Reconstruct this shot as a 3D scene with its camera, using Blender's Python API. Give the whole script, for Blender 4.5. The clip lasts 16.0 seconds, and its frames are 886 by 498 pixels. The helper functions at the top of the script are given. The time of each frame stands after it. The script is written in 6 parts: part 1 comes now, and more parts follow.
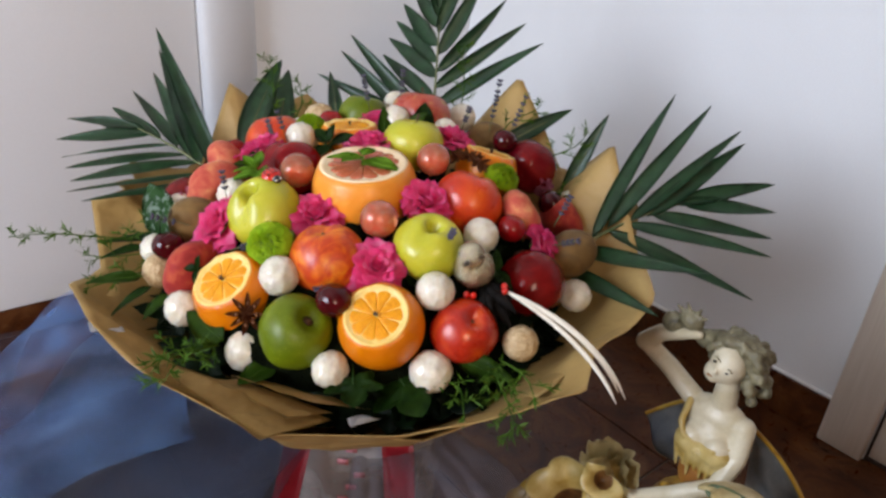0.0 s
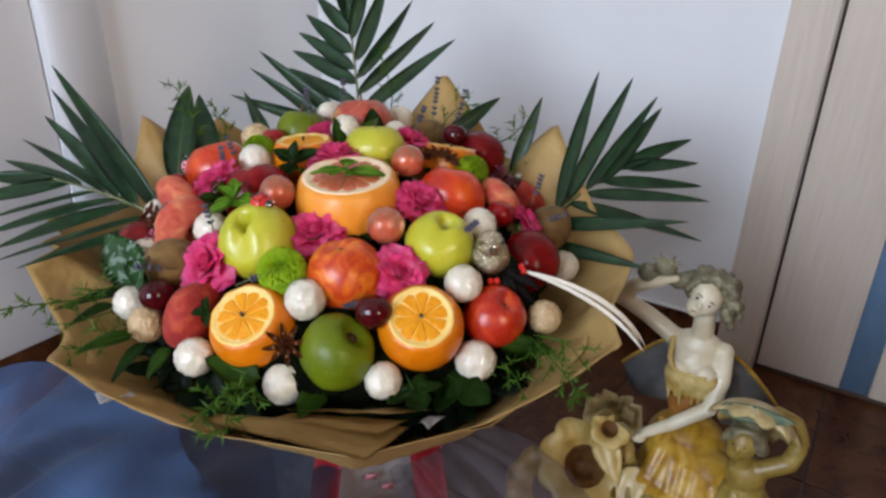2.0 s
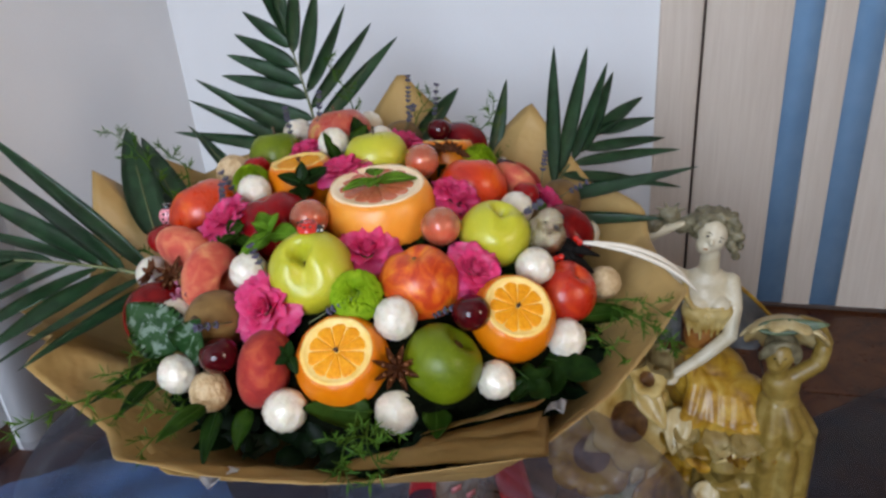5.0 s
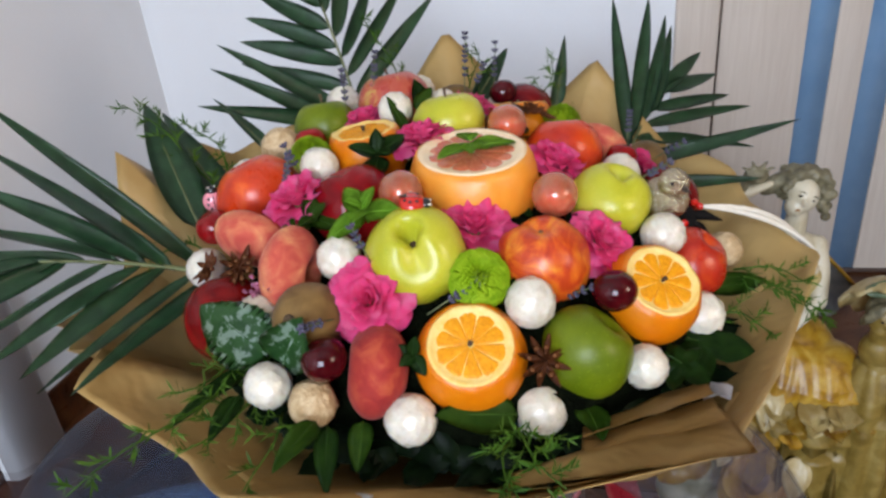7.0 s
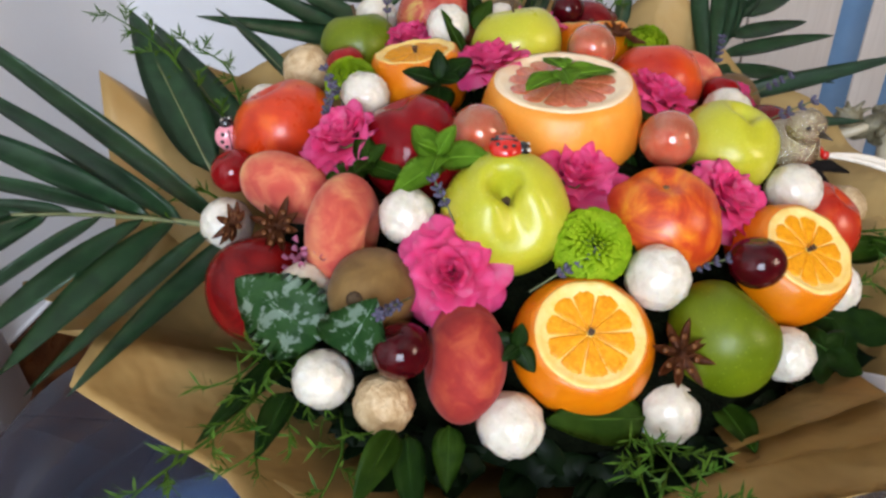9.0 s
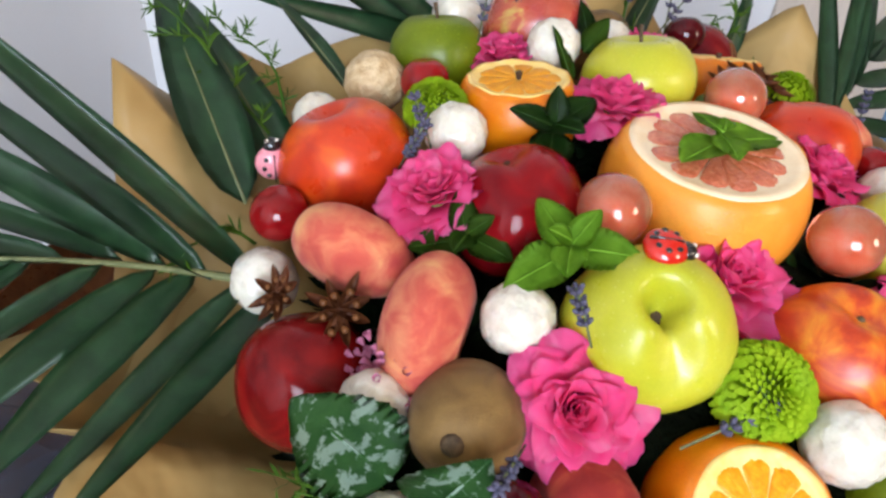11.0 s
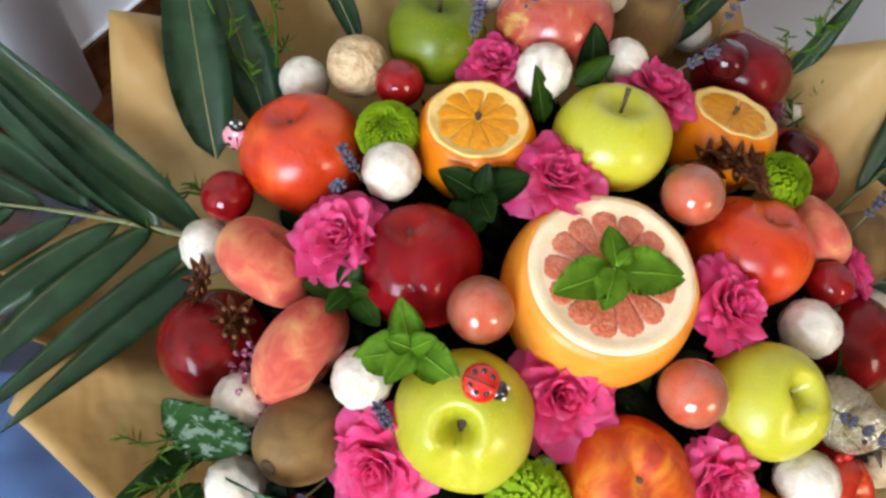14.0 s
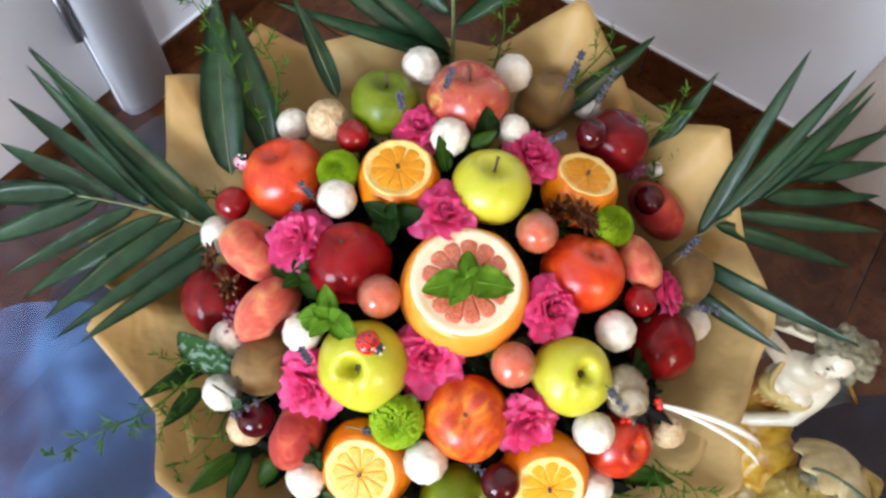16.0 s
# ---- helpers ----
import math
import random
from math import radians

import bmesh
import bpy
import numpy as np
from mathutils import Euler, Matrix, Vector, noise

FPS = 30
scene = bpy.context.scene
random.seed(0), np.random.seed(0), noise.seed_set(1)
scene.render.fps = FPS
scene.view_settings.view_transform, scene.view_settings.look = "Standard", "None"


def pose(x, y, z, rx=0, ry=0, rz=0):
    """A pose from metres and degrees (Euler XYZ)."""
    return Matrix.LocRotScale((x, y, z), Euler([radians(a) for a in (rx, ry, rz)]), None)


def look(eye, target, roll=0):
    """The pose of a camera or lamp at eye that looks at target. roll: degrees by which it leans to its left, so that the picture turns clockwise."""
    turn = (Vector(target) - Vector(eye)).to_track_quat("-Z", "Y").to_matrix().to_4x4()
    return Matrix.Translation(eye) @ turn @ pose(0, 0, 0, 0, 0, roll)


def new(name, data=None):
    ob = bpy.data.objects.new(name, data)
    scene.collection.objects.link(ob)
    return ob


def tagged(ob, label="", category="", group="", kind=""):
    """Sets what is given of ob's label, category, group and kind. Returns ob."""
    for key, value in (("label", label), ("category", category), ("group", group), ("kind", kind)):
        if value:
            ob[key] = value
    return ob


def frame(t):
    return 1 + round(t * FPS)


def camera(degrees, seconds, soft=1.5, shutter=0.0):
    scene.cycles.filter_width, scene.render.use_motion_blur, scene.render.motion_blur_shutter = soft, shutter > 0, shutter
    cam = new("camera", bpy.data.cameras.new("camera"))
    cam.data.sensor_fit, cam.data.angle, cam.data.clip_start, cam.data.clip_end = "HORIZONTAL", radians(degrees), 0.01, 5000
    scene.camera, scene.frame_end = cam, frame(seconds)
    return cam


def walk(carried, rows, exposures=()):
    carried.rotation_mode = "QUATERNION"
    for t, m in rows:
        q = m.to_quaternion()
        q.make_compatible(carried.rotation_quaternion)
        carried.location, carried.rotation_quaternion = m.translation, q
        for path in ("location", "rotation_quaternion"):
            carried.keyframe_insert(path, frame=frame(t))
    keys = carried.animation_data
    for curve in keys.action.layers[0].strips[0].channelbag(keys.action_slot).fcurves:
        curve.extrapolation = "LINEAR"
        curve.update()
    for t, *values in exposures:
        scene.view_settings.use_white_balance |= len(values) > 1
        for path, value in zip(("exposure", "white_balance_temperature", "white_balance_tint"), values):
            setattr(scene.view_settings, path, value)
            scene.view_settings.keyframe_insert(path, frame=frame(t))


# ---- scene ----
EXPO = [(0.0, -0.26, 7450, 25), (1.5, -0.38, 7200, 24), (3.5, -0.52, 7150, 24), (6.0, -0.37, 7150, 23), (8.0, -0.21, 7300, 25), (9.5, -0.16, 7300, 25), (12.3, 0.21, 7250, 23), (14.0, 0.2, 7300, 23), (15.0, 0.07, 7300, 24), (16.0, 0.45, 7100, 24)]
cam = camera(65.5, 16.0, soft=2.7)
PATH = [
    (0, (0.036, 0.024, 0.794), (0.082, 1.82, -0.086), 4.8),
    (0.5, (-0.025, 0.02, 0.792), (0.223, 1.792, -0.1), 4.4),
    (1, (-0.07, 0.022, 0.786), (0.324, 1.775, -0.092), 3.9),
    (1.5, (-0.115, 0.03, 0.786), (0.361, 1.775, -0.067), 2.3),
    (2, (-0.145, 0.033, 0.785), (0.419, 1.756, -0.06), 1.4),
    (2.5, (-0.181, 0.051, 0.782), (0.444, 1.747, -0.074), 0.5),
    (3, (-0.209, 0.061, 0.783), (0.5, 1.723, -0.076), 0.1),
    (3.5, (-0.243, 0.076, 0.78), (0.54, 1.712, -0.064), -1.2),
    (3.7, (-0.256, 0.084, 0.779), (0.565, 1.698, -0.07), -1.2),
    (5.8, (-0.365, 0.18, 0.765), (0.719, 1.637, -0.072), -5.6),
    (6, (-0.373, 0.194, 0.762), (0.725, 1.633, -0.091), -5.2),
    (6.5, (-0.388, 0.24, 0.753), (0.712, 1.676, -0.1), -5.6),
    (7, (-0.396, 0.283, 0.739), (0.725, 1.684, -0.145), -5.6),
    (7.5, (-0.397, 0.32, 0.727), (0.738, 1.679, -0.204), -5.4),
    (8, (-0.395, 0.353, 0.721), (0.737, 1.687, -0.248), -5.4),
    (8.5, (-0.393, 0.385, 0.711), (0.746, 1.681, -0.301), -4.9),
    (9, (-0.39, 0.417, 0.711), (0.744, 1.672, -0.357), -3.2),
    (9.5, (-0.391, 0.46, 0.718), (0.782, 1.658, -0.373), -1.6),
    (10, (-0.391, 0.497, 0.715), (0.813, 1.661, -0.378), 0.8),
    (10.2, (-0.383, 0.511, 0.709), (0.827, 1.665, -0.388), 2.0),
    (12.3, (-0.323, 0.572, 0.731), (0.563, 1.665, -0.69), 7.3),
    (12.5, (-0.31, 0.57, 0.752), (0.491, 1.632, -0.742), 6.7),
    (13, (-0.277, 0.561, 0.801), (0.37, 1.528, -0.825), 5.9),
    (13.5, (-0.255, 0.571, 0.843), (0.35, 1.429, -0.86), 11.3),
    (14, (-0.212, 0.578, 0.868), (0.343, 1.415, -0.862), 12.6),
    (14.5, (-0.188, 0.574, 0.883), (0.343, 1.454, -0.833), 13.1),
    (15, (-0.157, 0.567, 0.917), (0.263, 1.445, -0.83), 9.8),
    (15.5, (-0.149, 0.52, 0.962), (0.251, 1.436, -0.77), 9.0),
    (16, (-0.145, 0.489, 1.063), (0.212, 1.3, -0.73), 9.3),
]
walk(cam, [(t, look(eye, target, roll)) for t, eye, target, roll in PATH], exposures=EXPO)

# ---- room frame: the corner behind the bouquet, u runs along the wall with the white door, v along the wall with the veneer door ----
CORNER = Vector((0.101, 1.808, 0.0))
U = Vector((0.773, 0.635, 0.0)).normalized()
V = Vector((0.635, -0.773, 0.0)).normalized()
ROOM = Matrix(((-U.x, V.x, 0, CORNER.x), (-U.y, V.y, 0, CORNER.y), (0, 0, 1, 0), (0, 0, 0, 1)))   # a from the veneer-door wall, b from the white-door wall
WIDE, SIZE, HEIGHT = 3.2, 4.4, 2.75      # unseen L shape with a window bay, added so the turn blocks light
TURN_A, TURN_B = 1.12, 1.96

# ---- light: two unseen windows behind the camera, one sky blue, one tinted warm ----
world = bpy.data.worlds.new("sky")
scene.world = world
world.use_nodes = True
sky = world.node_tree.nodes.new("ShaderNodeTexSky")
sky.sky_type, sky.sun_disc = "NISHITA", False
sky.sun_elevation, sky.sun_rotation = radians(40), radians(200)
world.node_tree.links.new(sky.outputs[0], world.node_tree.nodes["Background"].inputs[0])
world.node_tree.nodes["Background"].inputs[1].default_value = 0.12


def window_light(name, place, target, wide, high, power, colour):
    lamp = bpy.data.lights.new(name, "AREA")
    lamp.shape, lamp.size, lamp.size_y, lamp.energy, lamp.color = "RECTANGLE", wide, high, power, colour
    ob = new(name, lamp)
    ob.matrix_world = look(place, target)
    return tagged(ob, "area light in an unseen window opening", "light")


def room(a, b, z):
    return ROOM @ Vector((a, b, z))


window_light("window_light", room(WIDE - 0.03, 0.90, 1.30), room(0.0, 0.80, 0.6), 1.1, 1.2, 96, (0.60, 0.81, 1.0))
# warm tint added to yellow the right side, not the sky's colour
window_light("window_light", room(2.35, SIZE - 0.03, 1.85), room(1.25, 0.0, 0.3), 1.1, 1.2, 58, (1.0, 0.90, 0.72))


# ---- materials ----
def nodes_of(name):
    m = bpy.data.materials.new(name)
    m.use_nodes = True
    return m, m.node_tree, m.node_tree.nodes["Principled BSDF"]


def coords(tree, vary=True):
    """Object coordinates in metres, moved by the object's own random number."""
    tc = tree.nodes.new("ShaderNodeTexCoord")
    if not vary:
        return tc.outputs["Object"]
    info = tree.nodes.new("ShaderNodeObjectInfo")
    times = tree.nodes.new("ShaderNodeMath")
    times.operation = "MULTIPLY"
    times.inputs[1].default_value = 7.3
    add = tree.nodes.new("ShaderNodeVectorMath")
    tree.links.new(info.outputs["Random"], times.inputs[0])
    tree.links.new(tc.outputs["Object"], add.inputs[0])
    tree.links.new(times.outputs[0], add.inputs[1])
    return add.outputs[0]


def noise_of(tree, vec, scale, detail=3.0, rough=0.55, twist=0.0):
    n = tree.nodes.new("ShaderNodeTexNoise")
    n.inputs["Scale"].default_value = scale
    n.inputs["Detail"].default_value = detail
    n.inputs["Roughness"].default_value = rough
    n.inputs["Distortion"].default_value = twist
    tree.links.new(vec, n.inputs["Vector"])
    return n.outputs["Fac"]


def ramp_of(tree, fac, stops):
    r = tree.nodes.new("ShaderNodeValToRGB")
    while len(r.color_ramp.elements) < len(stops):
        r.color_ramp.elements.new(0.5)
    for e, (at, c) in zip(r.color_ramp.elements, stops):
        e.position, e.color = at, (*c, 1)
    tree.links.new(fac, r.inputs[0])
    return r.outputs[0]


def mixed(tree, fac, a, b, kind="MIX"):
    m = tree.nodes.new("ShaderNodeMix")
    m.data_type, m.blend_type = "RGBA", kind
    for value, socket in ((fac, m.inputs[0]), (a, m.inputs[6]), (b, m.inputs[7])):
        if isinstance(value, bpy.types.NodeSocket):
            tree.links.new(value, socket)
        elif isinstance(value, tuple):
            socket.default_value = (*value, 1)
        else:
            socket.default_value = value
    return m.outputs[2]


def bumped(tree, bsdf, height, strength, distance):
    b = tree.nodes.new("ShaderNodeBump")
    b.inputs["Strength"].default_value = strength
    b.inputs["Distance"].default_value = distance
    tree.links.new(height, b.inputs["Height"])
    tree.links.new(b.outputs[0], bsdf.inputs["Normal"])


def surface(name, stops, scale, rough=0.5, fine=600.0, bump=0.15, depth=0.0006, coat=0.0, metal=0.0, sheen=0.0,
            skin=0.0, shine=0.5, speck=None, speck_scale=500.0, twist=0.6, wear=0.12, vary=True):
    """A general surface: a coarse colour field, a fine one that mottles it, relief, and uneven gloss."""
    m, tree, bsdf = nodes_of(name)
    vec = coords(tree, vary)
    colour = ramp_of(tree, noise_of(tree, vec, scale, 3.5, 0.55, twist), stops)
    grain = noise_of(tree, vec, fine, 2.0)
    colour = mixed(tree, wear, colour, ramp_of(tree, grain, [(0.3, (0.35, 0.35, 0.35)), (0.7, (1, 1, 1))]), "MULTIPLY")
    if speck:
        dots = tree.nodes.new("ShaderNodeTexVoronoi")
        dots.inputs["Scale"].default_value = speck_scale
        tree.links.new(vec, dots.inputs["Vector"])
        colour = mixed(tree, ramp_of(tree, dots.outputs["Distance"], [(0.10, (0.8, 0.8, 0.8)), (0.22, (0, 0, 0))]), colour, speck)
    tree.links.new(colour, bsdf.inputs["Base Color"])
    gloss = ramp_of(tree, noise_of(tree, vec, scale * 2.3, 3.0), [(0.3, (max(rough - 0.08, 0.03),) * 3), (0.7, (min(rough + 0.08, 1),) * 3)])
    tree.links.new(gloss, bsdf.inputs["Roughness"])
    bsdf.inputs["Coat Weight"].default_value = coat
    bsdf.inputs["Coat Roughness"].default_value = 0.08
    bsdf.inputs["Metallic"].default_value = metal
    bsdf.inputs["Specular IOR Level"].default_value = shine
    bsdf.inputs["Sheen Weight"].default_value = sheen
    bsdf.inputs["Subsurface Weight"].default_value = skin
    bsdf.inputs["Subsurface Radius"].default_value = (0.006, 0.003, 0.0015)
    bumped(tree, bsdf, grain, bump, depth)
    return m


def thin(name, stops, scale, rough=0.45, through_it=0.35, fine=300.0, bump=0.2, veins=None, shine=0.15, depth=0.0006):
    """A leaf or petal: a thin sheet that lets some light through."""
    m, tree, bsdf = nodes_of(name)
    vec = coords(tree)
    colour = ramp_of(tree, noise_of(tree, vec, scale, 3.0, 0.55, 0.5), stops)
    if veins:
        pattern, inner = veins
        patch = noise_of(tree, vec, pattern, 4.0, 0.7, 0.4)
        colour = mixed(tree, ramp_of(tree, patch, [(0.53, (0, 0, 0)), (0.58, (0.8, 0.8, 0.8))]), colour, inner)
    tree.links.new(colour, bsdf.inputs["Base Color"])
    bsdf.inputs["Roughness"].default_value = rough
    bsdf.inputs["Specular IOR Level"].default_value = shine
    bumped(tree, bsdf, noise_of(tree, vec, fine, 2.0), bump, depth)
    back = tree.nodes.new("ShaderNodeBsdfTranslucent")
    tree.links.new(colour, back.inputs["Color"])
    mix = tree.nodes.new("ShaderNodeMixShader")
    mix.inputs[0].default_value = through_it
    tree.links.new(bsdf.outputs[0], mix.inputs[1])
    tree.links.new(back.outputs[0], mix.inputs[2])
    tree.links.new(mix.outputs[0], tree.nodes["Material Output"].inputs["Surface"])
    return m


ORANGE_PEEL = surface("orange peel", [(0.3, (0.689, 0.155, 0.00168)), (0.7, (0.756, 0.216, 0.00336))], 30, 0.36, 850, 0.35, 0.0006, skin=0.1)
ORANGE_PITH = surface("orange pith", [(0.3, (0.817, 0.504, 0.104)), (0.7, (0.874, 0.63, 0.24))], 120, 0.5, 900, 0.2)
ORANGE_PULP = surface("orange pulp", [(0.25, (0.66, 0.216, 0.003)), (0.5, (0.8, 0.304, 0.006)), (0.8, (0.9, 0.416, 0.022))], 220, 0.42, 650, 0.4, 0.0008, coat=0.05, skin=0.15, shine=0.3, twist=1.5)
GRAPE_PEEL = surface("grapefruit peel", [(0.3, (0.8, 0.237, 0.0144)), (0.7, (0.85, 0.335, 0.045))], 22, 0.36, 800, 0.3, skin=0.1)
GRAPE_PITH = surface("grapefruit pith", [(0.3, (0.847, 0.605, 0.351)), (0.7, (0.887, 0.703, 0.48))], 70, 0.55, 700, 0.2)
GRAPE_PULP = surface("grapefruit pulp", [(0.25, (0.44, 0.075, 0.035)), (0.5, (0.60, 0.14, 0.065)), (0.8, (0.72, 0.27, 0.15))], 200, 0.20, 420, 0.6, 0.0016, coat=0.35, skin=0.15, twist=1.5)
CORE = surface("dark clove", [(0.3, (0.03, 0.015, 0.008)), (0.7, (0.10, 0.05, 0.02))], 400, 0.7, 900, 0.5)
APPLE_YELLOW = surface("yellow-green apple skin", [(0.3, (0.368, 0.386, 0.0136)), (0.55, (0.478, 0.46, 0.0298)), (0.8, (0.57, 0.515, 0.0638))], 24, 0.34, 700, 0.05, coat=0.06, speck=(0.52, 0.51, 0.10), speck_scale=330, skin=0.05)
APPLE_GREEN = surface("green apple skin", [(0.3, (0.080, 0.125, 0.002)), (0.7, (0.150, 0.195, 0.005))], 24, 0.42, 700, 0.05, coat=0.05, speck=(0.19, 0.25, 0.02), speck_scale=330, skin=0.05, shine=0.3)
APPLE_RED = surface("striped red apple skin", [(0.28, (0.521, 0.353, 0.084)), (0.45, (0.462, 0.084, 0.042)), (0.75, (0.353, 0.0252, 0.0252))], 38, 0.3, 700, 0.05, coat=0.25, twist=2.0)
APPLE_DARK = surface("dark red apple skin", [(0.3, (0.10, 0.003, 0.004)), (0.7, (0.24, 0.008, 0.007))], 30, 0.18, 700, 0.04, twist=1.5, shine=0.22)
NECTARINE = surface("orange and red nectarine skin", [(0.30, (0.736, 0.119, 0.009)), (0.48, (0.607, 0.0468, 0.0063)), (0.74, (0.405, 0.0144, 0.0072))], 24, 0.32, 260, 0.10, coat=0.08, twist=1.2, skin=0.1)
NECTARINE_MOTTLED = surface("mottled orange nectarine skin", [(0.27, (0.80, 0.27, 0.018)), (0.42, (0.72, 0.14, 0.010)), (0.56, (0.58, 0.055, 0.008)), (0.76, (0.38, 0.018, 0.008))], 40, 0.38, 260, 0.12, coat=0.08, twist=1.6, skin=0.1, wear=0.16)
NECTARINE_SCARLET = surface("scarlet nectarine skin", [(0.3, (0.62, 0.075, 0.009)), (0.5, (0.46, 0.022, 0.007)), (0.8, (0.24, 0.007, 0.007))], 30, 0.30, 500, 0.06, coat=0.1, twist=1.4, skin=0.08)
NECTARINE_RED = surface("deep red nectarine skin", [(0.3, (0.36, 0.016, 0.010)), (0.5, (0.24, 0.005, 0.007)), (0.8, (0.10, 0.002, 0.005))], 24, 0.20, 500, 0.05, twist=1.0, skin=0.05, shine=0.2)
# dark red skin with some local shade kept in the colour
NECTARINE_SHADED = surface("shaded red nectarine skin", [(0.3, (0.272, 0.016, 0.0144)), (0.5, (0.136, 0.0048, 0.008)), (0.8, (0.0544, 0.0016, 0.0048))], 26, 0.2, 500, 0.05, twist=1.0, skin=0.05, shine=0.2)
PEACH_FLAT = surface("pink and yellow peach fuzz", [(0.26, (0.689, 0.312, 0.125)), (0.40, (0.63, 0.188, 0.0939)), (0.56, (0.538, 0.0939, 0.0586)), (0.75, (0.42, 0.043, 0.0391))], 55, 0.8, 1200, 0.25, sheen=0.06, twist=0.6, skin=0.12, shine=0.2)
PEACH_RED = surface("red peach fuzz", [(0.3, (0.479, 0.0808, 0.0336)), (0.5, (0.367, 0.0302, 0.0202)), (0.8, (0.223, 0.0101, 0.0134))], 70, 0.72, 1200, 0.25, sheen=0.06, skin=0.1, shine=0.25)
KIWI = surface("brown kiwi fuzz", [(0.3, (0.12, 0.06, 0.0144)), (0.7, (0.224, 0.124, 0.036))], 60, 0.62, 1100, 0.5, sheen=0.06, shine=0.3)
NUT_WHITE = surface("white sugared nut", [(0.3, (0.607, 0.547, 0.432)), (0.7, (0.714, 0.671, 0.57))], 90, 0.30, 130, 0.6, 0.0022, coat=0.35, skin=0.2, wear=0.06)
NUT_BROWN = surface("natural walnut shell", [(0.3, (0.40, 0.25, 0.11)), (0.7, (0.62, 0.46, 0.27))], 120, 0.6, 230, 0.9, 0.0026)
CHERRY = surface("dark cherry skin", [(0.3, (0.030, 0.0012, 0.003)), (0.7, (0.085, 0.0025, 0.005))], 60, 0.08, 400, 0.02, shine=0.35)
CHERRY_RED = surface("bright cherry skin", [(0.3, (0.18, 0.003, 0.004)), (0.7, (0.32, 0.008, 0.009))], 60, 0.08, 400, 0.02, shine=0.4)
ROSE = thin("pink rose petal", [(0.3, (0.98, 0.110, 0.37)), (0.55, (0.98, 0.21, 0.47)), (0.8, (0.98, 0.45, 0.64))], 60, 0.55, 0.45, 260, 0.25)
MUM = thin("lime chrysanthemum petal", [(0.3, (0.20, 0.38, 0.006)), (0.7, (0.36, 0.54, 0.02))], 90, 0.6, 0.35)
PALM = thin("dark palm leaflet", [(0.3, (0.0104, 0.0529, 0.019)), (0.7, (0.0302, 0.115, 0.044))], 45, 0.38, 0.12, 320, 0.25, shine=0.85)
PALM_STEM = surface("pale palm midrib", [(0.3, (0.06, 0.09, 0.03)), (0.7, (0.20, 0.21, 0.09))], 60, 0.5)
LEAF = thin("green leaf", [(0.3, (0.00648, 0.0288, 0.00504)), (0.7, (0.0216, 0.0684, 0.0101))], 60, 0.38, 0.2, 240, 0.5)
LEAF_MID = thin("mid-green leaf", [(0.3, (0.0182, 0.0638, 0.00588)), (0.7, (0.05, 0.12, 0.0128))], 60, 0.4, 0.25, 240, 0.5)
# leaf green taken almost to black to hold the gaps' shade
LEAF_SHADED = thin("shaded leaf", [(0.3, (0.0012, 0.0048, 0.0018)), (0.7, (0.0042, 0.0132, 0.0036))], 60, 0.45, 0.10, 240, 0.4, shine=0.08)
LEAF_MINT = thin("fresh mint leaf", [(0.3, (0.0978, 0.265, 0.0138)), (0.7, (0.218, 0.46, 0.0403))], 90, 0.55, 0.3, 300, 0.8)
LEAF_SILVER = thin("silver-veined leaf", [(0.3, (0.018, 0.085, 0.022)), (0.7, (0.045, 0.15, 0.04))], 60, 0.4, 0.2, 240, 0.5, veins=(100.0, (0.34, 0.47, 0.38)))
FERN = thin("asparagus fern needle", [(0.3, (0.026, 0.095, 0.009)), (0.7, (0.080, 0.170, 0.018))], 40, 0.5, 0.3)
# near black, so that the hidden mound reads as deep shade between fruit
GAP_BLACK = surface("near-black gap tone", [(0.3, (0.0018, 0.0024, 0.0012)), (0.7, (0.0048, 0.0072, 0.003))], 70, 0.9, 260, 0.9, 0.004)
ANISE = surface("star anise wood", [(0.3, (0.119, 0.0252, 0.0056)), (0.7, (0.238, 0.07, 0.0175))], 180, 0.6, 900, 0.5)
SEED = surface("glossy anise seed", [(0.3, (0.10, 0.03, 0.008)), (0.7, (0.18, 0.06, 0.015))], 200, 0.42, shine=0.25)
JELLY_CORE = surface("opaque coral jelly", [(0.3, (0.80, 0.16, 0.09)), (0.7, (0.88, 0.30, 0.20))], 90, 0.5, skin=0.2)
LAVENDER = surface("lavender bud", [(0.3, (0.036, 0.0352, 0.06)), (0.7, (0.104, 0.096, 0.152))], 300, 0.8, 900, 0.4)
LAVENDER_STEM = surface("grey-green stem", [(0.3, (0.09, 0.12, 0.05)), (0.7, (0.16, 0.19, 0.09))], 200, 0.8)
STATICE = surface("dusty pink blossom", [(0.3, (0.30, 0.05, 0.12)), (0.7, (0.55, 0.20, 0.30))], 300, 0.8, 900, 0.4)
KRAFT = thin("brown kraft paper", [(0.3, (0.43, 0.267, 0.091)), (0.7, (0.53, 0.348, 0.135))], 9, 0.48, 0.20, 34, 0.9, shine=0.3, depth=0.005)
TISSUE = thin("white tissue", [(0.3, (0.70, 0.72, 0.76)), (0.7, (0.80, 0.82, 0.85))], 12, 0.8, 0.3)
POT_WRAP = surface("grey-mauve wrapping", [(0.3, (0.22, 0.18, 0.19)), (0.7, (0.32, 0.27, 0.28))], 25, 0.7, 300, 0.4, 0.002)
RIBBON = surface("red satin ribbon", [(0.3, (0.36, 0.006, 0.016)), (0.7, (0.50, 0.012, 0.03))], 40, 0.35, 900, 0.2, sheen=0.3)
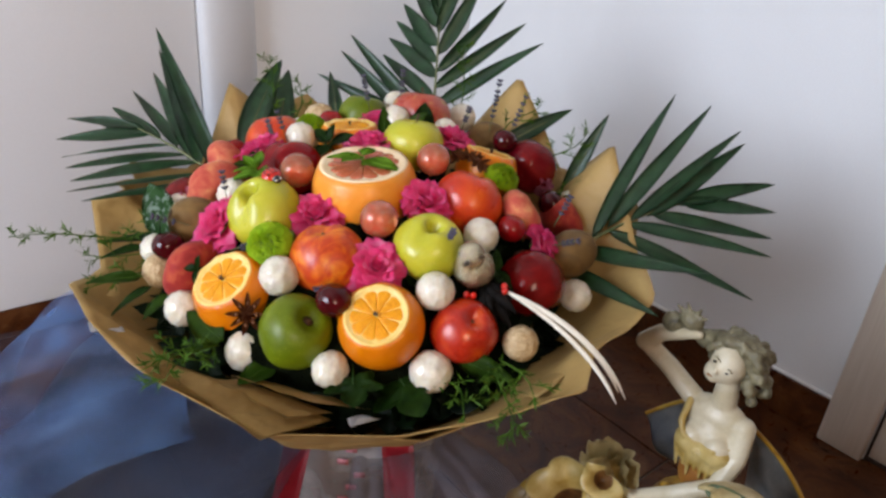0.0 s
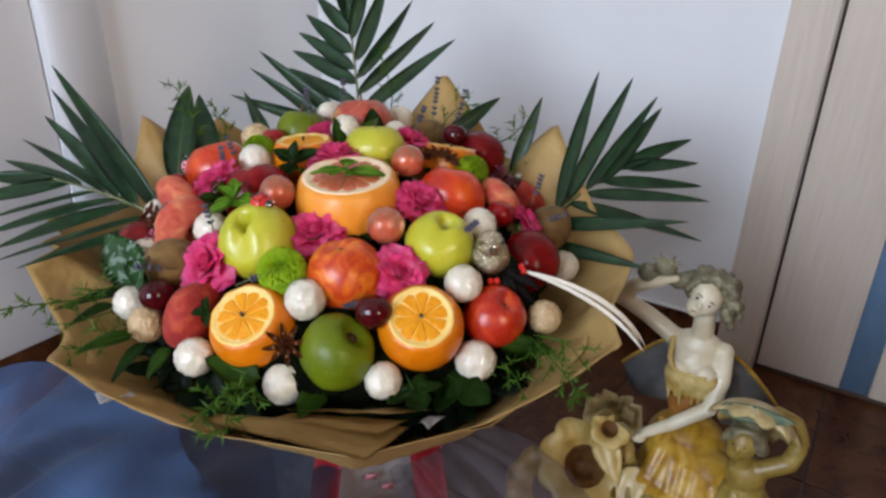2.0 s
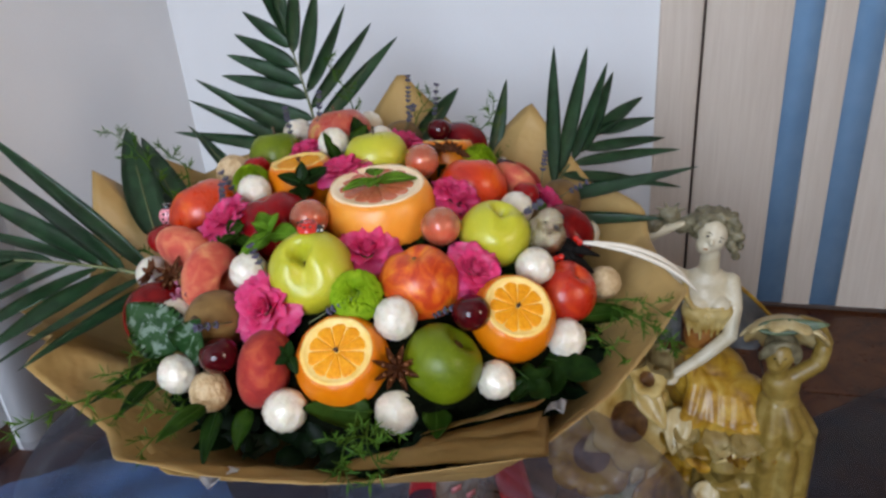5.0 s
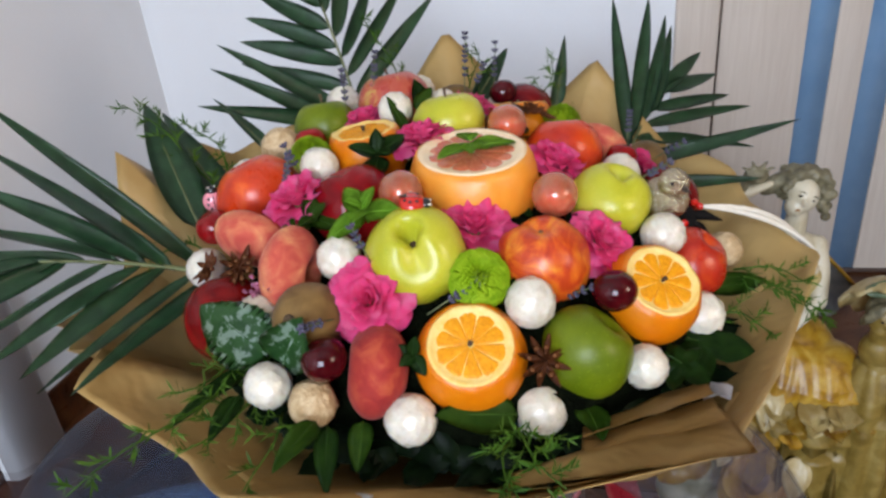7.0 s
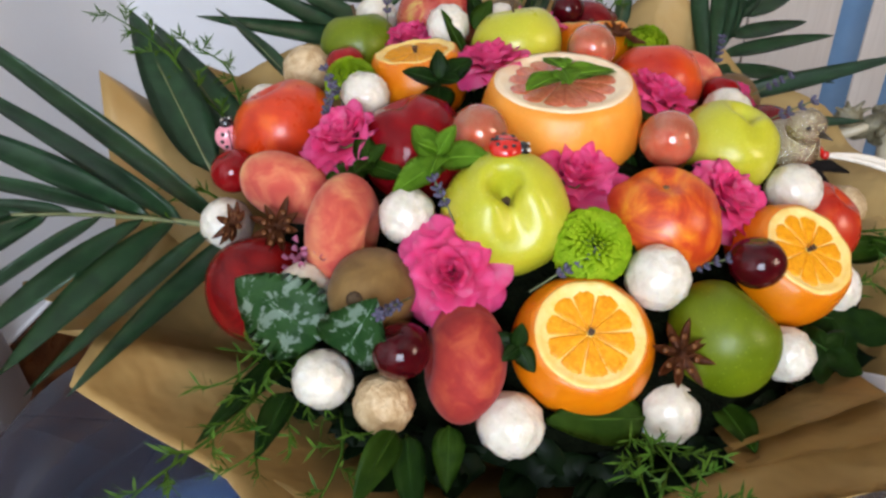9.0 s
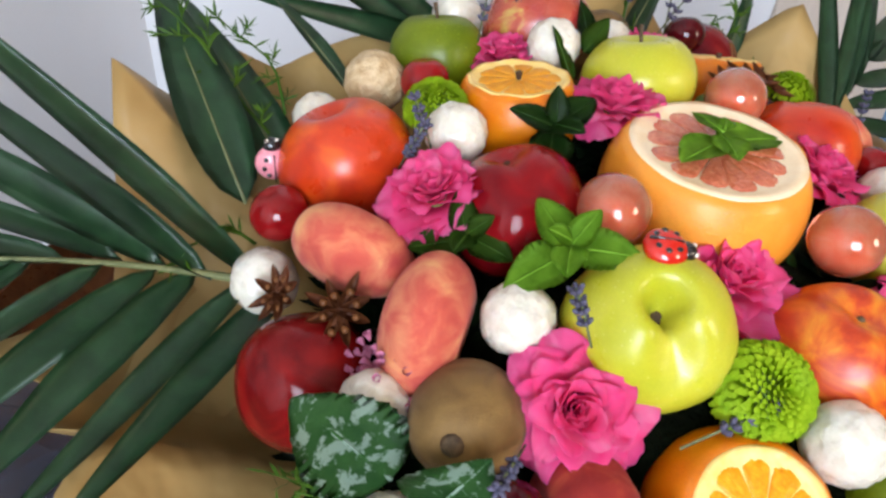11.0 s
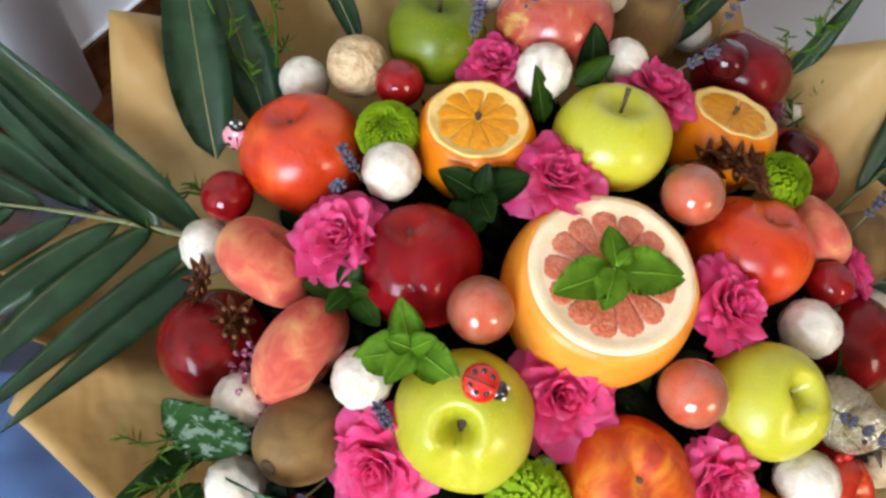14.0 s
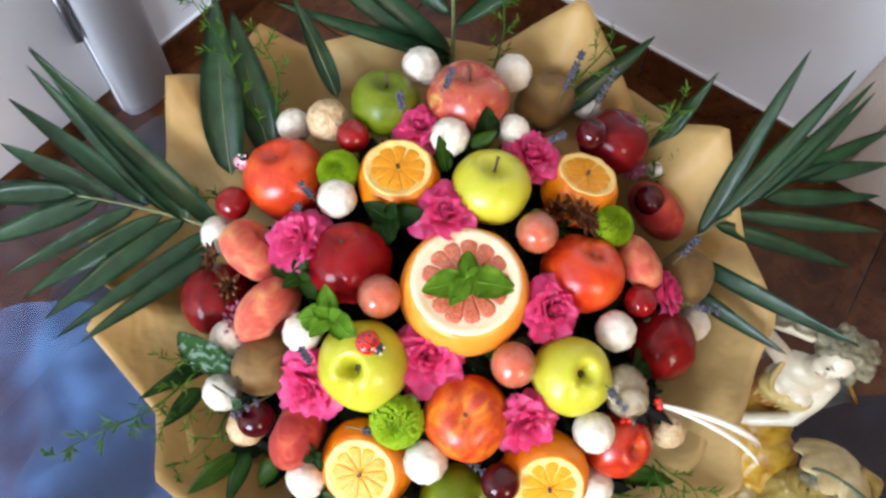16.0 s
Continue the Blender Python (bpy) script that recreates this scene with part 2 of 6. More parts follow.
RED_PAINT = surface("red enamel", [(0.3, (0.55, 0.012, 0.006)), (0.7, (0.66, 0.02, 0.01))], 60, 0.2, coat=0.5)
PINK_PAINT = surface("pink enamel", [(0.3, (0.75, 0.22, 0.26)), (0.7, (0.80, 0.28, 0.32))], 60, 0.25, coat=0.5)
BLACK_PAINT = surface("black enamel", [(0.3, (0.008, 0.008, 0.009)), (0.7, (0.016, 0.016, 0.016))], 60, 0.25, coat=0.4)
FEATHER = surface("white feather", [(0.3, (0.72, 0.66, 0.54)), (0.7, (0.82, 0.78, 0.68))], 60, 0.6, 1200, 0.4)
FEATHER_DARK = surface("black feather", [(0.3, (0.004, 0.004, 0.004)), (0.7, (0.010, 0.008, 0.007))], 60, 0.8, 1200, 0.4, shine=0.1)
GLITTER = surface("champagne glitter", [(0.35, (0.30, 0.25, 0.15)), (0.5, (0.58, 0.50, 0.34)), (0.66, (0.92, 0.84, 0.64))], 900, 0.18, 700, 0.8, 0.003, metal=1.0, wear=0.3)
BEAK = surface("dark bead", [(0.3, (0.02, 0.014, 0.008)), (0.7, (0.05, 0.035, 0.02))], 200, 0.3)
STEM = surface("brown fruit stem", [(0.3, (0.05, 0.028, 0.012)), (0.7, (0.12, 0.07, 0.03))], 300, 0.8)
BUD = surface("green rose bud", [(0.3, (0.09, 0.20, 0.03)), (0.7, (0.20, 0.34, 0.08))], 120, 0.6)
CERAMIC = surface("ivory painted resin", [(0.3, (0.519, 0.435, 0.281)), (0.7, (0.658, 0.594, 0.453))], 30, 0.42, 400, 0.25, coat=0.10)
ROBE = surface("ochre painted resin", [(0.3, (0.18, 0.0714, 0.0042)), (0.5, (0.378, 0.193, 0.0112)), (0.75, (0.504, 0.319, 0.0525))], 45, 0.42, 400, 0.3, coat=0.12)
YELLOW = surface("pale yellow painted resin", [(0.3, (0.357, 0.216, 0.0385)), (0.7, (0.561, 0.424, 0.168))], 40, 0.45, 400, 0.3, coat=0.1)
CREAM = surface("cream painted resin", [(0.3, (0.331, 0.22, 0.072)), (0.55, (0.478, 0.37, 0.176)), (0.8, (0.589, 0.493, 0.304))], 45, 0.45, 400, 0.3, coat=0.1)
BODICE = surface("russet painted resin", [(0.3, (0.20, 0.050, 0.010)), (0.7, (0.40, 0.17, 0.030))], 45, 0.45, 400, 0.3, coat=0.12)
HAIR = surface("grey-olive painted resin", [(0.3, (0.0605, 0.0494, 0.0228)), (0.7, (0.242, 0.21, 0.123))], 90, 0.5, 420, 0.6, 0.0015)
MINTY = surface("green-washed resin", [(0.3, (0.125, 0.156, 0.078)), (0.7, (0.484, 0.468, 0.328))], 40, 0.45, 400, 0.3)
WING = surface("blue-grey painted resin", [(0.3, (0.117, 0.124, 0.143)), (0.7, (0.26, 0.26, 0.247))], 30, 0.4, 300, 0.3)
CENTRE = surface("brown flower centre", [(0.3, (0.078, 0.0273, 0.00624)), (0.7, (0.187, 0.078, 0.0156))], 60, 0.6, 500, 0.5)
WALL = surface("white wall paint", [(0.3, (0.77, 0.776, 0.781)), (0.7, (0.828, 0.841, 0.852))], 2.2, 0.72, 350, 0.12, 0.0008, wear=0.05, vary=False)
# tan of the unseen walls, chosen to warm and dim the bounced light
WALL_BOUNCE = surface("tan bounce wall", [(0.3, (0.25, 0.14, 0.075)), (0.7, (0.30, 0.18, 0.10))], 3.0, 0.8, 350, 0.12, vary=False)
DOOR_WHITE = surface("white door lacquer", [(0.3, (0.804, 0.82, 0.84)), (0.7, (0.843, 0.86, 0.882))], 3.0, 0.4, 300, 0.05, wear=0.04, vary=False)
CEILING = surface("ceiling paint", [(0.3, (0.72, 0.70, 0.66)), (0.7, (0.76, 0.74, 0.70))], 2.0, 0.8, 300, 0.1, vary=False)
GROUT = surface("dark grout", [(0.3, (0.06, 0.05, 0.045)), (0.7, (0.10, 0.09, 0.08))], 30, 0.9, vary=False)
METAL = surface("dull steel", [(0.3, (0.20, 0.20, 0.21)), (0.7, (0.32, 0.32, 0.33))], 40, 0.4, metal=0.9)
SEAM = surface("brown door seal", [(0.3, (0.05, 0.028, 0.02)), (0.7, (0.08, 0.045, 0.03))], 30, 0.7)
OLIVE = surface("olive-ivory painted resin", [(0.3, (0.159, 0.0945, 0.0124)), (0.55, (0.26, 0.17, 0.0353)), (0.8, (0.361, 0.264, 0.0833))], 45, 0.45, 400, 0.3, coat=0.1)
GREEN_PAINT = surface("green painted resin", [(0.3, (0.03, 0.06, 0.025)), (0.7, (0.10, 0.14, 0.06))], 60, 0.5, 400, 0.3)
PINK_INK = surface("pink printed ink", [(0.3, (0.55, 0.16, 0.20)), (0.7, (0.65, 0.25, 0.28))], 40, 0.5)


GAP_BLACK.node_tree.nodes["Principled BSDF"].inputs["Specular IOR Level"].default_value = 0.02


def tile_material():
    m, tree, bsdf = nodes_of("brown marbled floor tile")
    vec = coords(tree)
    clouds = noise_of(tree, vec, 9, 6.0, 0.6, 2.2)
    colour = ramp_of(tree, clouds, [(0.30, (0.030, 0.007, 0.002)), (0.5, (0.072, 0.020, 0.005)), (0.72, (0.130, 0.046, 0.014))])
    streak = noise_of(tree, vec, 26, 5.0, 0.65, 3.0)
    colour = mixed(tree, ramp_of(tree, streak, [(0.60, (0, 0, 0)), (0.72, (0.45, 0.45, 0.45))]), colour, (0.20, 0.105, 0.052))
    tree.links.new(colour, bsdf.inputs["Base Color"])
    tree.links.new(ramp_of(tree, streak, [(0.3, (0.24,) * 3), (0.7, (0.42,) * 3)]), bsdf.inputs["Roughness"])
    bsdf.inputs["Specular IOR Level"].default_value = 0.3
    bumped(tree, bsdf, clouds, 0.1, 0.002)
    return m


def veneer_material():
    m, tree, bsdf = nodes_of("bleached wood veneer")
    vec = coords(tree, False)
    stretch = tree.nodes.new("ShaderNodeMapping")
    stretch.inputs["Scale"].default_value = (1.0, 14.0, 0.6)
    tree.links.new(vec, stretch.inputs["Vector"])
    grain = noise_of(tree, stretch.outputs[0], 9, 5.0, 0.65, 0.8)
    colour = ramp_of(tree, grain, [(0.3, (0.63, 0.525, 0.43)), (0.7, (0.71, 0.61, 0.515))])
    tree.links.new(colour, bsdf.inputs["Base Color"])
    bsdf.inputs["Roughness"].default_value = 0.45
    bumped(tree, bsdf, grain, 0.06, 0.0008)
    return m


def frosted_material():
    m, tree, bsdf = nodes_of("blue-grey frosted glass")
    vec = coords(tree, False)
    # base blue raised to carry the window's reflection on the glass
    tree.links.new(ramp_of(tree, noise_of(tree, vec, 14, 3.0), [(0.3, (0.19, 0.38, 0.60)), (0.7, (0.25, 0.45, 0.67))]), bsdf.inputs["Base Color"])
    bsdf.inputs["Roughness"].default_value = 0.22
    bsdf.inputs["Specular IOR Level"].default_value = 0.9
    bsdf.inputs["Coat Weight"].default_value = 0.6
    bsdf.inputs["Coat Roughness"].default_value = 0.12
    return m


def tulle_material(name, stops, low, high):
    m, tree, bsdf = nodes_of(name)
    vec = coords(tree, False)
    colour = ramp_of(tree, noise_of(tree, vec, 14, 3.0), stops)
    tree.links.new(colour, bsdf.inputs["Base Color"])
    bsdf.inputs["Roughness"].default_value = 0.7
    bsdf.inputs["Sheen Weight"].default_value = 0.1
    clear = tree.nodes.new("ShaderNodeBsdfTransparent")
    mix = tree.nodes.new("ShaderNodeMixShader")
    cloud = ramp_of(tree, noise_of(tree, vec, 7, 2.0), [(0.3, (low,) * 3), (0.75, (high,) * 3)])
    tree.links.new(cloud, mix.inputs[0])
    tree.links.new(clear.outputs[0], mix.inputs[1])
    tree.links.new(bsdf.outputs[0], mix.inputs[2])
    tree.links.new(mix.outputs[0], tree.nodes["Material Output"].inputs["Surface"])
    return m


def clear_material(name, tint, keep):
    m, tree, bsdf = nodes_of(name)
    bsdf.inputs["Base Color"].default_value = (*tint, 1)
    bsdf.inputs["Roughness"].default_value = 0.12
    clear = tree.nodes.new("ShaderNodeBsdfTransparent")
    mix = tree.nodes.new("ShaderNodeMixShader")
    tree.links.new(ramp_of(tree, noise_of(tree, coords(tree, False), 25, 3.0), [(0.3, (keep * 0.6,) * 3), (0.7, (keep * 1.4,) * 3)]), mix.inputs[0])
    tree.links.new(clear.outputs[0], mix.inputs[1])
    tree.links.new(bsdf.outputs[0], mix.inputs[2])
    tree.links.new(mix.outputs[0], tree.nodes["Material Output"].inputs["Surface"])
    return m


def jelly_material():
    m, tree, bsdf = nodes_of("coral jelly")
    vec = coords(tree, False)
    colour = ramp_of(tree, noise_of(tree, vec, 90, 3.0, 0.6, 0.8), [(0.3, (0.88, 0.22, 0.11)), (0.55, (0.93, 0.36, 0.21)), (0.8, (0.96, 0.55, 0.40))])
    tree.links.new(colour, bsdf.inputs["Base Color"])
    bsdf.inputs["Roughness"].default_value = 0.07
    bsdf.inputs["Transmission Weight"].default_value = 0.7
    bsdf.inputs["IOR"].default_value = 1.36
    bsdf.inputs["Subsurface Weight"].default_value = 0.5
    bsdf.inputs["Subsurface Radius"].default_value = (0.012, 0.005, 0.003)
    bsdf.inputs["Coat Weight"].default_value = 0.7
    bsdf.inputs["Coat Roughness"].default_value = 0.04
    return m


TILE, VENEER, FROSTED, JELLY = tile_material(), veneer_material(), frosted_material(), jelly_material()
TULLE = tulle_material("blue tulle", [(0.3, (0.00135, 0.00672, 0.0225)), (0.7, (0.00672, 0.0225, 0.0585))], 0.38, 0.68)
# the blue tulle again, darkened for the shade on the right
SHADED_TULLE = tulle_material("shaded blue tulle", [(0.3, (0.0028, 0.0056, 0.0126)), (0.7, (0.0098, 0.0147, 0.028))], 0.50, 0.80)
HAZE_TULLE = tulle_material("pale violet tulle", [(0.3, (0.072, 0.072, 0.102)), (0.7, (0.156, 0.156, 0.204))], 0.10, 0.32)
GREY_TULLE = tulle_material("grey-violet tulle", [(0.3, (0.0504, 0.0437, 0.0571)), (0.7, (0.101, 0.0904, 0.111))], 0.40, 0.68)
# blue tulle lightened in its colour where light falls from the left
LIT_TULLE = tulle_material("lit blue tulle", [(0.3, (0.0255, 0.0892, 0.255)), (0.7, (0.0638, 0.191, 0.433))], 0.12, 0.60)
CELLO = clear_material("clear cellophane", (0.72, 0.72, 0.74), 0.35)
PANE = clear_material("window glass", (0.8, 0.85, 0.9), 0.12)


# ---- building blocks ----
def thing(name, label, category, group="", kind="", at=(0, 0, 0)):
    ob = new(name)
    ob.empty_display_size = 0.02
    ob.location = at
    return tagged(ob, label, category, group, kind)


def mesh_of(name, bm, material, smooth=True):
    me = bpy.data.meshes.new(name)
    bm.to_mesh(me)
    bm.free()
    for one in material if isinstance(material, (list, tuple)) else [material]:
        me.materials.append(one)
    if smooth:
        me.polygons.foreach_set("use_smooth", [True] * len(me.polygons))
    return me


def part(name, bm, material, parent, label="", smooth=True):
    """Links a bmesh as one mesh object under a thing or a part."""
    ob = new(name, mesh_of(name, bm, material, smooth))
    ob.parent = parent
    return tagged(ob, label)


def single(name, bm, material, label, category, group="", kind="", m=None, smooth=True):
    ob = new(name, mesh_of(name, bm, material, smooth))
    if m is not None:
        ob.matrix_world = m
    return tagged(ob, label, category, group, kind)


def aim(at, axis, spin=0.0):
    """A pose at a place whose z points along axis."""
    q = Vector(axis).to_track_quat("Z", "X").to_matrix().to_4x4()
    return Matrix.Translation(at) @ q @ Matrix.Rotation(spin, 4, "Z")


def box(bm, x0, x1, y0, y1, z0, z1, bevel=0.0):
    made = bmesh.ops.create_cube(bm, size=1.0)["verts"]
    for v in made:
        v.co = ((x0 + x1) / 2 + v.co.x * (x1 - x0), (y0 + y1) / 2 + v.co.y * (y1 - y0), (z0 + z1) / 2 + v.co.z * (z1 - z0))
    if bevel:
        edges = list({e for v in made for e in v.link_edges})
        bmesh.ops.bevel(bm, geom=edges, offset=bevel, segments=2, affect="EDGES", profile=0.5)
    return bm


def boxed(*args):
    return box(bmesh.new(), *args)


def lathe(profile, turns=32, wave=None):
    """Turns a list of (radius, height) round z; wave(angle, radius, height) may change a point."""
    bm = bmesh.new()
    rings = []
    for r, z in profile:
        if r < 1e-6:
            rings.append([bm.verts.new((0, 0, z))])
            continue
        ring = []
        for k in range(turns):
            a = 2 * math.pi * k / turns
            rr, zz = wave(a, r, z) if wave else (r, z)
            ring.append(bm.verts.new((rr * math.cos(a), rr * math.sin(a), zz)))
        rings.append(ring)
    for one, two in zip(rings, rings[1:]):
        for k in range(turns):
            a, b = one[k % len(one)], one[(k + 1) % len(one)]
            c, d = two[(k + 1) % len(two)], two[k % len(two)]
            face = [v for n, v in enumerate((a, b, c, d)) if v not in (a, b, c, d)[:n]]
            if len(face) > 2:
                bm.faces.new(face)
    bmesh.ops.recalc_face_normals(bm, faces=bm.faces)
    return bm


def tube(points, radii, sides=8, bm=None):
    """A tapered tube through points."""
    bm = bm or bmesh.new()
    points = [Vector(p) for p in points]
    rings = []
    for n, p in enumerate(points):
        way = (points[min(n + 1, len(points) - 1)] - points[max(n - 1, 0)]).normalized()
        q = way.to_track_quat("Z", "X")
        r = radii[n] if isinstance(radii, (list, tuple)) else radii
        rings.append([bm.verts.new(p + q @ Vector((r * math.cos(2 * math.pi * k / sides), r * math.sin(2 * math.pi * k / sides), 0))) for k in range(sides)])
    for one, two in zip(rings, rings[1:]):
        for k in range(sides):
            bm.faces.new((one[k], one[(k + 1) % sides], two[(k + 1) % sides], two[k]))
    bm.faces.new(rings[0][::-1])
    bm.faces.new(rings[-1])
    return bm


def sheet(fn, nu, nv, bm=None, thick=0.0):
    """A grid of points fn(u, v), u and v from 0 to 1."""
    bm = bm or bmesh.new()
    g = [[bm.verts.new(fn(i / nu, j / nv)) for j in range(nv + 1)] for i in range(nu + 1)]
    faces = [bm.faces.new((g[i][j], g[i + 1][j], g[i + 1][j + 1], g[i][j + 1])) for i in range(nu) for j in range(nv)]
    if thick:
        bmesh.ops.solidify(bm, geom=faces, thickness=thick)
    return bm


def rough_up(bm, amount, scale, seed=0.0):
    """Moves the points of a mesh along their normals by a noise field."""
    bm.normal_update()
    for v in bm.verts:
        v.co += v.normal * amount * noise.noise(v.co * scale + Vector((seed, seed * 1.7, -seed)))
    return bm


# ---- the room: floor, walls, ceiling, doors, windows ----
def wall_piece(name, label, m, boxes, material=WALL):
    bm = bmesh.new()
    for b in boxes:
        box(bm, *b)
    return single(name, bm, material, label, "wall", kind="structure", m=m, smooth=False)


floor = single("floor", boxed(-0.2, WIDE + 0.2, -0.2, SIZE + 0.2, -0.12, -0.004), GROUT, "brown marbled ceramic tile floor with dark grout", "floor", kind="structure", m=ROOM, smooth=False)
tile_bm = boxed(-0.1635, 0.1635, -0.1635, 0.1635, -0.009, 0.0, 0.0012)
tile_mesh = mesh_of("tile", tile_bm, TILE, False)
for i in range(10):
    for j in range(14):
        t = new("tile", tile_mesh)
        t.parent = floor
        t.location = (0.13 + 0.33 * i, 0.10 + 0.33 * j, random.uniform(-0.0006, 0.0))
        t.rotation_euler = (0, 0, random.choice((0, 1, 2, 3)) * math.pi / 2)
single("ceiling", boxed(-0.2, WIDE + 0.2, -0.2, SIZE + 0.2, HEIGHT, HEIGHT + 0.1), CEILING, "plain white painted ceiling", "ceiling", kind="structure", m=ROOM, smooth=False)

D0, D1, DOOR_TOP = 1.122, 1.822, 2.03        # veneer door opening along b
E0, E1 = 0.682, 1.482                        # white door opening along a
wall_piece("wall_east", "white painted wall beside the veneer door", ROOM,
           [(-0.14, 0.0, 0.0, D0, 0, HEIGHT), (-0.14, 0.0, D0, D1, DOOR_TOP, HEIGHT), (-0.14, 0.0, D1, TURN_B, 0, HEIGHT)])
wall_piece("wall_north", "white painted wall beside the white door", ROOM,
           [(-0.14, E0, -0.14, 0.0, 0, HEIGHT), (E0, E1, -0.14, 0.0, DOOR_TOP, HEIGHT), (E1, WIDE + 0.14, -0.14, 0.0, 0, HEIGHT)])
wall_piece("wall_west", "unseen tan wall with a window, toned for warm low fill", ROOM,
           [(WIDE, WIDE + 0.14, 0.0, 0.30, 0, HEIGHT), (WIDE, WIDE + 0.14, 1.50, SIZE, 0, HEIGHT), (WIDE, WIDE + 0.14, 0.30, 1.50, 0, 0.65), (WIDE, WIDE + 0.14, 0.30, 1.50, 1.95, HEIGHT)], WALL_BOUNCE)
# unseen walls added to keep window_2's light off the right side
wall_piece("wall_south", "unseen tan wall behind the viewer, added to block light", ROOM, [(-0.14, TURN_A, TURN_B, TURN_B + 0.12, 0, HEIGHT)], WALL_BOUNCE)
wall_piece("wall_bay", "unseen tan wall of the window bay, added to block light", ROOM, [(TURN_A - 0.12, TURN_A, TURN_B + 0.12, SIZE, 0, HEIGHT)], WALL_BOUNCE)
wall_piece("wall_far", "unseen tan wall with a window, toned for warm low fill", ROOM,
           [(TURN_A, 1.75, SIZE, SIZE + 0.14, 0, HEIGHT), (2.95, WIDE + 0.14, SIZE, SIZE + 0.14, 0, HEIGHT), (1.75, 2.95, SIZE, SIZE + 0.14, 0, 1.20), (1.75, 2.95, SIZE, SIZE + 0.14, 2.50, HEIGHT)], WALL_BOUNCE)


def window_in(name, m, wide, high, low):
    w = thing(name, "white-framed window with clear glass and daylight outside", "window", kind="structure")
    w.matrix_world = m
    h = wide / 2
    for n, b in (("frame_side", (-h, -h + 0.06, 0.04, 0.10, low, low + high)), ("frame_side", (h - 0.06, h, 0.04, 0.10, low, low + high)),
                 ("frame_rail", (-h + 0.06, h - 0.06, 0.04, 0.10, low, low + 0.06)), ("frame_rail", (-h + 0.06, h - 0.06, 0.04, 0.10, low + high - 0.06, low + high)),
                 ("mullion", (-0.03, 0.03, 0.04, 0.10, low + 0.06, low + high - 0.06))):
        part(n, boxed(*b, 0.004), DOOR_WHITE, w)
    pane = part("pane", boxed(-h + 0.055, h - 0.055, 0.066, 0.072, low + 0.055, low + high - 0.055), PANE, w)
    pane.visible_shadow = False


window_in("window_1", ROOM @ pose(WIDE, 0.90, 0, 0, 0, -90), 1.2, 1.3, 0.65)
window_in("window_2", ROOM @ pose(2.35, SIZE, 0), 1.2, 1.3, 1.20)

# tiled baseboards: brown tile strips with a pale bead of filler on top
def baseboard(m, a0, a1, label):
    b = thing("baseboard", label, "baseboard", kind="structure")
    b.matrix_world = m
    x = a0
    while x < a1 - 0.01:
        e = min(x + 0.33, a1)
        part("tile", boxed(x + 0.0008, e - 0.0008, 0.0, 0.010, 0.001, 0.078, 0.0012), TILE, b, smooth=False)
        x = e
    part("filler", boxed(a0, a1, 0.0, 0.007, 0.0785, 0.084, 0.002), WALL, b)


baseboard(ROOM @ pose(0, D0 - 0.076, 0, 0, 0, -90), 0.0, D0 - 0.076, "brown ceramic tile baseboard below the white wall")
baseboard(ROOM, 0.012, 0.572, "brown ceramic tile baseboard in the corner")
baseboard(ROOM, E1 + 0.11, WIDE, "brown ceramic tile baseboard past the white door")


def veneer_door():
    d = thing("door_1", "bleached wood veneer door with vertical frosted glass strips, closed", "door", kind="structure")
    d.matrix_world = ROOM
    part("casing", boxed(0.0005, 0.016, D0 - 0.076, D0 - 0.001, 0.0, DOOR_TOP + 0.085, 0.004), VENEER, d)
    part("casing", boxed(0.0005, 0.016, D1 + 0.001, D1 + 0.076, 0.0, DOOR_TOP + 0.085, 0.004), VENEER, d)
    part("casing", boxed(0.0005, 0.016, D0, D1, DOOR_TOP, DOOR_TOP + 0.085, 0.004), VENEER, d)
    part("seal", boxed(-0.03, -0.004, D0 + 0.0005, D0 + 0.0045, 0.0, DOOR_TOP - 0.002), SEAM, d, "dark brown rubber seal")
    part("seal", boxed(-0.03, -0.004, D1 - 0.006, D1 - 0.0005, 0.0, DOOR_TOP - 0.002), SEAM, d, "dark brown rubber seal")
    part("threshold", boxed(-0.06, -0.002, D0, D1, -0.004, 0.009), SEAM, d)
    edges = [D0 + 0.0050, 1.273, 1.322, 1.374, 1.424, D1 - 0.0065]
    for n, (b0, b1) in enumerate(zip(edges, edges[1:])):
        if n % 2 == 0:
            part("leaf_panel", boxed(-0.045, 0.0, b0, b1, 0.010, DOOR_TOP - 0.003, 0.0012), VENEER, d)
        else:
            part("glass_strip", boxed(-0.030, -0.004, b0 + 0.0006, b1 - 0.0006, 0.010, DOOR_TOP - 0.003), FROSTED, d, "blue-grey frosted glass strip")
    part("backing", boxed(-0.055, -0.046, D0, D1, 0.0, DOOR_TOP), SEAM, d)


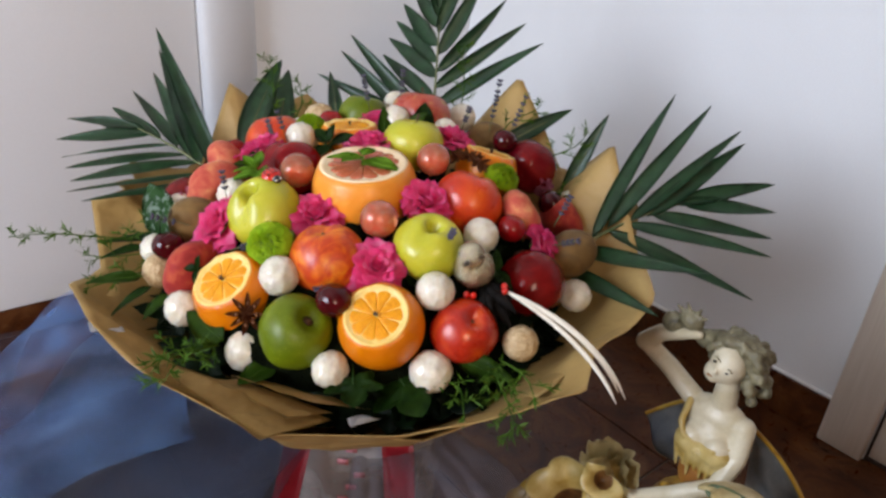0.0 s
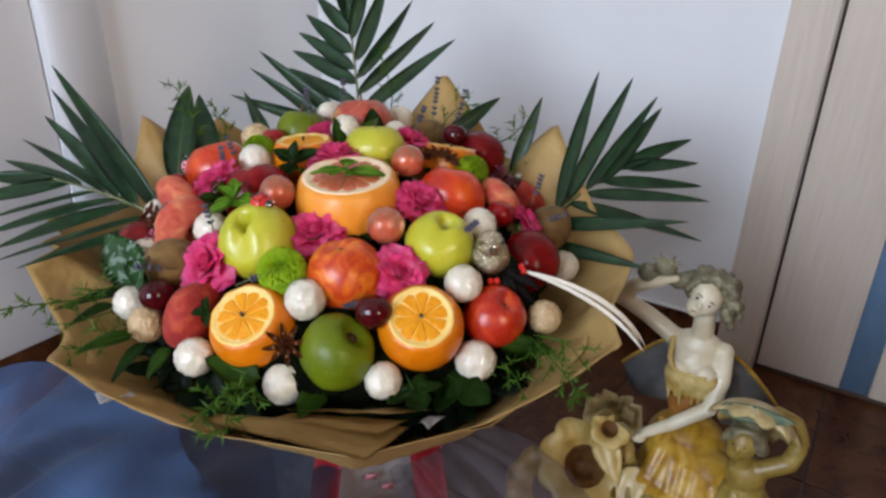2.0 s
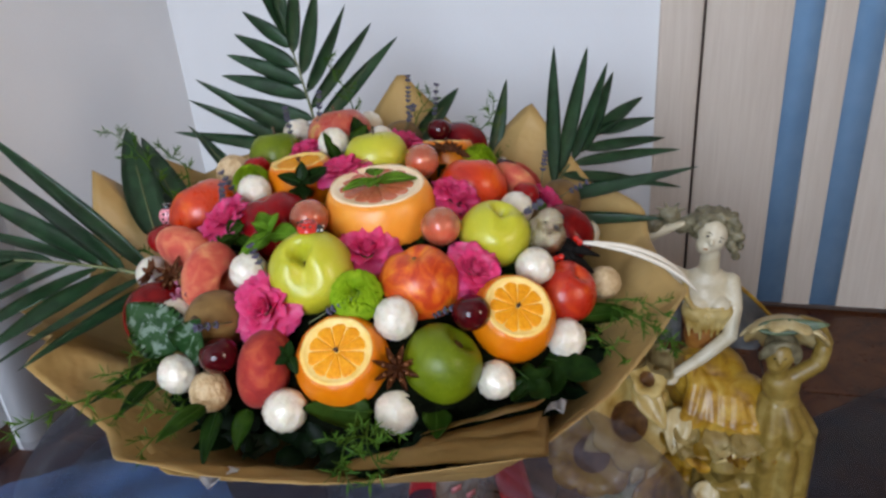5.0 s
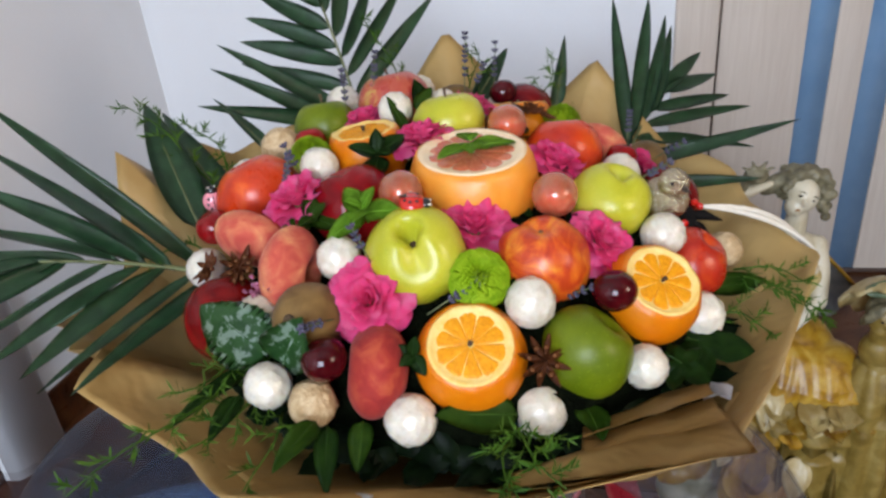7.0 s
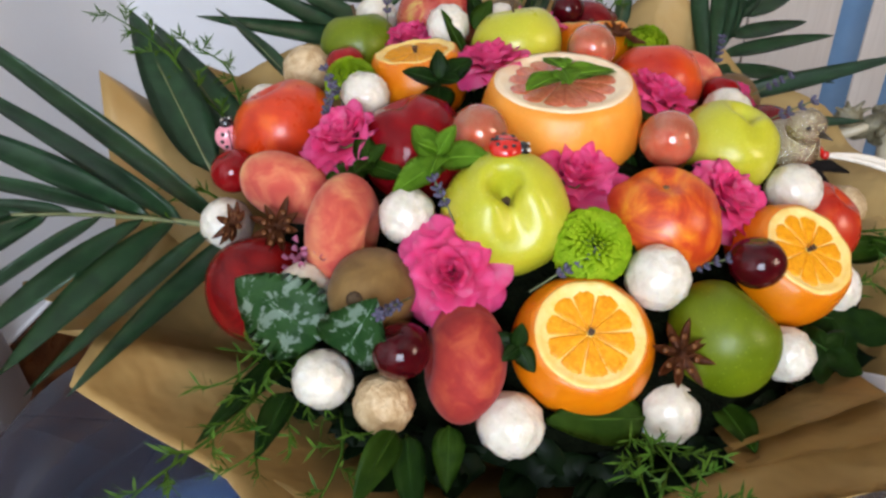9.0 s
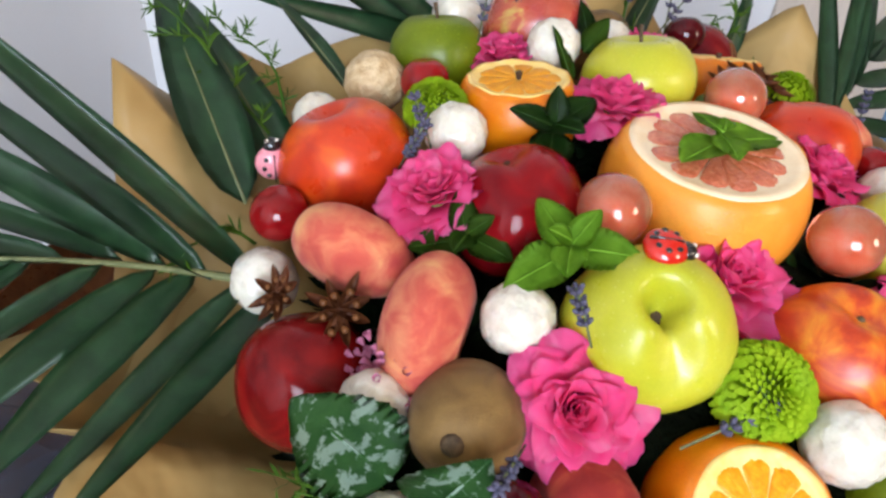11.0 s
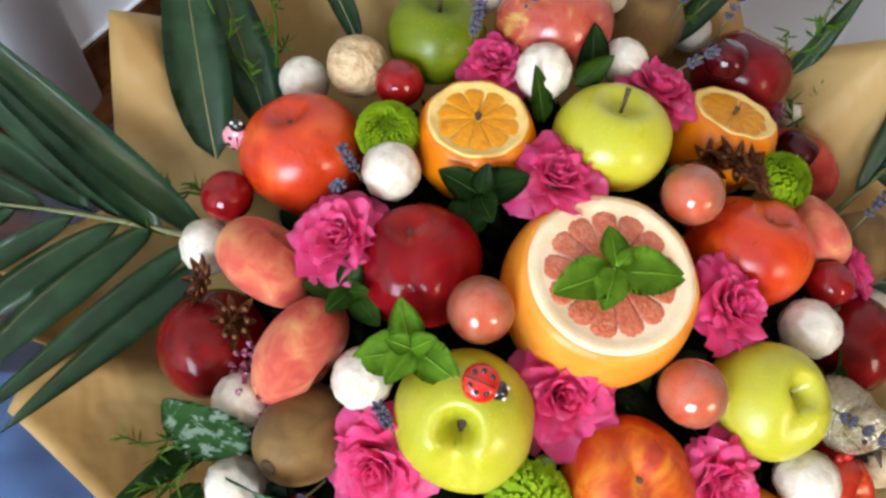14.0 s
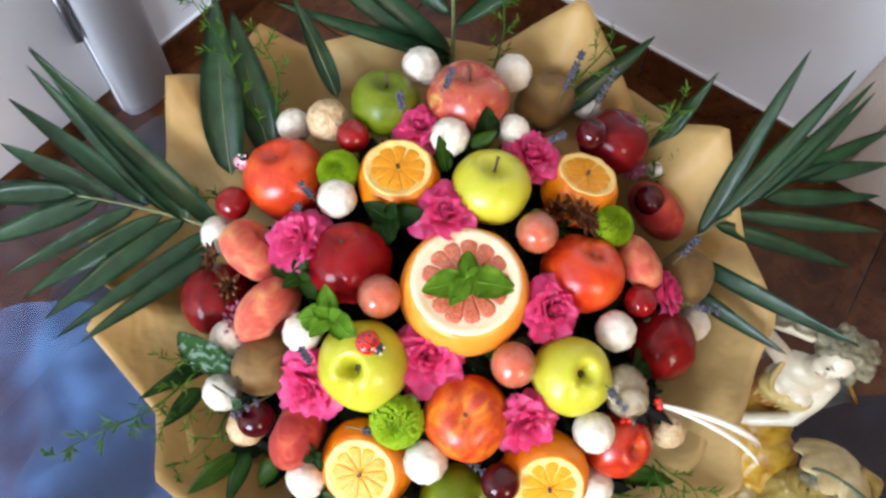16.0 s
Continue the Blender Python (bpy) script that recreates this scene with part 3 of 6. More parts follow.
def white_door():
    d = thing("door_2", "white lacquered door with a rounded casing, closed", "door", kind="structure")
    d.matrix_world = ROOM
    wide = 0.11
    for low in (0.572, E1):
        prof = [(wide / 2 - wide / 2 * math.cos(math.pi * k / 16), 0.030 * math.sin(math.pi * k / 16) ** 0.6) for k in range(17)]
        bm = bmesh.new()
        tops = [[bm.verts.new((low + x, y + 0.0005, z)) for x, y in prof] for z in (0.0, DOOR_TOP + 0.1)]
        for k in range(16):
            bm.faces.new((tops[0][k], tops[0][k + 1], tops[1][k + 1], tops[1][k]))
        bm.faces.new(tops[0][::-1])
        bm.faces.new(tops[1])
        bmesh.ops.recalc_face_normals(bm, faces=bm.faces)
        part("casing", bm, DOOR_WHITE, d, "rounded white door casing")
    part("casing", boxed(E0, E1, 0.0005, 0.03, DOOR_TOP, DOOR_TOP + 0.1, 0.012), DOOR_WHITE, d)
    part("leaf_panel", boxed(E0 + 0.003, E1 - 0.003, -0.045, -0.004, 0.062, DOOR_TOP - 0.003, 0.003), DOOR_WHITE, d)
    part("threshold", boxed(E0 + 0.001, E1 - 0.001, -0.06, -0.008, 0.0, 0.060, 0.002), TILE, d, "brown tile threshold")
    part("backing", boxed(E0, E1, -0.075, -0.062, 0.0, DOOR_TOP), SEAM, d)
    for z in (0.20, 1.75):
        part("hinge", tube([(E0 + 0.012, 0.006, z), (E0 + 0.012, 0.006, z + 0.11)], 0.008, 12), METAL, d, "dull steel hinge barrel")


veneer_door()
white_door()


# ---- the bouquet's base: paper collar, tulle, wrapped pot, ribbons, near-black mound for gap shade ----
MID = Vector((-0.03, 0.70, 0.0))


def mound_height(x, y):
    r2 = (x - MID.x) ** 2 + (y - MID.y) ** 2
    return 0.522 - 2.5 * r2


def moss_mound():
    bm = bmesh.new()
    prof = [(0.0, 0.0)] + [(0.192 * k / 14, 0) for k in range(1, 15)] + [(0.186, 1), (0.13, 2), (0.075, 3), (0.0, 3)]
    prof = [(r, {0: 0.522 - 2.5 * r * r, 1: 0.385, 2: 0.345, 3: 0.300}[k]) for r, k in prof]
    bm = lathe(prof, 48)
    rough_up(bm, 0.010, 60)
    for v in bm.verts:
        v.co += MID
    return single("moss_mound", bm, GAP_BLACK, "near-black mound that holds the fruit and stands in for gap shade", "moss")


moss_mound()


def collar(name, label, corners, inner, sag, seed, wrinkle=0.009, low=0.325):
    """A kraft sheet that flares from a ring of radius inner to a rim with the given corners (angle, reach, height)."""
    def rim(a):
        a = a % 360
        pts = sorted(corners)
        pts = [(pts[-1][0] - 360, *pts[-1][1:])] + pts + [(pts[0][0] + 360, *pts[0][1:])]
        for (a0, r0, z0), (a1, r1, z1) in zip(pts, pts[1:]):
            if a0 <= a <= a1:
                p, q = Vector((r0 * math.cos(radians(a0)), r0 * math.sin(radians(a0)), z0)), Vector((r1 * math.cos(radians(a1)), r1 * math.sin(radians(a1)), z1))
                k = (a - a0) / (a1 - a0)
                return p.lerp(q, k)

    def point(u, v):
        a = 360 * u
        out = rim(a)
        c = Vector((inner * math.cos(radians(a)), inner * math.sin(radians(a)), low))
        p = c.lerp(out, v)
        front = max(0.0, 1 - abs((a - 266) / 44)) ** 0.6
        p.z -= (sag * math.sin(math.pi * v) + 0.034 * front * math.sin(math.pi * v ** 0.55)) * (1 - 0.3 * v)
        fold = 0.5 * noise.noise(Vector((5 * math.cos(radians(a)), 5 * math.sin(radians(a)), seed + 1.5 * v)))
        crease = abs(noise.noise(Vector((2.2 * math.cos(radians(a)) + 3 * v, 2.2 * math.sin(radians(a)) - 2 * v, seed)))) - 0.2
        p.z += wrinkle * (1.6 * fold + 1.2 * crease) * (0.3 + v) * (1 - 0.85 * front)
        near = max(0.0, 1 - abs((a - 262) / 34)) if wrinkle else 0.0
        p.z -= 0.005 * near ** 0.5 * math.exp(-((v - 0.80) / 0.09) ** 2)
        return MID + p

    bm = sheet(point, 180, 24)
    bmesh.ops.remove_doubles(bm, verts=bm.verts, dist=0.0002)
    bmesh.ops.solidify(bm, geom=list(bm.faces), thickness=0.0006)
    return single(name, bm, KRAFT, label, "paper")


def polar(x, y, z):
    return (math.degrees(math.atan2(y - MID.y, x - MID.x)) % 360, math.hypot(x - MID.x, y - MID.y), z)


collar("kraft_paper", "brown kraft paper sheet flared round the fruit, inner layer",
       [polar(0.175, 0.482, 0.446), polar(0.190, 0.530, 0.450), polar(0.263, 0.610, 0.468), polar(0.262, 0.690, 0.475), polar(0.236, 0.768, 0.574), polar(0.200, 0.835, 0.505), polar(0.139, 0.909, 0.614), polar(0.075, 0.945, 0.525), polar(-0.02, 0.975, 0.540),
        polar(-0.110, 0.985, 0.520), polar(-0.150, 1.000, 0.550), polar(-0.195, 0.965, 0.528), polar(-0.240, 0.933, 0.570), polar(-0.266, 0.905, 0.482), polar(-0.285, 0.870, 0.475), polar(-0.354, 0.850, 0.485), polar(-0.330, 0.822, 0.468), polar(-0.346, 0.803, 0.469), polar(-0.326, 0.785, 0.470),
        polar(-0.356, 0.760, 0.469), polar(-0.315, 0.681, 0.418), polar(-0.318, 0.620, 0.430), polar(-0.270, 0.560, 0.430), polar(-0.212, 0.508, 0.424), polar(-0.080, 0.424, 0.432), polar(0.03, 0.444, 0.424)], 0.10, 0.008, 1.0)
collar("kraft_paper", "brown kraft paper sheet flared round the fruit, outer layer",
       [polar(0.155, 0.512, 0.425), polar(0.240, 0.618, 0.438), polar(0.285, 0.785, 0.494), polar(0.205, 0.875, 0.505), polar(0.02, 0.985, 0.495),
        polar(-0.15, 1.01, 0.490), polar(-0.27, 0.86, 0.455), polar(-0.325, 0.800, 0.445), polar(-0.320, 0.740, 0.435), polar(-0.295, 0.685, 0.398), polar(-0.290, 0.610, 0.405),
        polar(-0.192, 0.532, 0.398), polar(-0.078, 0.452, 0.404), polar(0.045, 0.470, 0.398)], 0.09, 0.012, 4.0, low=0.305)


def paper_flap(outer, inner, label, seed):
    """A flat band of paper laid along the front rim: outer and inner edges as pairs of ends."""
    (a, b), (c, d) = [[Vector(p) for p in edge] for edge in (outer, inner)]

    def point(u, v):
        p = a.lerp(b, u).lerp(c.lerp(d, u), v)
        return p + Vector((0, 0, 0.0025 * noise.noise(Vector((4 * u, 2 * v, seed)))))
    single("kraft_paper", sheet(point, 40, 8, thick=0.0006), KRAFT, label, "paper")


paper_flap(((-0.188, 0.504, 0.428), (-0.075, 0.410, 0.440)), ((-0.176, 0.512, 0.426), (-0.030, 0.458, 0.422)), "brown kraft paper band lying along the front rim", 1.0)
paper_flap(((-0.134, 0.492, 0.428), (-0.062, 0.434, 0.441)), ((-0.116, 0.506, 0.418), (-0.030, 0.464, 0.424)), "narrow brown kraft paper fold over the front band", 9.0)
paper_flap(((-0.124, 0.499, 0.428), (-0.045, 0.455, 0.441)), ((-0.098, 0.520, 0.408), (0.000, 0.486, 0.412)), "second brown kraft paper band behind the front one", 5.0)


def tissue(at, side, out, label):
    at, side, out = Vector(at), Vector(side), Vector(out)

    def point(u, v):
        return at + side * (u - 0.5) * (1 - 0.75 * v) + out * v + Vector((0, 0, 0.004 * math.sin(5 * u + 3 * v)))
    single("tissue_paper", sheet(point, 10, 8, thick=0.0004), TISSUE, label, "paper")


tissue((-0.005, 0.480, 0.408), (0.030, 0.01, 0.0), (-0.008, -0.022, 0.012), "white tissue corner between the kraft sheets")
tissue((-0.250, 0.578, 0.414), (-0.022, 0.026, 0.0), (-0.020, -0.018, 0.010), "white tissue corner at the paper's edge")


def tulle(name, label, a0, a1, start, reach, seed, ruff, fall=1.5, reach2=None, cloth=TULLE):
    """A fall of tulle that comes out under the paper's rim and drops to the floor in soft folds."""
    def point(u, v):
        a = radians(a0 + (a1 - a0) * u)
        wide = reach + ((reach2 or reach) - reach) * u ** 0.7 + 0.05 * noise.noise(Vector((1.6 * math.cos(a), 1.6 * math.sin(a), seed)))
        r = start + (wide - start) * v ** 0.62
        pleat = ruff * v * math.sin(15 * a + 4 * noise.noise(Vector((2 * math.cos(a), 2 * math.sin(a), seed + 4))))
        z = 0.275 * (1 - v ** fall if fall > 1 else 0.0) + 0.010 + 0.012 * abs(noise.noise(Vector((7 * u, 5 * v, seed))))
        z += 0.05 * math.sin(math.pi * v) * noise.noise(Vector((4 * math.cos(a), 4 * math.sin(a), seed + 2)))
        return (MID.x + (r + pleat) * math.cos(a), MID.y + (r + pleat) * math.sin(a), max(z, 0.006))
    single(name, sheet(point, 200, 20), cloth, label, "tulle")


tulle("tulle_skirt", "dark blue sheer tulle falling in folds to the floor", 112, 252, 0.12, 0.74, 1.0, 0.022, 1.5, 0.42)
tulle("tulle_skirt", "blue sheer tulle upper layer in loose folds", 125, 250, 0.12, 0.62, 7.0, 0.030, 1.5, 0.44)
tulle("tulle_skirt", "blue sheer tulle outer layer in a lit tone", 156, 218, 0.20, 0.72, 17.0, 0.034, 1.7, 0.60, LIT_TULLE)
tulle("tulle_skirt", "pale violet sheer tulle spread thin over the floor", 118, 235, 0.13, 0.98, 31.0, 0.012, 0.6, 0.80, HAZE_TULLE)
tulle("tulle_skirt", "blue sheer tulle in a shaded tone, lying on the floor round the figurine", 290, 348, 0.36, 1.00, 21.0, 0.012, 0.6, None, SHADED_TULLE)
tulle("tulle_skirt", "grey-violet sheer tulle spread beside the figurine", 272, 322, 0.14, 0.38, 12.0, 0.012, 1.5, None, GREY_TULLE)


def wrapped_pot():
    p = thing("flower_pot", "pot wrapped in clear cellophane with pink printing", "pot")
    p.location = (MID.x, MID.y, 0)
    part("pot", lathe([(0.0, 0.002), (0.065, 0.002), (0.07, 0.01), (0.085, 0.25), (0.088, 0.262), (0.080, 0.264), (0.070, 0.24), (0.0, 0.235)], 40), POT_WRAP, p, "grey-mauve paper wrapped pot")
    part("stem_bundle", lathe([(0.0, 0.225), (0.055, 0.225), (0.05, 0.29), (0.10, 0.345), (0.0, 0.345)], 28), LEAF_SHADED, p, "dark bundle of stems")
    part("cellophane", rough_up(lathe([(0.092, 0.004), (0.098, 0.14), (0.104, 0.27), (0.115, 0.33)], 64), 0.010, 30), CELLO, p, "clear crinkled cellophane")
    for k in range(7):
        a = radians(-96 + 4.6 * (k % 3) + 2)
        z = 0.20 + 0.018 * k
        part("print_bar", boxed(-0.006, 0.006, -0.0006, 0.0006, -0.0035, 0.0035), PINK_INK, p, "pink printed mark").matrix_local = Matrix.Translation((0.112 * math.cos(a), 0.112 * math.sin(a), z)) @ Matrix.Rotation(a + math.pi / 2, 4, "Z")


wrapped_pot()


def ribbon(top, bottom, wide, label):
    top, bottom = Vector(top), Vector(bottom)
    side = Vector((bottom - top).cross(Vector((0, 1, 0)))).normalized()

    def point(u, v):
        p = top.lerp(bottom, v) + side * wide * (u - 0.5)
        p.y += 0.012 * math.sin(7 * v) + 0.004 * math.sin(3 * u + 5 * v)
        p.z = max(p.z, 0.004)
        return p
    single("ribbon", sheet(point, 4, 24, thick=0.0006), RIBBON, label, "ribbon", group="ribbons under the bouquet")


ribbon((0.015, 0.575, 0.345), (0.045, 0.54, 0.0), 0.034, "red satin ribbon hanging below the paper collar")
ribbon((-0.075, 0.575, 0.335), (-0.135, 0.52, 0.0), 0.028, "crimson satin ribbon trailing down to the tulle")


# ---- kinds of things ----
SOLID = []          # the round things' places and radii, so that leaves can keep clear of them


def clear_of(at, tip):
    """Moves a leaf sideways or down until its midrib passes through no fruit; None if there is no room."""
    at, tip = Vector(at), Vector(tip)
    side = (tip - at).cross(Vector((0, 0, 1))).normalized()
    for shift in (0, 0.008, -0.008, 0.016, -0.016, 0.024, -0.024, 0.032, -0.032):
        for start in (0.0, 0.25, 0.45):
            a, e = at.lerp(tip, start) + side * shift, tip + side * shift * 0.7
            if all((a.lerp(e, k / 8) - c).length > r + 0.003 for c, r in SOLID for k in range(9)):
                return a, e
    return None


def globe(r, flat=1.0, turns=36, rings=22, top=0.0, foot=0.0, groove=0.0, lobes=0.0, at=0.0, seed=0.0, lump=0.0, hollow=0.34, cleft=0.0):
    """A fruit body: a globe with hollows at its top and foot, a seam down one side, and uneven lobes."""
    prof = []
    for k in range(rings + 1):
        f = math.pi * k / rings
        prof.append((r * math.sin(f), r * flat * math.cos(f)))

    def wave(a, rr, z):
        s = rr / r
        z2 = z
        d = (a - at + math.pi) % (2 * math.pi) - math.pi
        if z > 0:
            z2 -= top * r * math.exp(-(s / hollow) ** 2)
        else:
            z2 += foot * r * math.exp(-(s / 0.26) ** 2)
        if cleft and z > 0:
            z2 -= cleft * r * math.exp(-(d / 0.5) ** 2) * s * max(0.0, 1 - s) * 4
        rr2 = rr * (1 - groove * math.exp(-(d / 0.20) ** 2) + lobes * math.cos(5 * a + seed) * (0.5 - 0.5 * z / (r * flat)))
        rr2 *= 1 + lump * noise.noise(Vector((1.3 * math.cos(a), 1.3 * math.sin(a), z / r + seed)))
        return rr2, z2
    bm = lathe(prof, turns, wave)
    for v in bm.verts:
        if abs(v.co.x) + abs(v.co.y) < 1e-6:
            v.co.z += (-top * r) if v.co.z > 0 else foot * r
    return bm


def along(at, tip, face):
    """A pose whose x runs from at to tip and whose z leans to face."""
    x = (Vector(tip) - Vector(at)).normalized()
    y = Vector(face).cross(x).normalized()
    z = x.cross(y)
    m = Matrix((x, y, z)).transposed().to_4x4()
    return Matrix.Translation(at) @ m


def cut_citrus(name, at, r, axis, spin, label, kind, depth=0.62, seeds=True):
    """A citrus fruit with its top sliced off: peel, pith ring, segments, and a clove in the middle."""
    SOLID.append((Vector(at), r))
    peel_m, pith_m, pulp_m, wide, count, scallop = kind
    t = thing(name, label, "fruit", group="cut citrus fruit in the bouquet")
    t.matrix_world = aim(at, axis, spin)
    h, rc = r * depth, r * math.sqrt(1 - depth * depth)
    wavy = 0.016 if seeds else 0.004
    start = math.acos(depth)

    def wave(a, rr, z):
        k = max(0.0, (z - 0.3 * h) / (0.7 * h)) if h > 0 else 0
        return rr * (1 + 0.012 * math.cos(9 * a) * k + 0.012 * noise.noise(Vector((2 * math.cos(a), 2 * math.sin(a), 9 * z)))), z + wavy * r * k * math.cos(9 * a)
    prof = [(rc * 0.97, h * 1.0), (rc, h)] + [(r * math.sin(start + (math.pi - start) * k / 18), r * math.cos(start + (math.pi - start) * k / 18)) for k in range(1, 19)]
    part("peel", lathe(prof, 54, wave), peel_m, t)
    part("pith", lathe([(0.0, h - 0.0012), (rc * wide * 0.55, h - 0.0012), (rc * wide * 0.97, h - 0.0010), (rc * wide * 1.03, h - 0.0002), (rc * (wide + 1) / 2, h + 0.0006), (rc * 0.985, h + 0.0002), (rc * 0.97, h - 0.004), (0.0, h - 0.005)], 54, lambda a, rr, z: (rr, z + wavy * r * math.cos(9 * a) * (rr / rc) ** 6)), pith_m, t)
    for k in range(count):
        width = 2 * math.pi / count
        a0 = k * width + random.uniform(-0.022, 0.022)
        gap = 0.012 if seeds else 0.003
        outer = rc * wide * random.uniform(0.95, 1.0)

        def point(u, v, a0=a0, outer=outer):
            ang = a0 + width * (gap + (1 - 2 * gap) * u)
            edge = 1 - (2 * u - 1) ** 2
            rr = rc * 0.05 + (outer * (1 - scallop + scallop * edge ** 0.5) - rc * 0.05) * v
            lift = 0.0013 * (edge ** 0.15) * (math.sin(math.pi * v) ** 0.3 if 0 < v < 1 else 0)
            lift += 0.0005 * noise.noise(Vector((rr * 420 * math.cos(ang * 3), rr * 420 * math.sin(ang * 3), k)))
            return (rr * math.cos(ang), rr * math.sin(ang), h - (0.0014 if seeds else 0.0011) + lift)
        bm = sheet(point, 14, 12)
        part("segment", bm, pulp_m, t)
    if seeds:
        s = bmesh.new()
        bmesh.ops.create_cone(s, cap_ends=True, segments=4, radius1=0.0012, radius2=0.0023, depth=0.005, matrix=Matrix.Translation((0, 0, h + 0.001)))
        part("clove", s, CORE, t, "dark dried clove", smooth=False)
    return t


ORANGE_KIND = (ORANGE_PEEL, ORANGE_PITH, ORANGE_PULP, 0.84, 10, 0.11)
GRAPE_KIND = (GRAPE_PEEL, GRAPE_PITH, GRAPE_PULP, 0.81, 13, 0.17)


def apple(at, r, axis, spin, skin, label, flat=0.9, stem=True, top=0.36, foot=0.22, hollow=0.34, cleft=0.0):
    SOLID.append((Vector(at), r))
    t = thing("apple", label, "fruit", group="apples in the bouquet")
    t.matrix_world = aim(at, axis, spin)
    front = t.matrix_world.to_3x3().inverted() @ Vector((-0.55, -0.8, 0.0))
    toward = math.atan2(front.y, front.x)
    part("flesh", globe(r, flat, 48, 44, top, foot, 0.0, 0.022, toward, spin, 0.06, hollow, cleft), skin, t)
    if stem:
        z = r * flat * (1 - top / 0.95)
        part("stem", tube([(0, 0, z - 0.003), (0.001, 0, z + 0.006), (0.003, 0.001, z + 0.014)], [0.0012, 0.0011, 0.0016], 7), STEM, t, "short brown stem")
    else:
        z = r * (flat - top)
        # dark disc put in for the shade deep in the stem cavity
        part("calyx", rough_up(lathe([(0.0, z + 0.0030), (0.0020, z + 0.0026), (0.0048, z + 0.0022), (0.0, z)], 12), 0.0008, 700), CORE, t, "dark disc in the hollow, standing in for its shade")
    return t


def stone_fruit(name, at, r, axis, spin, skin, label, flat=0.95, top=0.30, groove=0.055, seam=None):
    SOLID.append((Vector(at), r))
    t = thing(name, label, "fruit", group="stone fruit in the bouquet")
    t.matrix_world = aim(at, axis, spin)
    side = t.matrix_world.to_3x3().inverted() @ Vector(seam or (1, 0, 0))
    angle = math.atan2(side.y, side.x) if seam else 0.0
    part("flesh", globe(r, flat, 56, 32, top, 0.04, groove, 0.006, angle, spin, 0.08, 0.26, 0.10 if seam else 0.0), skin, t)
    z = r * (flat - top)
    part("stem_scar", lathe([(0.0, z + 0.0010), (0.0016, z + 0.0008), (0.0024, z - 0.001), (0.0, z - 0.002)], 10), STEM, t, "small brown stem scar")
    return t


def kiwi(at, r, axis, label):
    SOLID.append((Vector(at), r))
    t = thing("kiwi", label, "fruit", group="kiwis in the bouquet")
    t.matrix_world = aim(at, axis)
    part("flesh", globe(r, 1.22, 36, 22, 0.05, 0.05, 0, 0, 0, 1.0, 0.05), KIWI, t)
    part("blossom_end", lathe([(0.0, r * 1.19), (0.003, r * 1.19), (0.005, r * 1.165), (0.0, r * 1.15)], 10), STEM, t, "dark dry blossom end")
    return t


def nut_mesh(r, seed, material):
    bm = bmesh.new()
    bmesh.ops.create_icosphere(bm, subdivisions=4, radius=r)
    for v in bm.verts:
        n = v.co.normalized()
        cell = noise.voronoi(n * 3.1 + Vector((seed, seed * 2, 0)))[0]
        v.co = n * r * (1 + 0.10 * (cell[0] - 0.35) * -1 + 0.03 * noise.noise(n * 3 + Vector((seed, 0, 0))))
        v.co.z *= 1.03
    return mesh_of("shell", bm, material)


NUTS = [nut_mesh(0.0175, s, NUT_WHITE) for s in (1.0, 5.0, 9.0, 14.0)]
NUTS_BROWN = [nut_mesh(0.0175, s, NUT_BROWN) for s in (3.0, 11.0)]


def nut(at, r, n, brown=False, base=False):
    SOLID.append((Vector(at), r))
    label = "natural brown walnut tucked between fruit" if brown else "white sugar-coated walnut ball tucked between fruit"
    ob = new("walnut", (NUTS_BROWN if brown else NUTS)[n % (2 if brown else 4)])
    ob.matrix_world = Matrix.Translation(at) @ Euler((n * 1.3, n * 0.7, n * 2.1)).to_matrix().to_4x4() @ Matrix.Scale(r / 0.0175, 4)
    return tagged(ob, label, "walnut", group="walnuts in the bouquet")


def cherry(at, r, axis, red=False):
    SOLID.append((Vector(at), r))
    t = thing("cherry", "bright red glossy cherry among fruit" if red else "dark red glossy cherry among fruit", "fruit", group="cherries in the bouquet")
    t.matrix_world = aim(at, axis)
    part("flesh", globe(r, 0.94, 30, 18, 0.15, 0.02, 0.02, 0, 0, r * 900, 0.03), CHERRY_RED if red else CHERRY, t)
    return t


def jelly_ball(at, r):
    SOLID.append((Vector(at), r))
    t = thing("jelly_ball", "translucent coral jelly ball with a glossy skin", "sweet", group="jelly balls in the bouquet")
    t.location = at
    part("jelly", globe(r, 0.98, 36, 22, lump=0.02), JELLY, t)
    part("core", rough_up(globe(r * 0.55, 0.8, 24, 14), r * 0.06, 90), JELLY_CORE, t, "opaque coral core").location = (0, 0, -r * 0.25)
    return t


def petal_point(reach, wide, rise, curl, ruffle, seed):
    def point(u, v):
        s = 2 * u - 1
        w = wide * (math.sin(math.pi * (0.10 + 0.83 * v)) ** 0.55)
        x = reach * (v ** 0.85)
        z = rise * math.sin(1.35 * v) - curl * max(0, v - 0.62) ** 2 * 8
        cup = 0.5 * rise * s * s * v
        wob = ruffle * v * v * noise.noise(Vector((2.4 * s, 2.2 * v, seed)))
        edge = 1 - 0.15 * s * s * v
        return (x * edge - cup * 0.7, s * w, z + cup + wob)
    return point


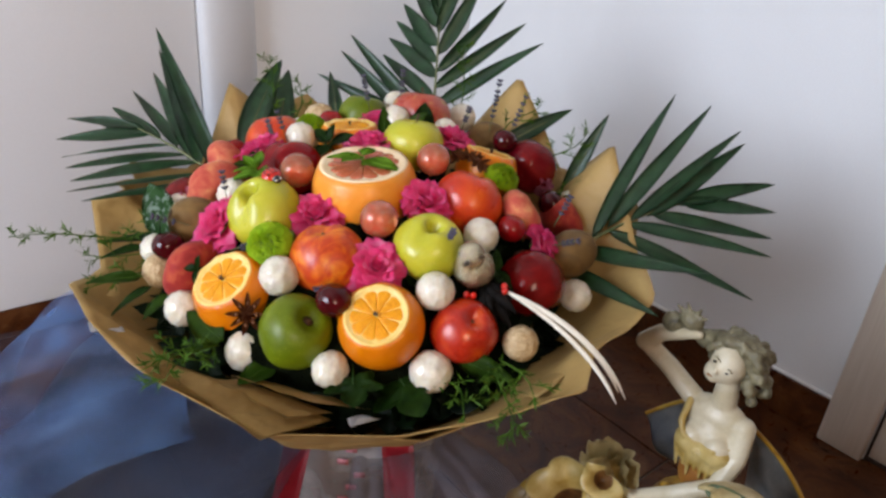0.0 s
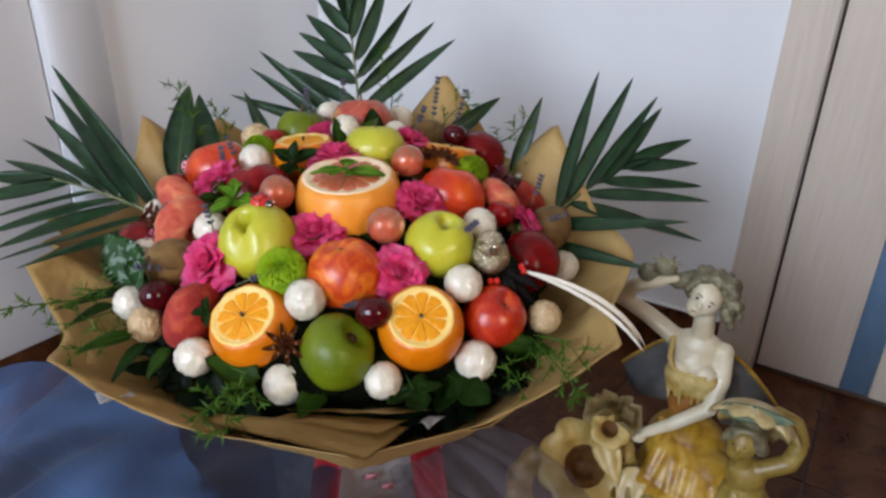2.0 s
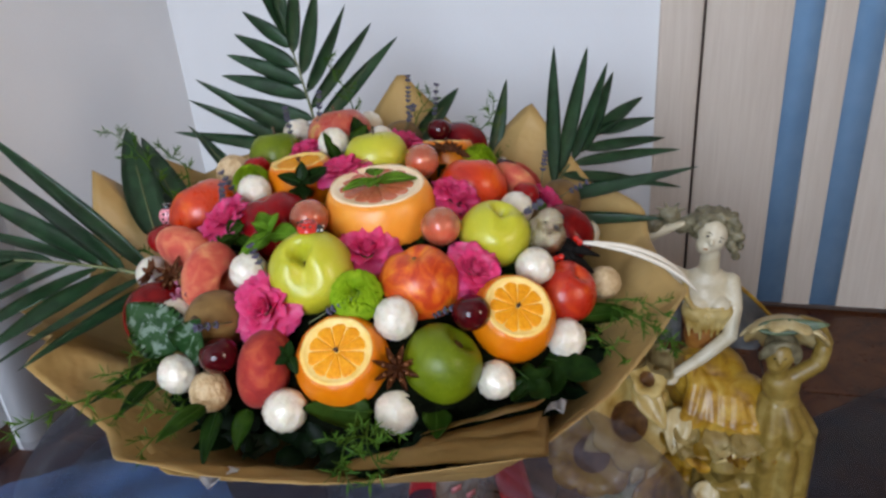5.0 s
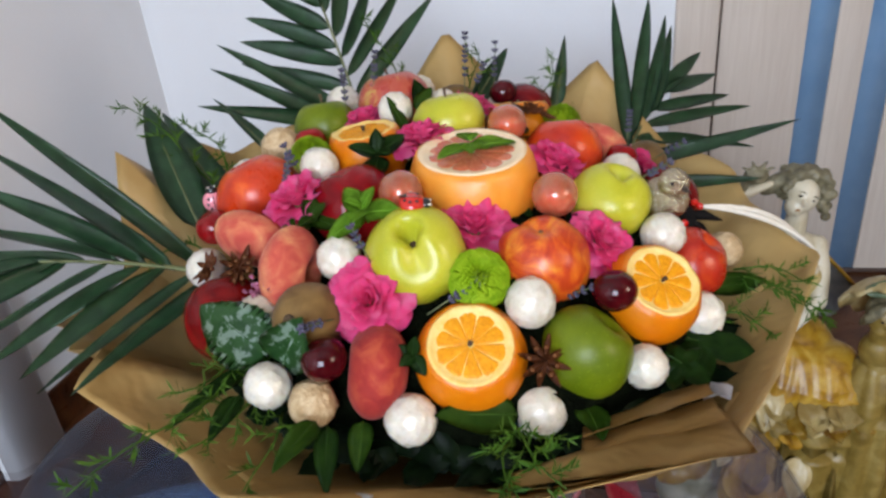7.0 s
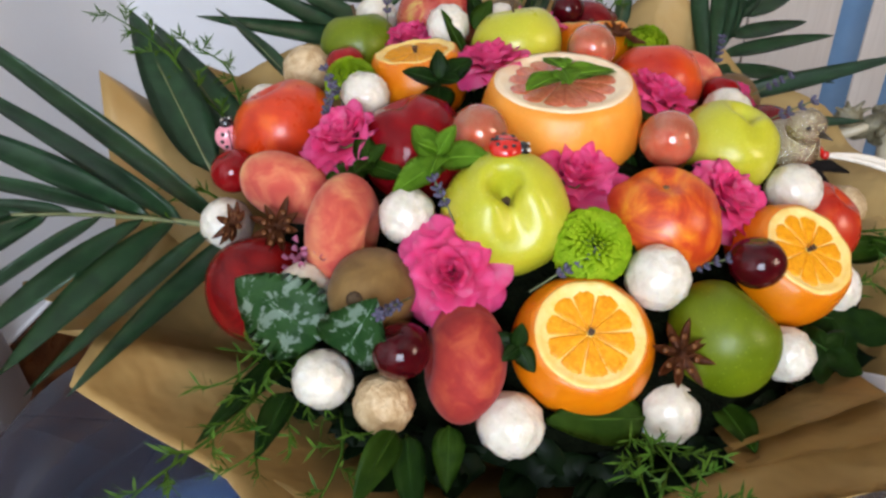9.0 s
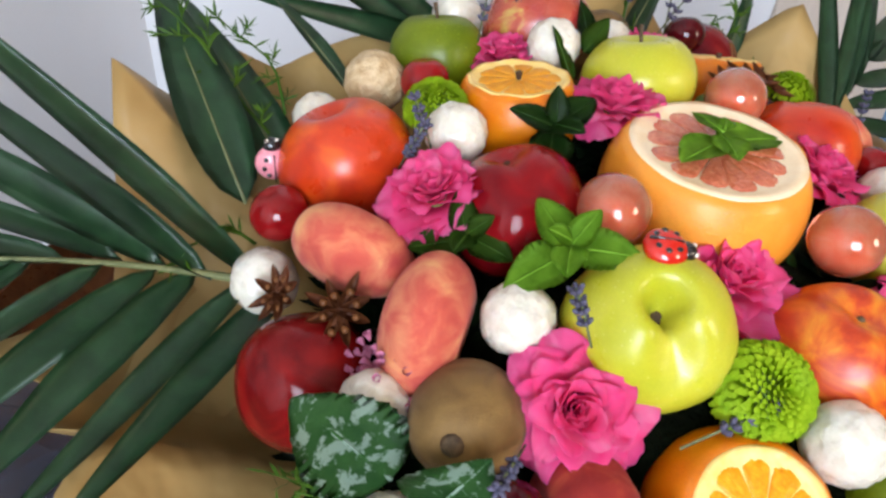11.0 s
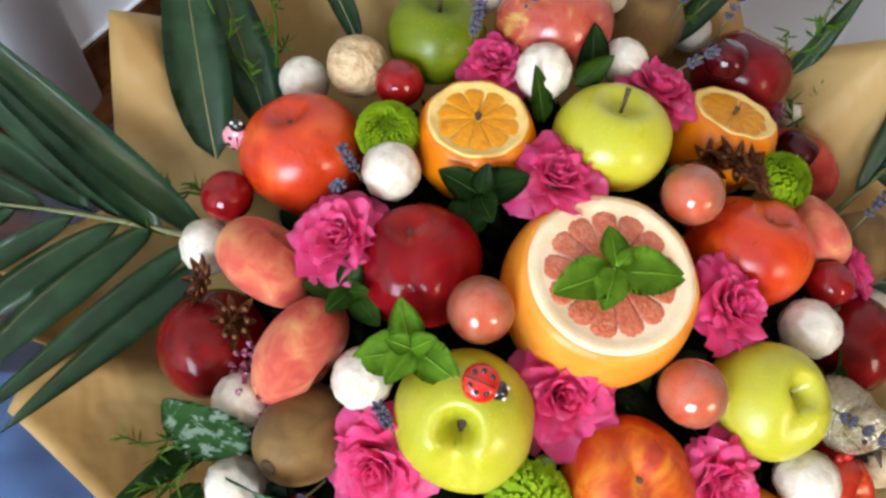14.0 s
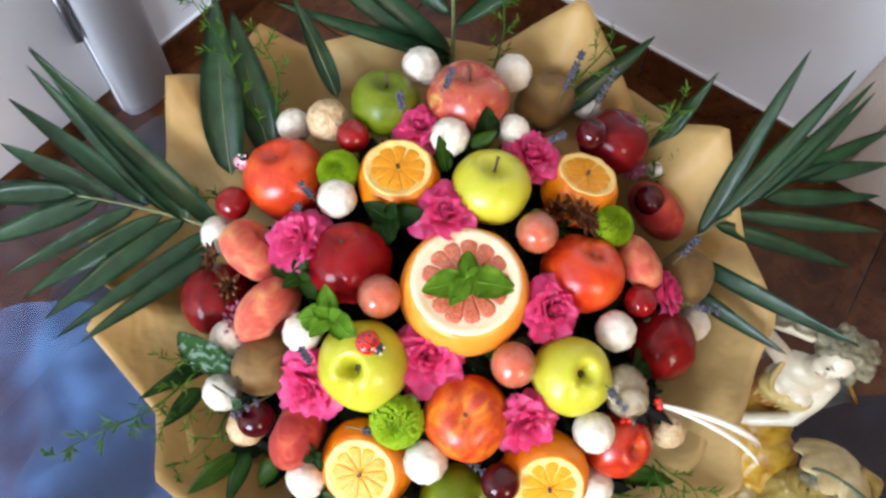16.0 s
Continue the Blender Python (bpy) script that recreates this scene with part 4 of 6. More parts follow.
def rose_petal(reach, wide, th0, th1, cup, ruffle, seed):
    """A broad rounded petal that leaves the heart at th0 degrees from upright and leans over to th1."""
    steps = 12
    way = [(0.0, 0.0)]
    for k in range(steps):
        th = radians(th0 + (th1 - th0) * ((k + 0.5) / steps) ** 1.3)
        way.append((way[-1][0] + reach / steps * math.sin(th), way[-1][1] + reach / steps * math.cos(th)))

    def point(u, v):
        s = 2 * u - 1
        q = v * (1 - 0.20 * s * s * v) * steps
        k = min(int(q), steps - 1)
        x = way[k][0] + (way[k + 1][0] - way[k][0]) * (q - k)
        z = way[k][1] + (way[k + 1][1] - way[k][1]) * (q - k)
        w = wide * (0.22 + 0.78 * math.sin(math.pi / 2 * min(1.0, v / 0.62))) * (1 if v < 0.62 else math.sqrt(1 - 0.50 * ((v - 0.62) / 0.38) ** 2))
        wave = ruffle * v ** 2 * (noise.noise(Vector((1.9 * s, 1.2 * v, seed))) + 0.3 * noise.noise(Vector((4.2 * s, 2.0 * v, seed + 9))))
        notch = -0.03 * reach * v ** 6 * math.exp(-(s / 0.2) ** 2)
        return (x - cup * w * s * s + notch, s * w, z + wave + 0.25 * cup * w * s * s)
    return point


def rose(at, r, axis, spin, label, seed):
    """A full-blown rose: whorls of broad cupped petals, upright at the heart and rolled back outside."""
    t = thing("rose", label, "flower", group="pink roses in the bouquet")
    t.matrix_world = aim(at, axis, spin)
    rng = random.Random(seed)
    r *= 1.24
    whorls = [(4, 0.44, 0.14, -8, 14, 0.9, 0.10, 0.03), (5, 0.48, 0.19, 0, 32, 0.8, 0.15, 0.07), (6, 0.54, 0.24, 8, 50, 0.7, 0.20, 0.11), (6, 0.62, 0.31, 18, 72, 0.55, 0.25, 0.15),
              (7, 0.72, 0.36, 34, 96, 0.40, 0.30, 0.17), (7, 0.82, 0.42, 52, 112, 0.25, 0.34, 0.19), (7, 0.84, 0.46, 74, 122, 0.12, 0.34, 0.18)]
    for n, (count, reach, wide, th0, th1, cup, ruffle, base) in enumerate(whorls):
        for k in range(count):
            q = rng.uniform(0.88, 1.08)
            bm = sheet(rose_petal(r * reach * q, r * wide * q, th0 + rng.uniform(-6, 6), th1 + rng.uniform(-14, 14), cup, r * ruffle * 0.62, rng.uniform(0, 60)), 10, 10, thick=0.0003)
            a = 2 * math.pi * (k + 0.5 * (n % 2)) / count + rng.uniform(-0.22, 0.22)
            p = part("petal", bm, ROSE, t)
            p.matrix_local = Matrix.Translation((0, 0, -0.22 * r - 0.02 * r * n)) @ Matrix.Rotation(a, 4, "Z") @ Matrix.Translation((r * base, 0, 0)) @ Matrix.Rotation(rng.uniform(-0.10, 0.10), 4, "X")
    part("calyx", lathe([(0.0, -r * 0.75), (r * 0.16, -r * 0.7), (r * 0.26, -r * 0.54), (r * 0.20, -r * 0.34), (0.0, -r * 0.28)], 14), BUD, t, "green calyx")
    return t


def rose_bud(at, r, axis):
    t = thing("rose_bud", "small closed green rose bud on a thin stem", "flower", group="rose buds in the bouquet")
    t.matrix_world = aim(at, axis)
    part("bud", lathe([(0.0, -r), (r * 0.7, -r * 0.6), (r, 0.0), (r * 0.75, r * 0.8), (0.0, r * 1.4)], 14), BUD, t)
    part("stem", tube([(0, 0, -r * 0.8), (0, 0.002, -0.03)], 0.0012, 6), LEAF, t)
    return t


def mum(at, r, axis, label, seed):
    """A button chrysanthemum: a dense dome of narrow upturned petals round a dark eye."""
    t = thing("chrysanthemum", label, "flower", group="green chrysanthemums in the bouquet")
    t.matrix_world = aim(at, axis)
    rng = random.Random(seed)
    bm = bmesh.new()
    total = 620
    for k in range(total):
        f = (k + 0.5) / total
        tilt = 1.75 * f ** 0.5
        az = k * 2.39996 + rng.uniform(-0.1, 0.1)
        d = Vector((math.sin(tilt) * math.cos(az), math.sin(tilt) * math.sin(az), math.cos(tilt)))
        side = Vector((-math.sin(az), math.cos(az), 0.0))
        lift = d.cross(side)
        base = d * r * 0.45 + Vector((0, 0, -0.2 * r))
        tip = d * r * (0.90 + 0.08 * f + rng.uniform(-0.035, 0.035)) + Vector((0, 0, -0.2 * r + 0.10 * r * f))
        w = r * 0.055
        mid = base.lerp(tip, 0.6) + lift * w * 0.4
        down = Vector((math.cos(tilt) * math.cos(az), math.cos(tilt) * math.sin(az), -math.sin(tilt)))
        lip = tip + down * r * (0.05 + 0.14 * f) + d * r * 0.02
        vs = [bm.verts.new(p) for p in (base - side * w * 0.5, base + side * w * 0.5, mid + side * w, tip + side * w * 1.1, lip + side * w * 0.5, lip - side * w * 0.5, tip - side * w * 1.1, mid - side * w)]
        bm.faces.new((vs[0], vs[1], vs[2], vs[7]))
        bm.faces.new((vs[7], vs[2], vs[3], vs[6]))
        bm.faces.new((vs[6], vs[3], vs[4], vs[5]))
    tagged(part("petals", bm, MUM, t, "dense lime-green petals"), kind="stuff")
    part("heart", globe(r * 0.55, 0.7, 20, 12, 0.25), BUD, t)
    return t


def star_anise(at, r, axis, spin):
    t = thing("star_anise", "brown dried star anise with glossy seeds", "spice", group="star anise in the bouquet")
    t.matrix_world = aim(at, axis, spin)
    for k in range(8):
        a = 2 * math.pi * k / 8 + random.uniform(-0.1, 0.1)
        q = random.uniform(0.82, 1.08)
        bm = bmesh.new()
        for s in (-1, 1):
            def point(u, v, s=s):
                w = r * 0.135 * math.sin(math.pi * min(1, 0.12 + 0.88 * v)) ** 0.7
                return (r * q * v, s * w * math.sin(0.5 * math.pi * u), -r * 0.22 * math.sin(math.pi * (0.15 + 0.8 * v)) * math.cos(0.5 * math.pi * u) + 0.12 * r * v * v)
            sheet(point, 4, 8, bm)
        bmesh.ops.solidify(bm, geom=list(bm.faces), thickness=0.0006)
        c = part("carpel", bm, ANISE, t)
        c.matrix_local = Matrix.Rotation(a, 4, "Z")
        s = part("seed", globe(r * 0.10, 0.7, 10, 6), SEED, c, "glossy brown seed")
        s.location = (r * 0.5 * q, 0, -r * 0.06)
    return t


def lavender(at, axis, length, spin=0.0):
    """A sprig with whorls of small buds on a thin stem, lying along axis from its foot."""
    t = thing("lavender_sprig", "grey-blue lavender sprig with small buds", "flower", group="lavender in the bouquet")
    t.matrix_world = aim(at, axis, spin)
    part("stem", tube([(0, 0, 0), (0.0006, 0, length * 0.5), (0, 0.0006, length)], 0.0006, 5), LAVENDER_STEM, t)
    z, n = length * 0.40, 0
    while z < length * 1.02:
        bm = bmesh.new()
        for k in range(5):
            a = 2 * math.pi * k / 5 + n
            d = Vector((math.cos(a), math.sin(a), 0.9)).normalized()
            bmesh.ops.create_uvsphere(bm, u_segments=6, v_segments=4, radius=1.0, matrix=aim(d * 0.0024, d) @ Matrix.Diagonal((0.0013, 0.0013, 0.0026, 1)))
        w = part("whorl", bm, LAVENDER, t)
        w.location = (0, 0, z)
        z, n = z + random.uniform(0.0042, 0.0085), n + 1
    return t


def ladybug(at, axis, spin, size, paint, label, stands=False):
    t = thing("toy_ladybug", label, "ornament")
    t.matrix_world = along(at, Vector(at) + Vector((0.05, 0.1, 1.0)), axis) if stands else aim(at, axis, spin)
    part("shell", rough_up(globe(size, 0.62, 24, 14), 0, 1), paint, t)
    h = part("head", globe(size * 0.5, 0.8, 16, 10), BLACK_PAINT, t, "black head")
    h.location = (size * 0.95, 0, 0)
    part("seam", boxed(-size * 0.95, size * 0.6, -0.0003, 0.0003, size * 0.45, size * 0.635), BLACK_PAINT, t)
    for x, y in ((0.35, 0.42), (0.35, -0.42), (-0.15, 0.55), (-0.15, -0.55), (-0.55, 0.32), (-0.55, -0.32)):
        z = 0.62 * size * math.sqrt(max(0.0, 1 - x * x - y * y))
        d = part("spot", globe(size * 0.15, 0.5, 10, 6), BLACK_PAINT, t, "black spot")
        d.location = (x * size, y * size, z)
    for s in (-1, 1):
        part("eye", globe(size * 0.13, 0.7, 10, 6), FEATHER, h, "white painted eye").location = (size * 0.34, s * size * 0.26, size * 0.16)
    for s in (-1, 1) if stands else ():
        part("antenna", tube([(size * 1.2, s * size * 0.2, size * 0.3), (size * 1.6, s * size * 0.45, size * 0.7)], 0.0004, 5), BLACK_PAINT, t)
    return t


def glitter_bird(at):
    t = thing("ornament_bird", "champagne glitter bird with white tail feathers and red beads", "ornament")
    t.location = at
    body = globe(0.019, 1.0, 32, 20, lump=0.05)
    for v in body.verts:
        v.co.y *= 1.25
    part("body", rough_up(body, 0.0009, 900), GLITTER, t).rotation_euler = (radians(-20), 0, radians(-20))
    head = part("head", rough_up(globe(0.0125, 1.0, 24, 16), 0.0007, 900), GLITTER, t)
    head.location = (-0.005, -0.012, 0.019)
    beak = bmesh.new()
    bmesh.ops.create_cone(beak, cap_ends=True, segments=10, radius1=0.0032, radius2=0.0003, depth=0.011)
    b = part("beak", beak, BEAK, t, "small dark beak")
    b.matrix_local = aim((-0.0095, -0.0265, 0.0175), (-0.35, -0.93, -0.1))
    for p in ((-0.0155, -0.017, 0.0225), (0.0035, -0.0205, 0.0225)):
        part("eye", globe(0.0016, 1, 10, 6), BLACK_PAINT, t).location = p
    for p in ((0.028, -0.018, -0.011), (0.0275, -0.0135, -0.0085), (0.0, -0.021, -0.016), (-0.006, -0.020, -0.016)):
        part("bead", globe(0.0032, 1, 12, 8), RED_PAINT, t, "shiny red bead").location = p
    for mid, tip in (((0.108, -0.051, -0.024), (0.138, -0.070, -0.081)), ((0.100, -0.056, -0.031), (0.126, -0.084, -0.076)), ((0.105, -0.0505, -0.026), (0.131, -0.069, -0.075))):
        pts = []
        a, m, e = Vector((0.028, -0.015, -0.012)), Vector(mid), Vector(tip)
        for k in range(11):
            u = k / 10
            pts.append(a * (1 - u) ** 2 + m * 2 * u * (1 - u) + e * u * u)
        part("tail_feather", tube(pts, [0.0012 + 0.0012 * math.sin(math.pi * k / 10) for k in range(10)] + [0.0004], 7), FEATHER, t, "long white tail feather")
    for k in range(34):
        s = random.Random(k)
        d = Vector((0.024 + s.uniform(-0.018, 0.016), -0.016 + s.uniform(-0.018, 0.014), -0.030 + s.uniform(-0.016, 0.014)))
        o = Vector((0.010, -0.004, -0.016))
        part("dark_feather", tube([o, o.lerp(d, 0.6) + Vector((0, 0, 0.003)), d], [0.002, 0.0050, 0.0008], 6), FEATHER_DARK, t, "black downy feather")
    return t


# ---- the fruit, nuts, flowers and ornaments, each at its place ----
cut_citrus("orange", (-0.139, 0.585, 0.457), 0.0395, (-0.36, -0.44, 0.82), 0.3, "orange with its top sliced off and a clove in the pulp", ORANGE_KIND, 0.66)
cut_citrus("orange", (0.001, 0.537, 0.463), 0.0385, (-0.16, -0.58, 0.80), 0.9, "orange with its top sliced off facing outward", ORANGE_KIND, 0.66)
cut_citrus("orange", (-0.062, 0.796, 0.545), 0.0365, (-0.05, 0.05, 1.0), 1.7, "upright orange with its top sliced off", ORANGE_KIND, 0.58)
cut_citrus("orange", (0.095, 0.755, 0.537), 0.0345, (0.20, 0.18, 0.96), 2.4, "tilted orange with its top sliced off", ORANGE_KIND, 0.62)
cut_citrus("grapefruit", (-0.032, 0.688, 0.530), 0.0545, (-0.07, -0.10, 1.0), 0.5, "pink grapefruit cut open at the centre of the bouquet", GRAPE_KIND, 0.55, seeds=False)

apple((-0.126, 0.652, 0.512), 0.0375, (-0.40, -0.32, 0.86), 0.4, APPLE_YELLOW, "yellow-green apple with a deep stem hollow under a toy ladybug", 0.97, False, 0.66, 0.22, 0.20, 0.30)
apple((0.038, 0.601, 0.512), 0.0335, (0.15, -0.24, 0.95), 1.4, APPLE_YELLOW, "yellow-green apple beside the glitter bird", 0.92, False, 0.52, 0.22, 0.22, 0.12)
apple((0.012, 0.765, 0.558), 0.0345, (0.05, 0.20, 0.97), 2.2, APPLE_YELLOW, "upright yellow-green apple behind the grapefruit")
apple((-0.074, 0.536, 0.452), 0.0335, (0.55, -0.35, 0.75), 0.9, APPLE_GREEN, "green apple low at the rim of the bouquet", 0.95, False)
apple((-0.056, 0.874, 0.555), 0.0315, (0.1, 0.2, 1.0), 3.0, APPLE_GREEN, "green apple at the back of the bouquet")
apple((0.016, 0.853, 0.566), 0.0370, (0.05, 0.25, 0.97), 3.6, APPLE_RED, "striped red apple at the back of the bouquet")
apple((0.140, 0.616, 0.474), 0.0330, (-0.4, 0.6, 0.7), 0.2, APPLE_DARK, "dark red apple beside the glitter bird", 1.0, False, 0.06)
apple((-0.238, 0.757, 0.466), 0.0330, (0.2, 0.5, -0.8), 4.2, APPLE_DARK, "dark red apple under the star anise", 1.12, False, 0.05, 0.05)

stone_fruit("nectarine", (-0.156, 0.834, 0.523), 0.0385, (-0.2, 0.3, 0.93), 1.9, NECTARINE, "orange-red nectarine beside the green chrysanthemum")
stone_fruit("nectarine", (-0.120, 0.738, 0.526), 0.0365, (-0.1, 0.35, 0.93), -1.55, NECTARINE_RED, "deep red nectarine with a clear seam", 0.95, 0.22, 0.07, (-0.35, -0.85, 0.0))
stone_fruit("nectarine", (0.074, 0.681, 0.526), 0.0365, (0.2, 0.2, 0.95), 0.8, NECTARINE, "orange-red nectarine beside a pink rose", 0.95, 0.26, 0.05, (0.3, 0.8, 0.0))
stone_fruit("nectarine", (-0.055, 0.592, 0.497), 0.0355, (-0.15, -0.1, 0.98), 2.6, NECTARINE_MOTTLED, "mottled orange nectarine between roses", 0.95, 0.20, 0.05, (0.1, 0.9, 0.0))
stone_fruit("nectarine", (0.074, 0.546, 0.459), 0.0300, (0.3, -0.5, 0.8), 0.3, NECTARINE_SCARLET, "scarlet nectarine below the glitter bird")
stone_fruit("nectarine", (0.150, 0.802, 0.530), 0.0330, (0.5, 0.3, 0.8), 1.1, NECTARINE_SHADED, "dark red nectarine at the back of the bouquet")
stone_fruit("flat_peach", (-0.197, 0.775, 0.514), 0.0320, (0.75, 0.30, 0.58), 0.5, PEACH_FLAT, "fuzzy pink flat peach on its side", 0.62, 0.40, 0.06)
stone_fruit("flat_peach", (-0.194, 0.722, 0.503), 0.0340, (0.52, -0.82, -0.12), 1.4, PEACH_FLAT, "fuzzy pink and yellow flat peach on its side", 0.62, 0.46, 0.06)
stone_fruit("flat_peach", (-0.191, 0.625, 0.457), 0.0340, (-0.78, 0.58, 0.20), 0.2, PEACH_RED, "fuzzy red flat peach standing on edge", 0.66, 0.30, 0.06)
stone_fruit("flat_peach", (0.131, 0.682, 0.518), 0.0280, (0.80, 0.1, 0.6), 0.9, PEACH_FLAT, "fuzzy pink flat peach on its side", 0.62, 0.30, 0.06)
stone_fruit("flat_peach", (0.186, 0.742, 0.486), 0.0330, (0.85, 0.25, 0.45), 0.9, PEACH_RED, "fuzzy red flat peach on its side", 0.66, 0.30, 0.06)
kiwi((-0.205, 0.682, 0.482), 0.0260, (-0.75, -0.45, 0.45), "brown fuzzy kiwi beside a pink rose")
kiwi((0.097, 0.856, 0.537), 0.0260, (0.8, 0.3, 0.4), "brown fuzzy kiwi at the back of the bouquet")
kiwi((0.186, 0.668, 0.484), 0.0240, (0.7, 0.5, 0.3), "brown fuzzy kiwi behind a pink rose")

for n, (x, y, z, d) in enumerate((
        (-0.095, 0.568, 0.489, 3.6), (-0.169, 0.691, 0.513, 3.4), (0.087, 0.627, 0.516, 3.5), (0.046, 0.555, 0.492, 3.5), (0.047, 0.518, 0.432, 3.8),
        (-0.040, 0.510, 0.433, 3.3), (-0.120, 0.540, 0.425, 3.8), (-0.193, 0.589, 0.434, 3.6), (-0.250, 0.677, 0.449, 3.4), (-0.118, 0.789, 0.549, 3.4),
        (-0.226, 0.812, 0.486, 3.5))):
    nut((x, y, z), d / 200, n)
for n, (x, y, z, d) in enumerate((
        (-0.140, 0.888, 0.526, 3.2), (-0.012, 0.815, 0.570, 3.4), (-0.016, 0.899, 0.566, 3.6),
        (0.068, 0.877, 0.562, 3.5), (0.047, 0.814, 0.562, 3.0), (0.141, 0.853, 0.528, 3.0), (0.189, 0.631, 0.455, 3.3), (-0.233, 0.711, 0.484, 3.2), (0.198, 0.775, 0.500, 2.6))):
    nut((x, y, z), d / 200, n + 3)
for n, (x, y, z, d) in enumerate(((-0.235, 0.643, 0.443, 3.4), (-0.110, 0.870, 0.549, 3.8), (0.126, 0.545, 0.450, 3.3))):
    nut((x, y, z), d / 200, n, True)

cherry((-0.041, 0.537, 0.486), 0.0160, (0.1, 0.2, 1.0))
cherry((-0.222, 0.640, 0.474), 0.0158, (-0.2, 0.2, 1.0))
cherry((-0.207, 0.825, 0.514), 0.0155, (-0.3, 0.2, 1.0), True)
cherry((-0.092, 0.845, 0.554), 0.0150, (0.0, 0.2, 1.0), True)
cherry((0.117, 0.797, 0.560), 0.0145, (0.3, 0.3, 1.0))
cherry((0.118, 0.647, 0.517), 0.0145, (0.3, 0.0, 1.0), True)
cherry((0.172, 0.744, 0.508), 0.0155, (0.5, 0.1, 1.0))

for x, y, z, r in ((-0.103, 0.695, 0.543, 0.0180), (0.036, 0.713, 0.560, 0.0178), (-0.011, 0.617, 0.530, 0.0185)):
    jelly_ball((x, y, z), r)

rose((-0.159, 0.762, 0.545), 0.0260, (-0.35, 0.0, 0.93), 0.3, "open pink rose between peach and nectarine", 1)
rose((-0.035, 0.748, 0.566), 0.0255, (0.0, 0.0, 1.0), 1.1, "open pink rose behind the grapefruit", 2)
rose((0.034, 0.650, 0.542), 0.0255, (0.25, -0.35, 0.9), 2.0, "open pink rose beside the grapefruit", 3)
rose((-0.076, 0.641, 0.524), 0.0280, (-0.15, -0.35, 0.92), 2.7, "open pink rose in front of the grapefruit", 4)
rose((-0.178, 0.647, 0.499), 0.0290, (-0.55, -0.50, 0.67), 3.4, "large open pink rose low at the rim", 5)
rose((-0.008, 0.570, 0.505), 0.0255, (0.0, -0.65, 0.75), 4.1, "open pink rose above the cut orange", 6)
rose((-0.034, 0.836, 0.567), 0.0215, (-0.1, 0.0, 1.0), 4.8, "small pink rose at the back of the bouquet", 7)
rose((0.057, 0.787, 0.566), 0.0250, (0.2, 0.1, 0.97), 5.5, "open pink rose beside the back orange", 8)
rose((0.157, 0.653, 0.503), 0.0215, (0.75, -0.2, 0.6), 6.0, "pink rose at the side of the bouquet", 9)
for x, y, z in ((-0.058, 0.628, 0.508), (-0.070, 0.765, 0.542), (0.045, 0.735, 0.545), (-0.095, 0.615, 0.505)):
    rose_bud((x, y, z), 0.0062, (x + 0.03, y - 0.72, 0.5))

mum((-0.112, 0.600, 0.505), 0.0225, (-0.35, -0.55, 0.75), "lime-green button chrysanthemum above the cut orange", 1)
mum((-0.112, 0.813, 0.556), 0.0190, (-0.15, 0.0, 0.98), "lime-green button chrysanthemum beside the nectarine", 2)
mum((0.110, 0.711, 0.547), 0.0190, (0.45, 0.0, 0.9), "lime-green button chrysanthemum beside a flat peach", 3)

star_anise((-0.117, 0.5365, 0.4660), 0.0190, (-0.25, -0.75, 0.6), 0.2)
star_anise((-0.224, 0.748, 0.508), 0.0190, (-0.55, -0.35, 0.75), 0.6)
star_anise((-0.236, 0.783, 0.502), 0.0175, (-0.75, 0.1, 0.65), 1.0)
star_anise((0.072, 0.722, 0.564), 0.0185, (0.1, -0.1, 1.0), 0.1)
star_anise((0.084, 0.714, 0.560), 0.0170, (0.4, -0.3, 0.8), 0.7)
star_anise((0.059, 0.730, 0.559), 0.0165, (-0.3, -0.2, 0.9), 1.3)

glitter_bird((0.080, 0.578, 0.505))
ladybug((-0.121, 0.657, 0.5500), (-0.1, -0.3, 0.95), -2.0, 0.0098, RED_PAINT, "small red toy ladybug on the yellow-green apple")
ladybug((-0.190, 0.858, 0.524), (-0.35, -0.85, 0.25), 1.3, 0.0100, PINK_PAINT, "small pink toy ladybug on a cherry", True)

for at, axis, length in (((-0.150, 0.800, 0.530), (-0.05, -0.55, 0.9), 0.045), ((-0.135, 0.790, 0.545), (-0.3, 0.1, 0.9), 0.03), ((-0.152, 0.612, 0.488), (0.75, -0.45, 0.45), 0.045),
                         ((-0.203, 0.652, 0.492), (-0.6, -0.25, 0.25), 0.035), ((-0.165, 0.655, 0.520), (-0.2, 0.3, 0.9), 0.03), ((-0.010, 0.855, 0.565), (0.05, -0.2, 1.0), 0.055), ((-0.045, 0.850, 0.565), (-0.15, -0.3, 0.95), 0.05),
                         ((0.100, 0.840, 0.545), (0.1, 0.0, 1.0), 0.075), ((0.120, 0.815, 0.550), (0.3, 0.2, 0.9), 0.06), ((0.065, 0.790, 0.570), (0.2, -0.4, 0.9), 0.035), ((0.055, 0.590, 0.525), (0.05, -0.7, 0.55), 0.04),
                         ((0.160, 0.640, 0.505), (0.5, -0.5, 0.4), 0.03), ((0.165, 0.675, 0.510), (0.4, 0.2, 0.9), 0.035), ((-0.070, 0.575, 0.475), (0.5, -0.75, 0.4), 0.04)):
    lavender(at, axis, length)


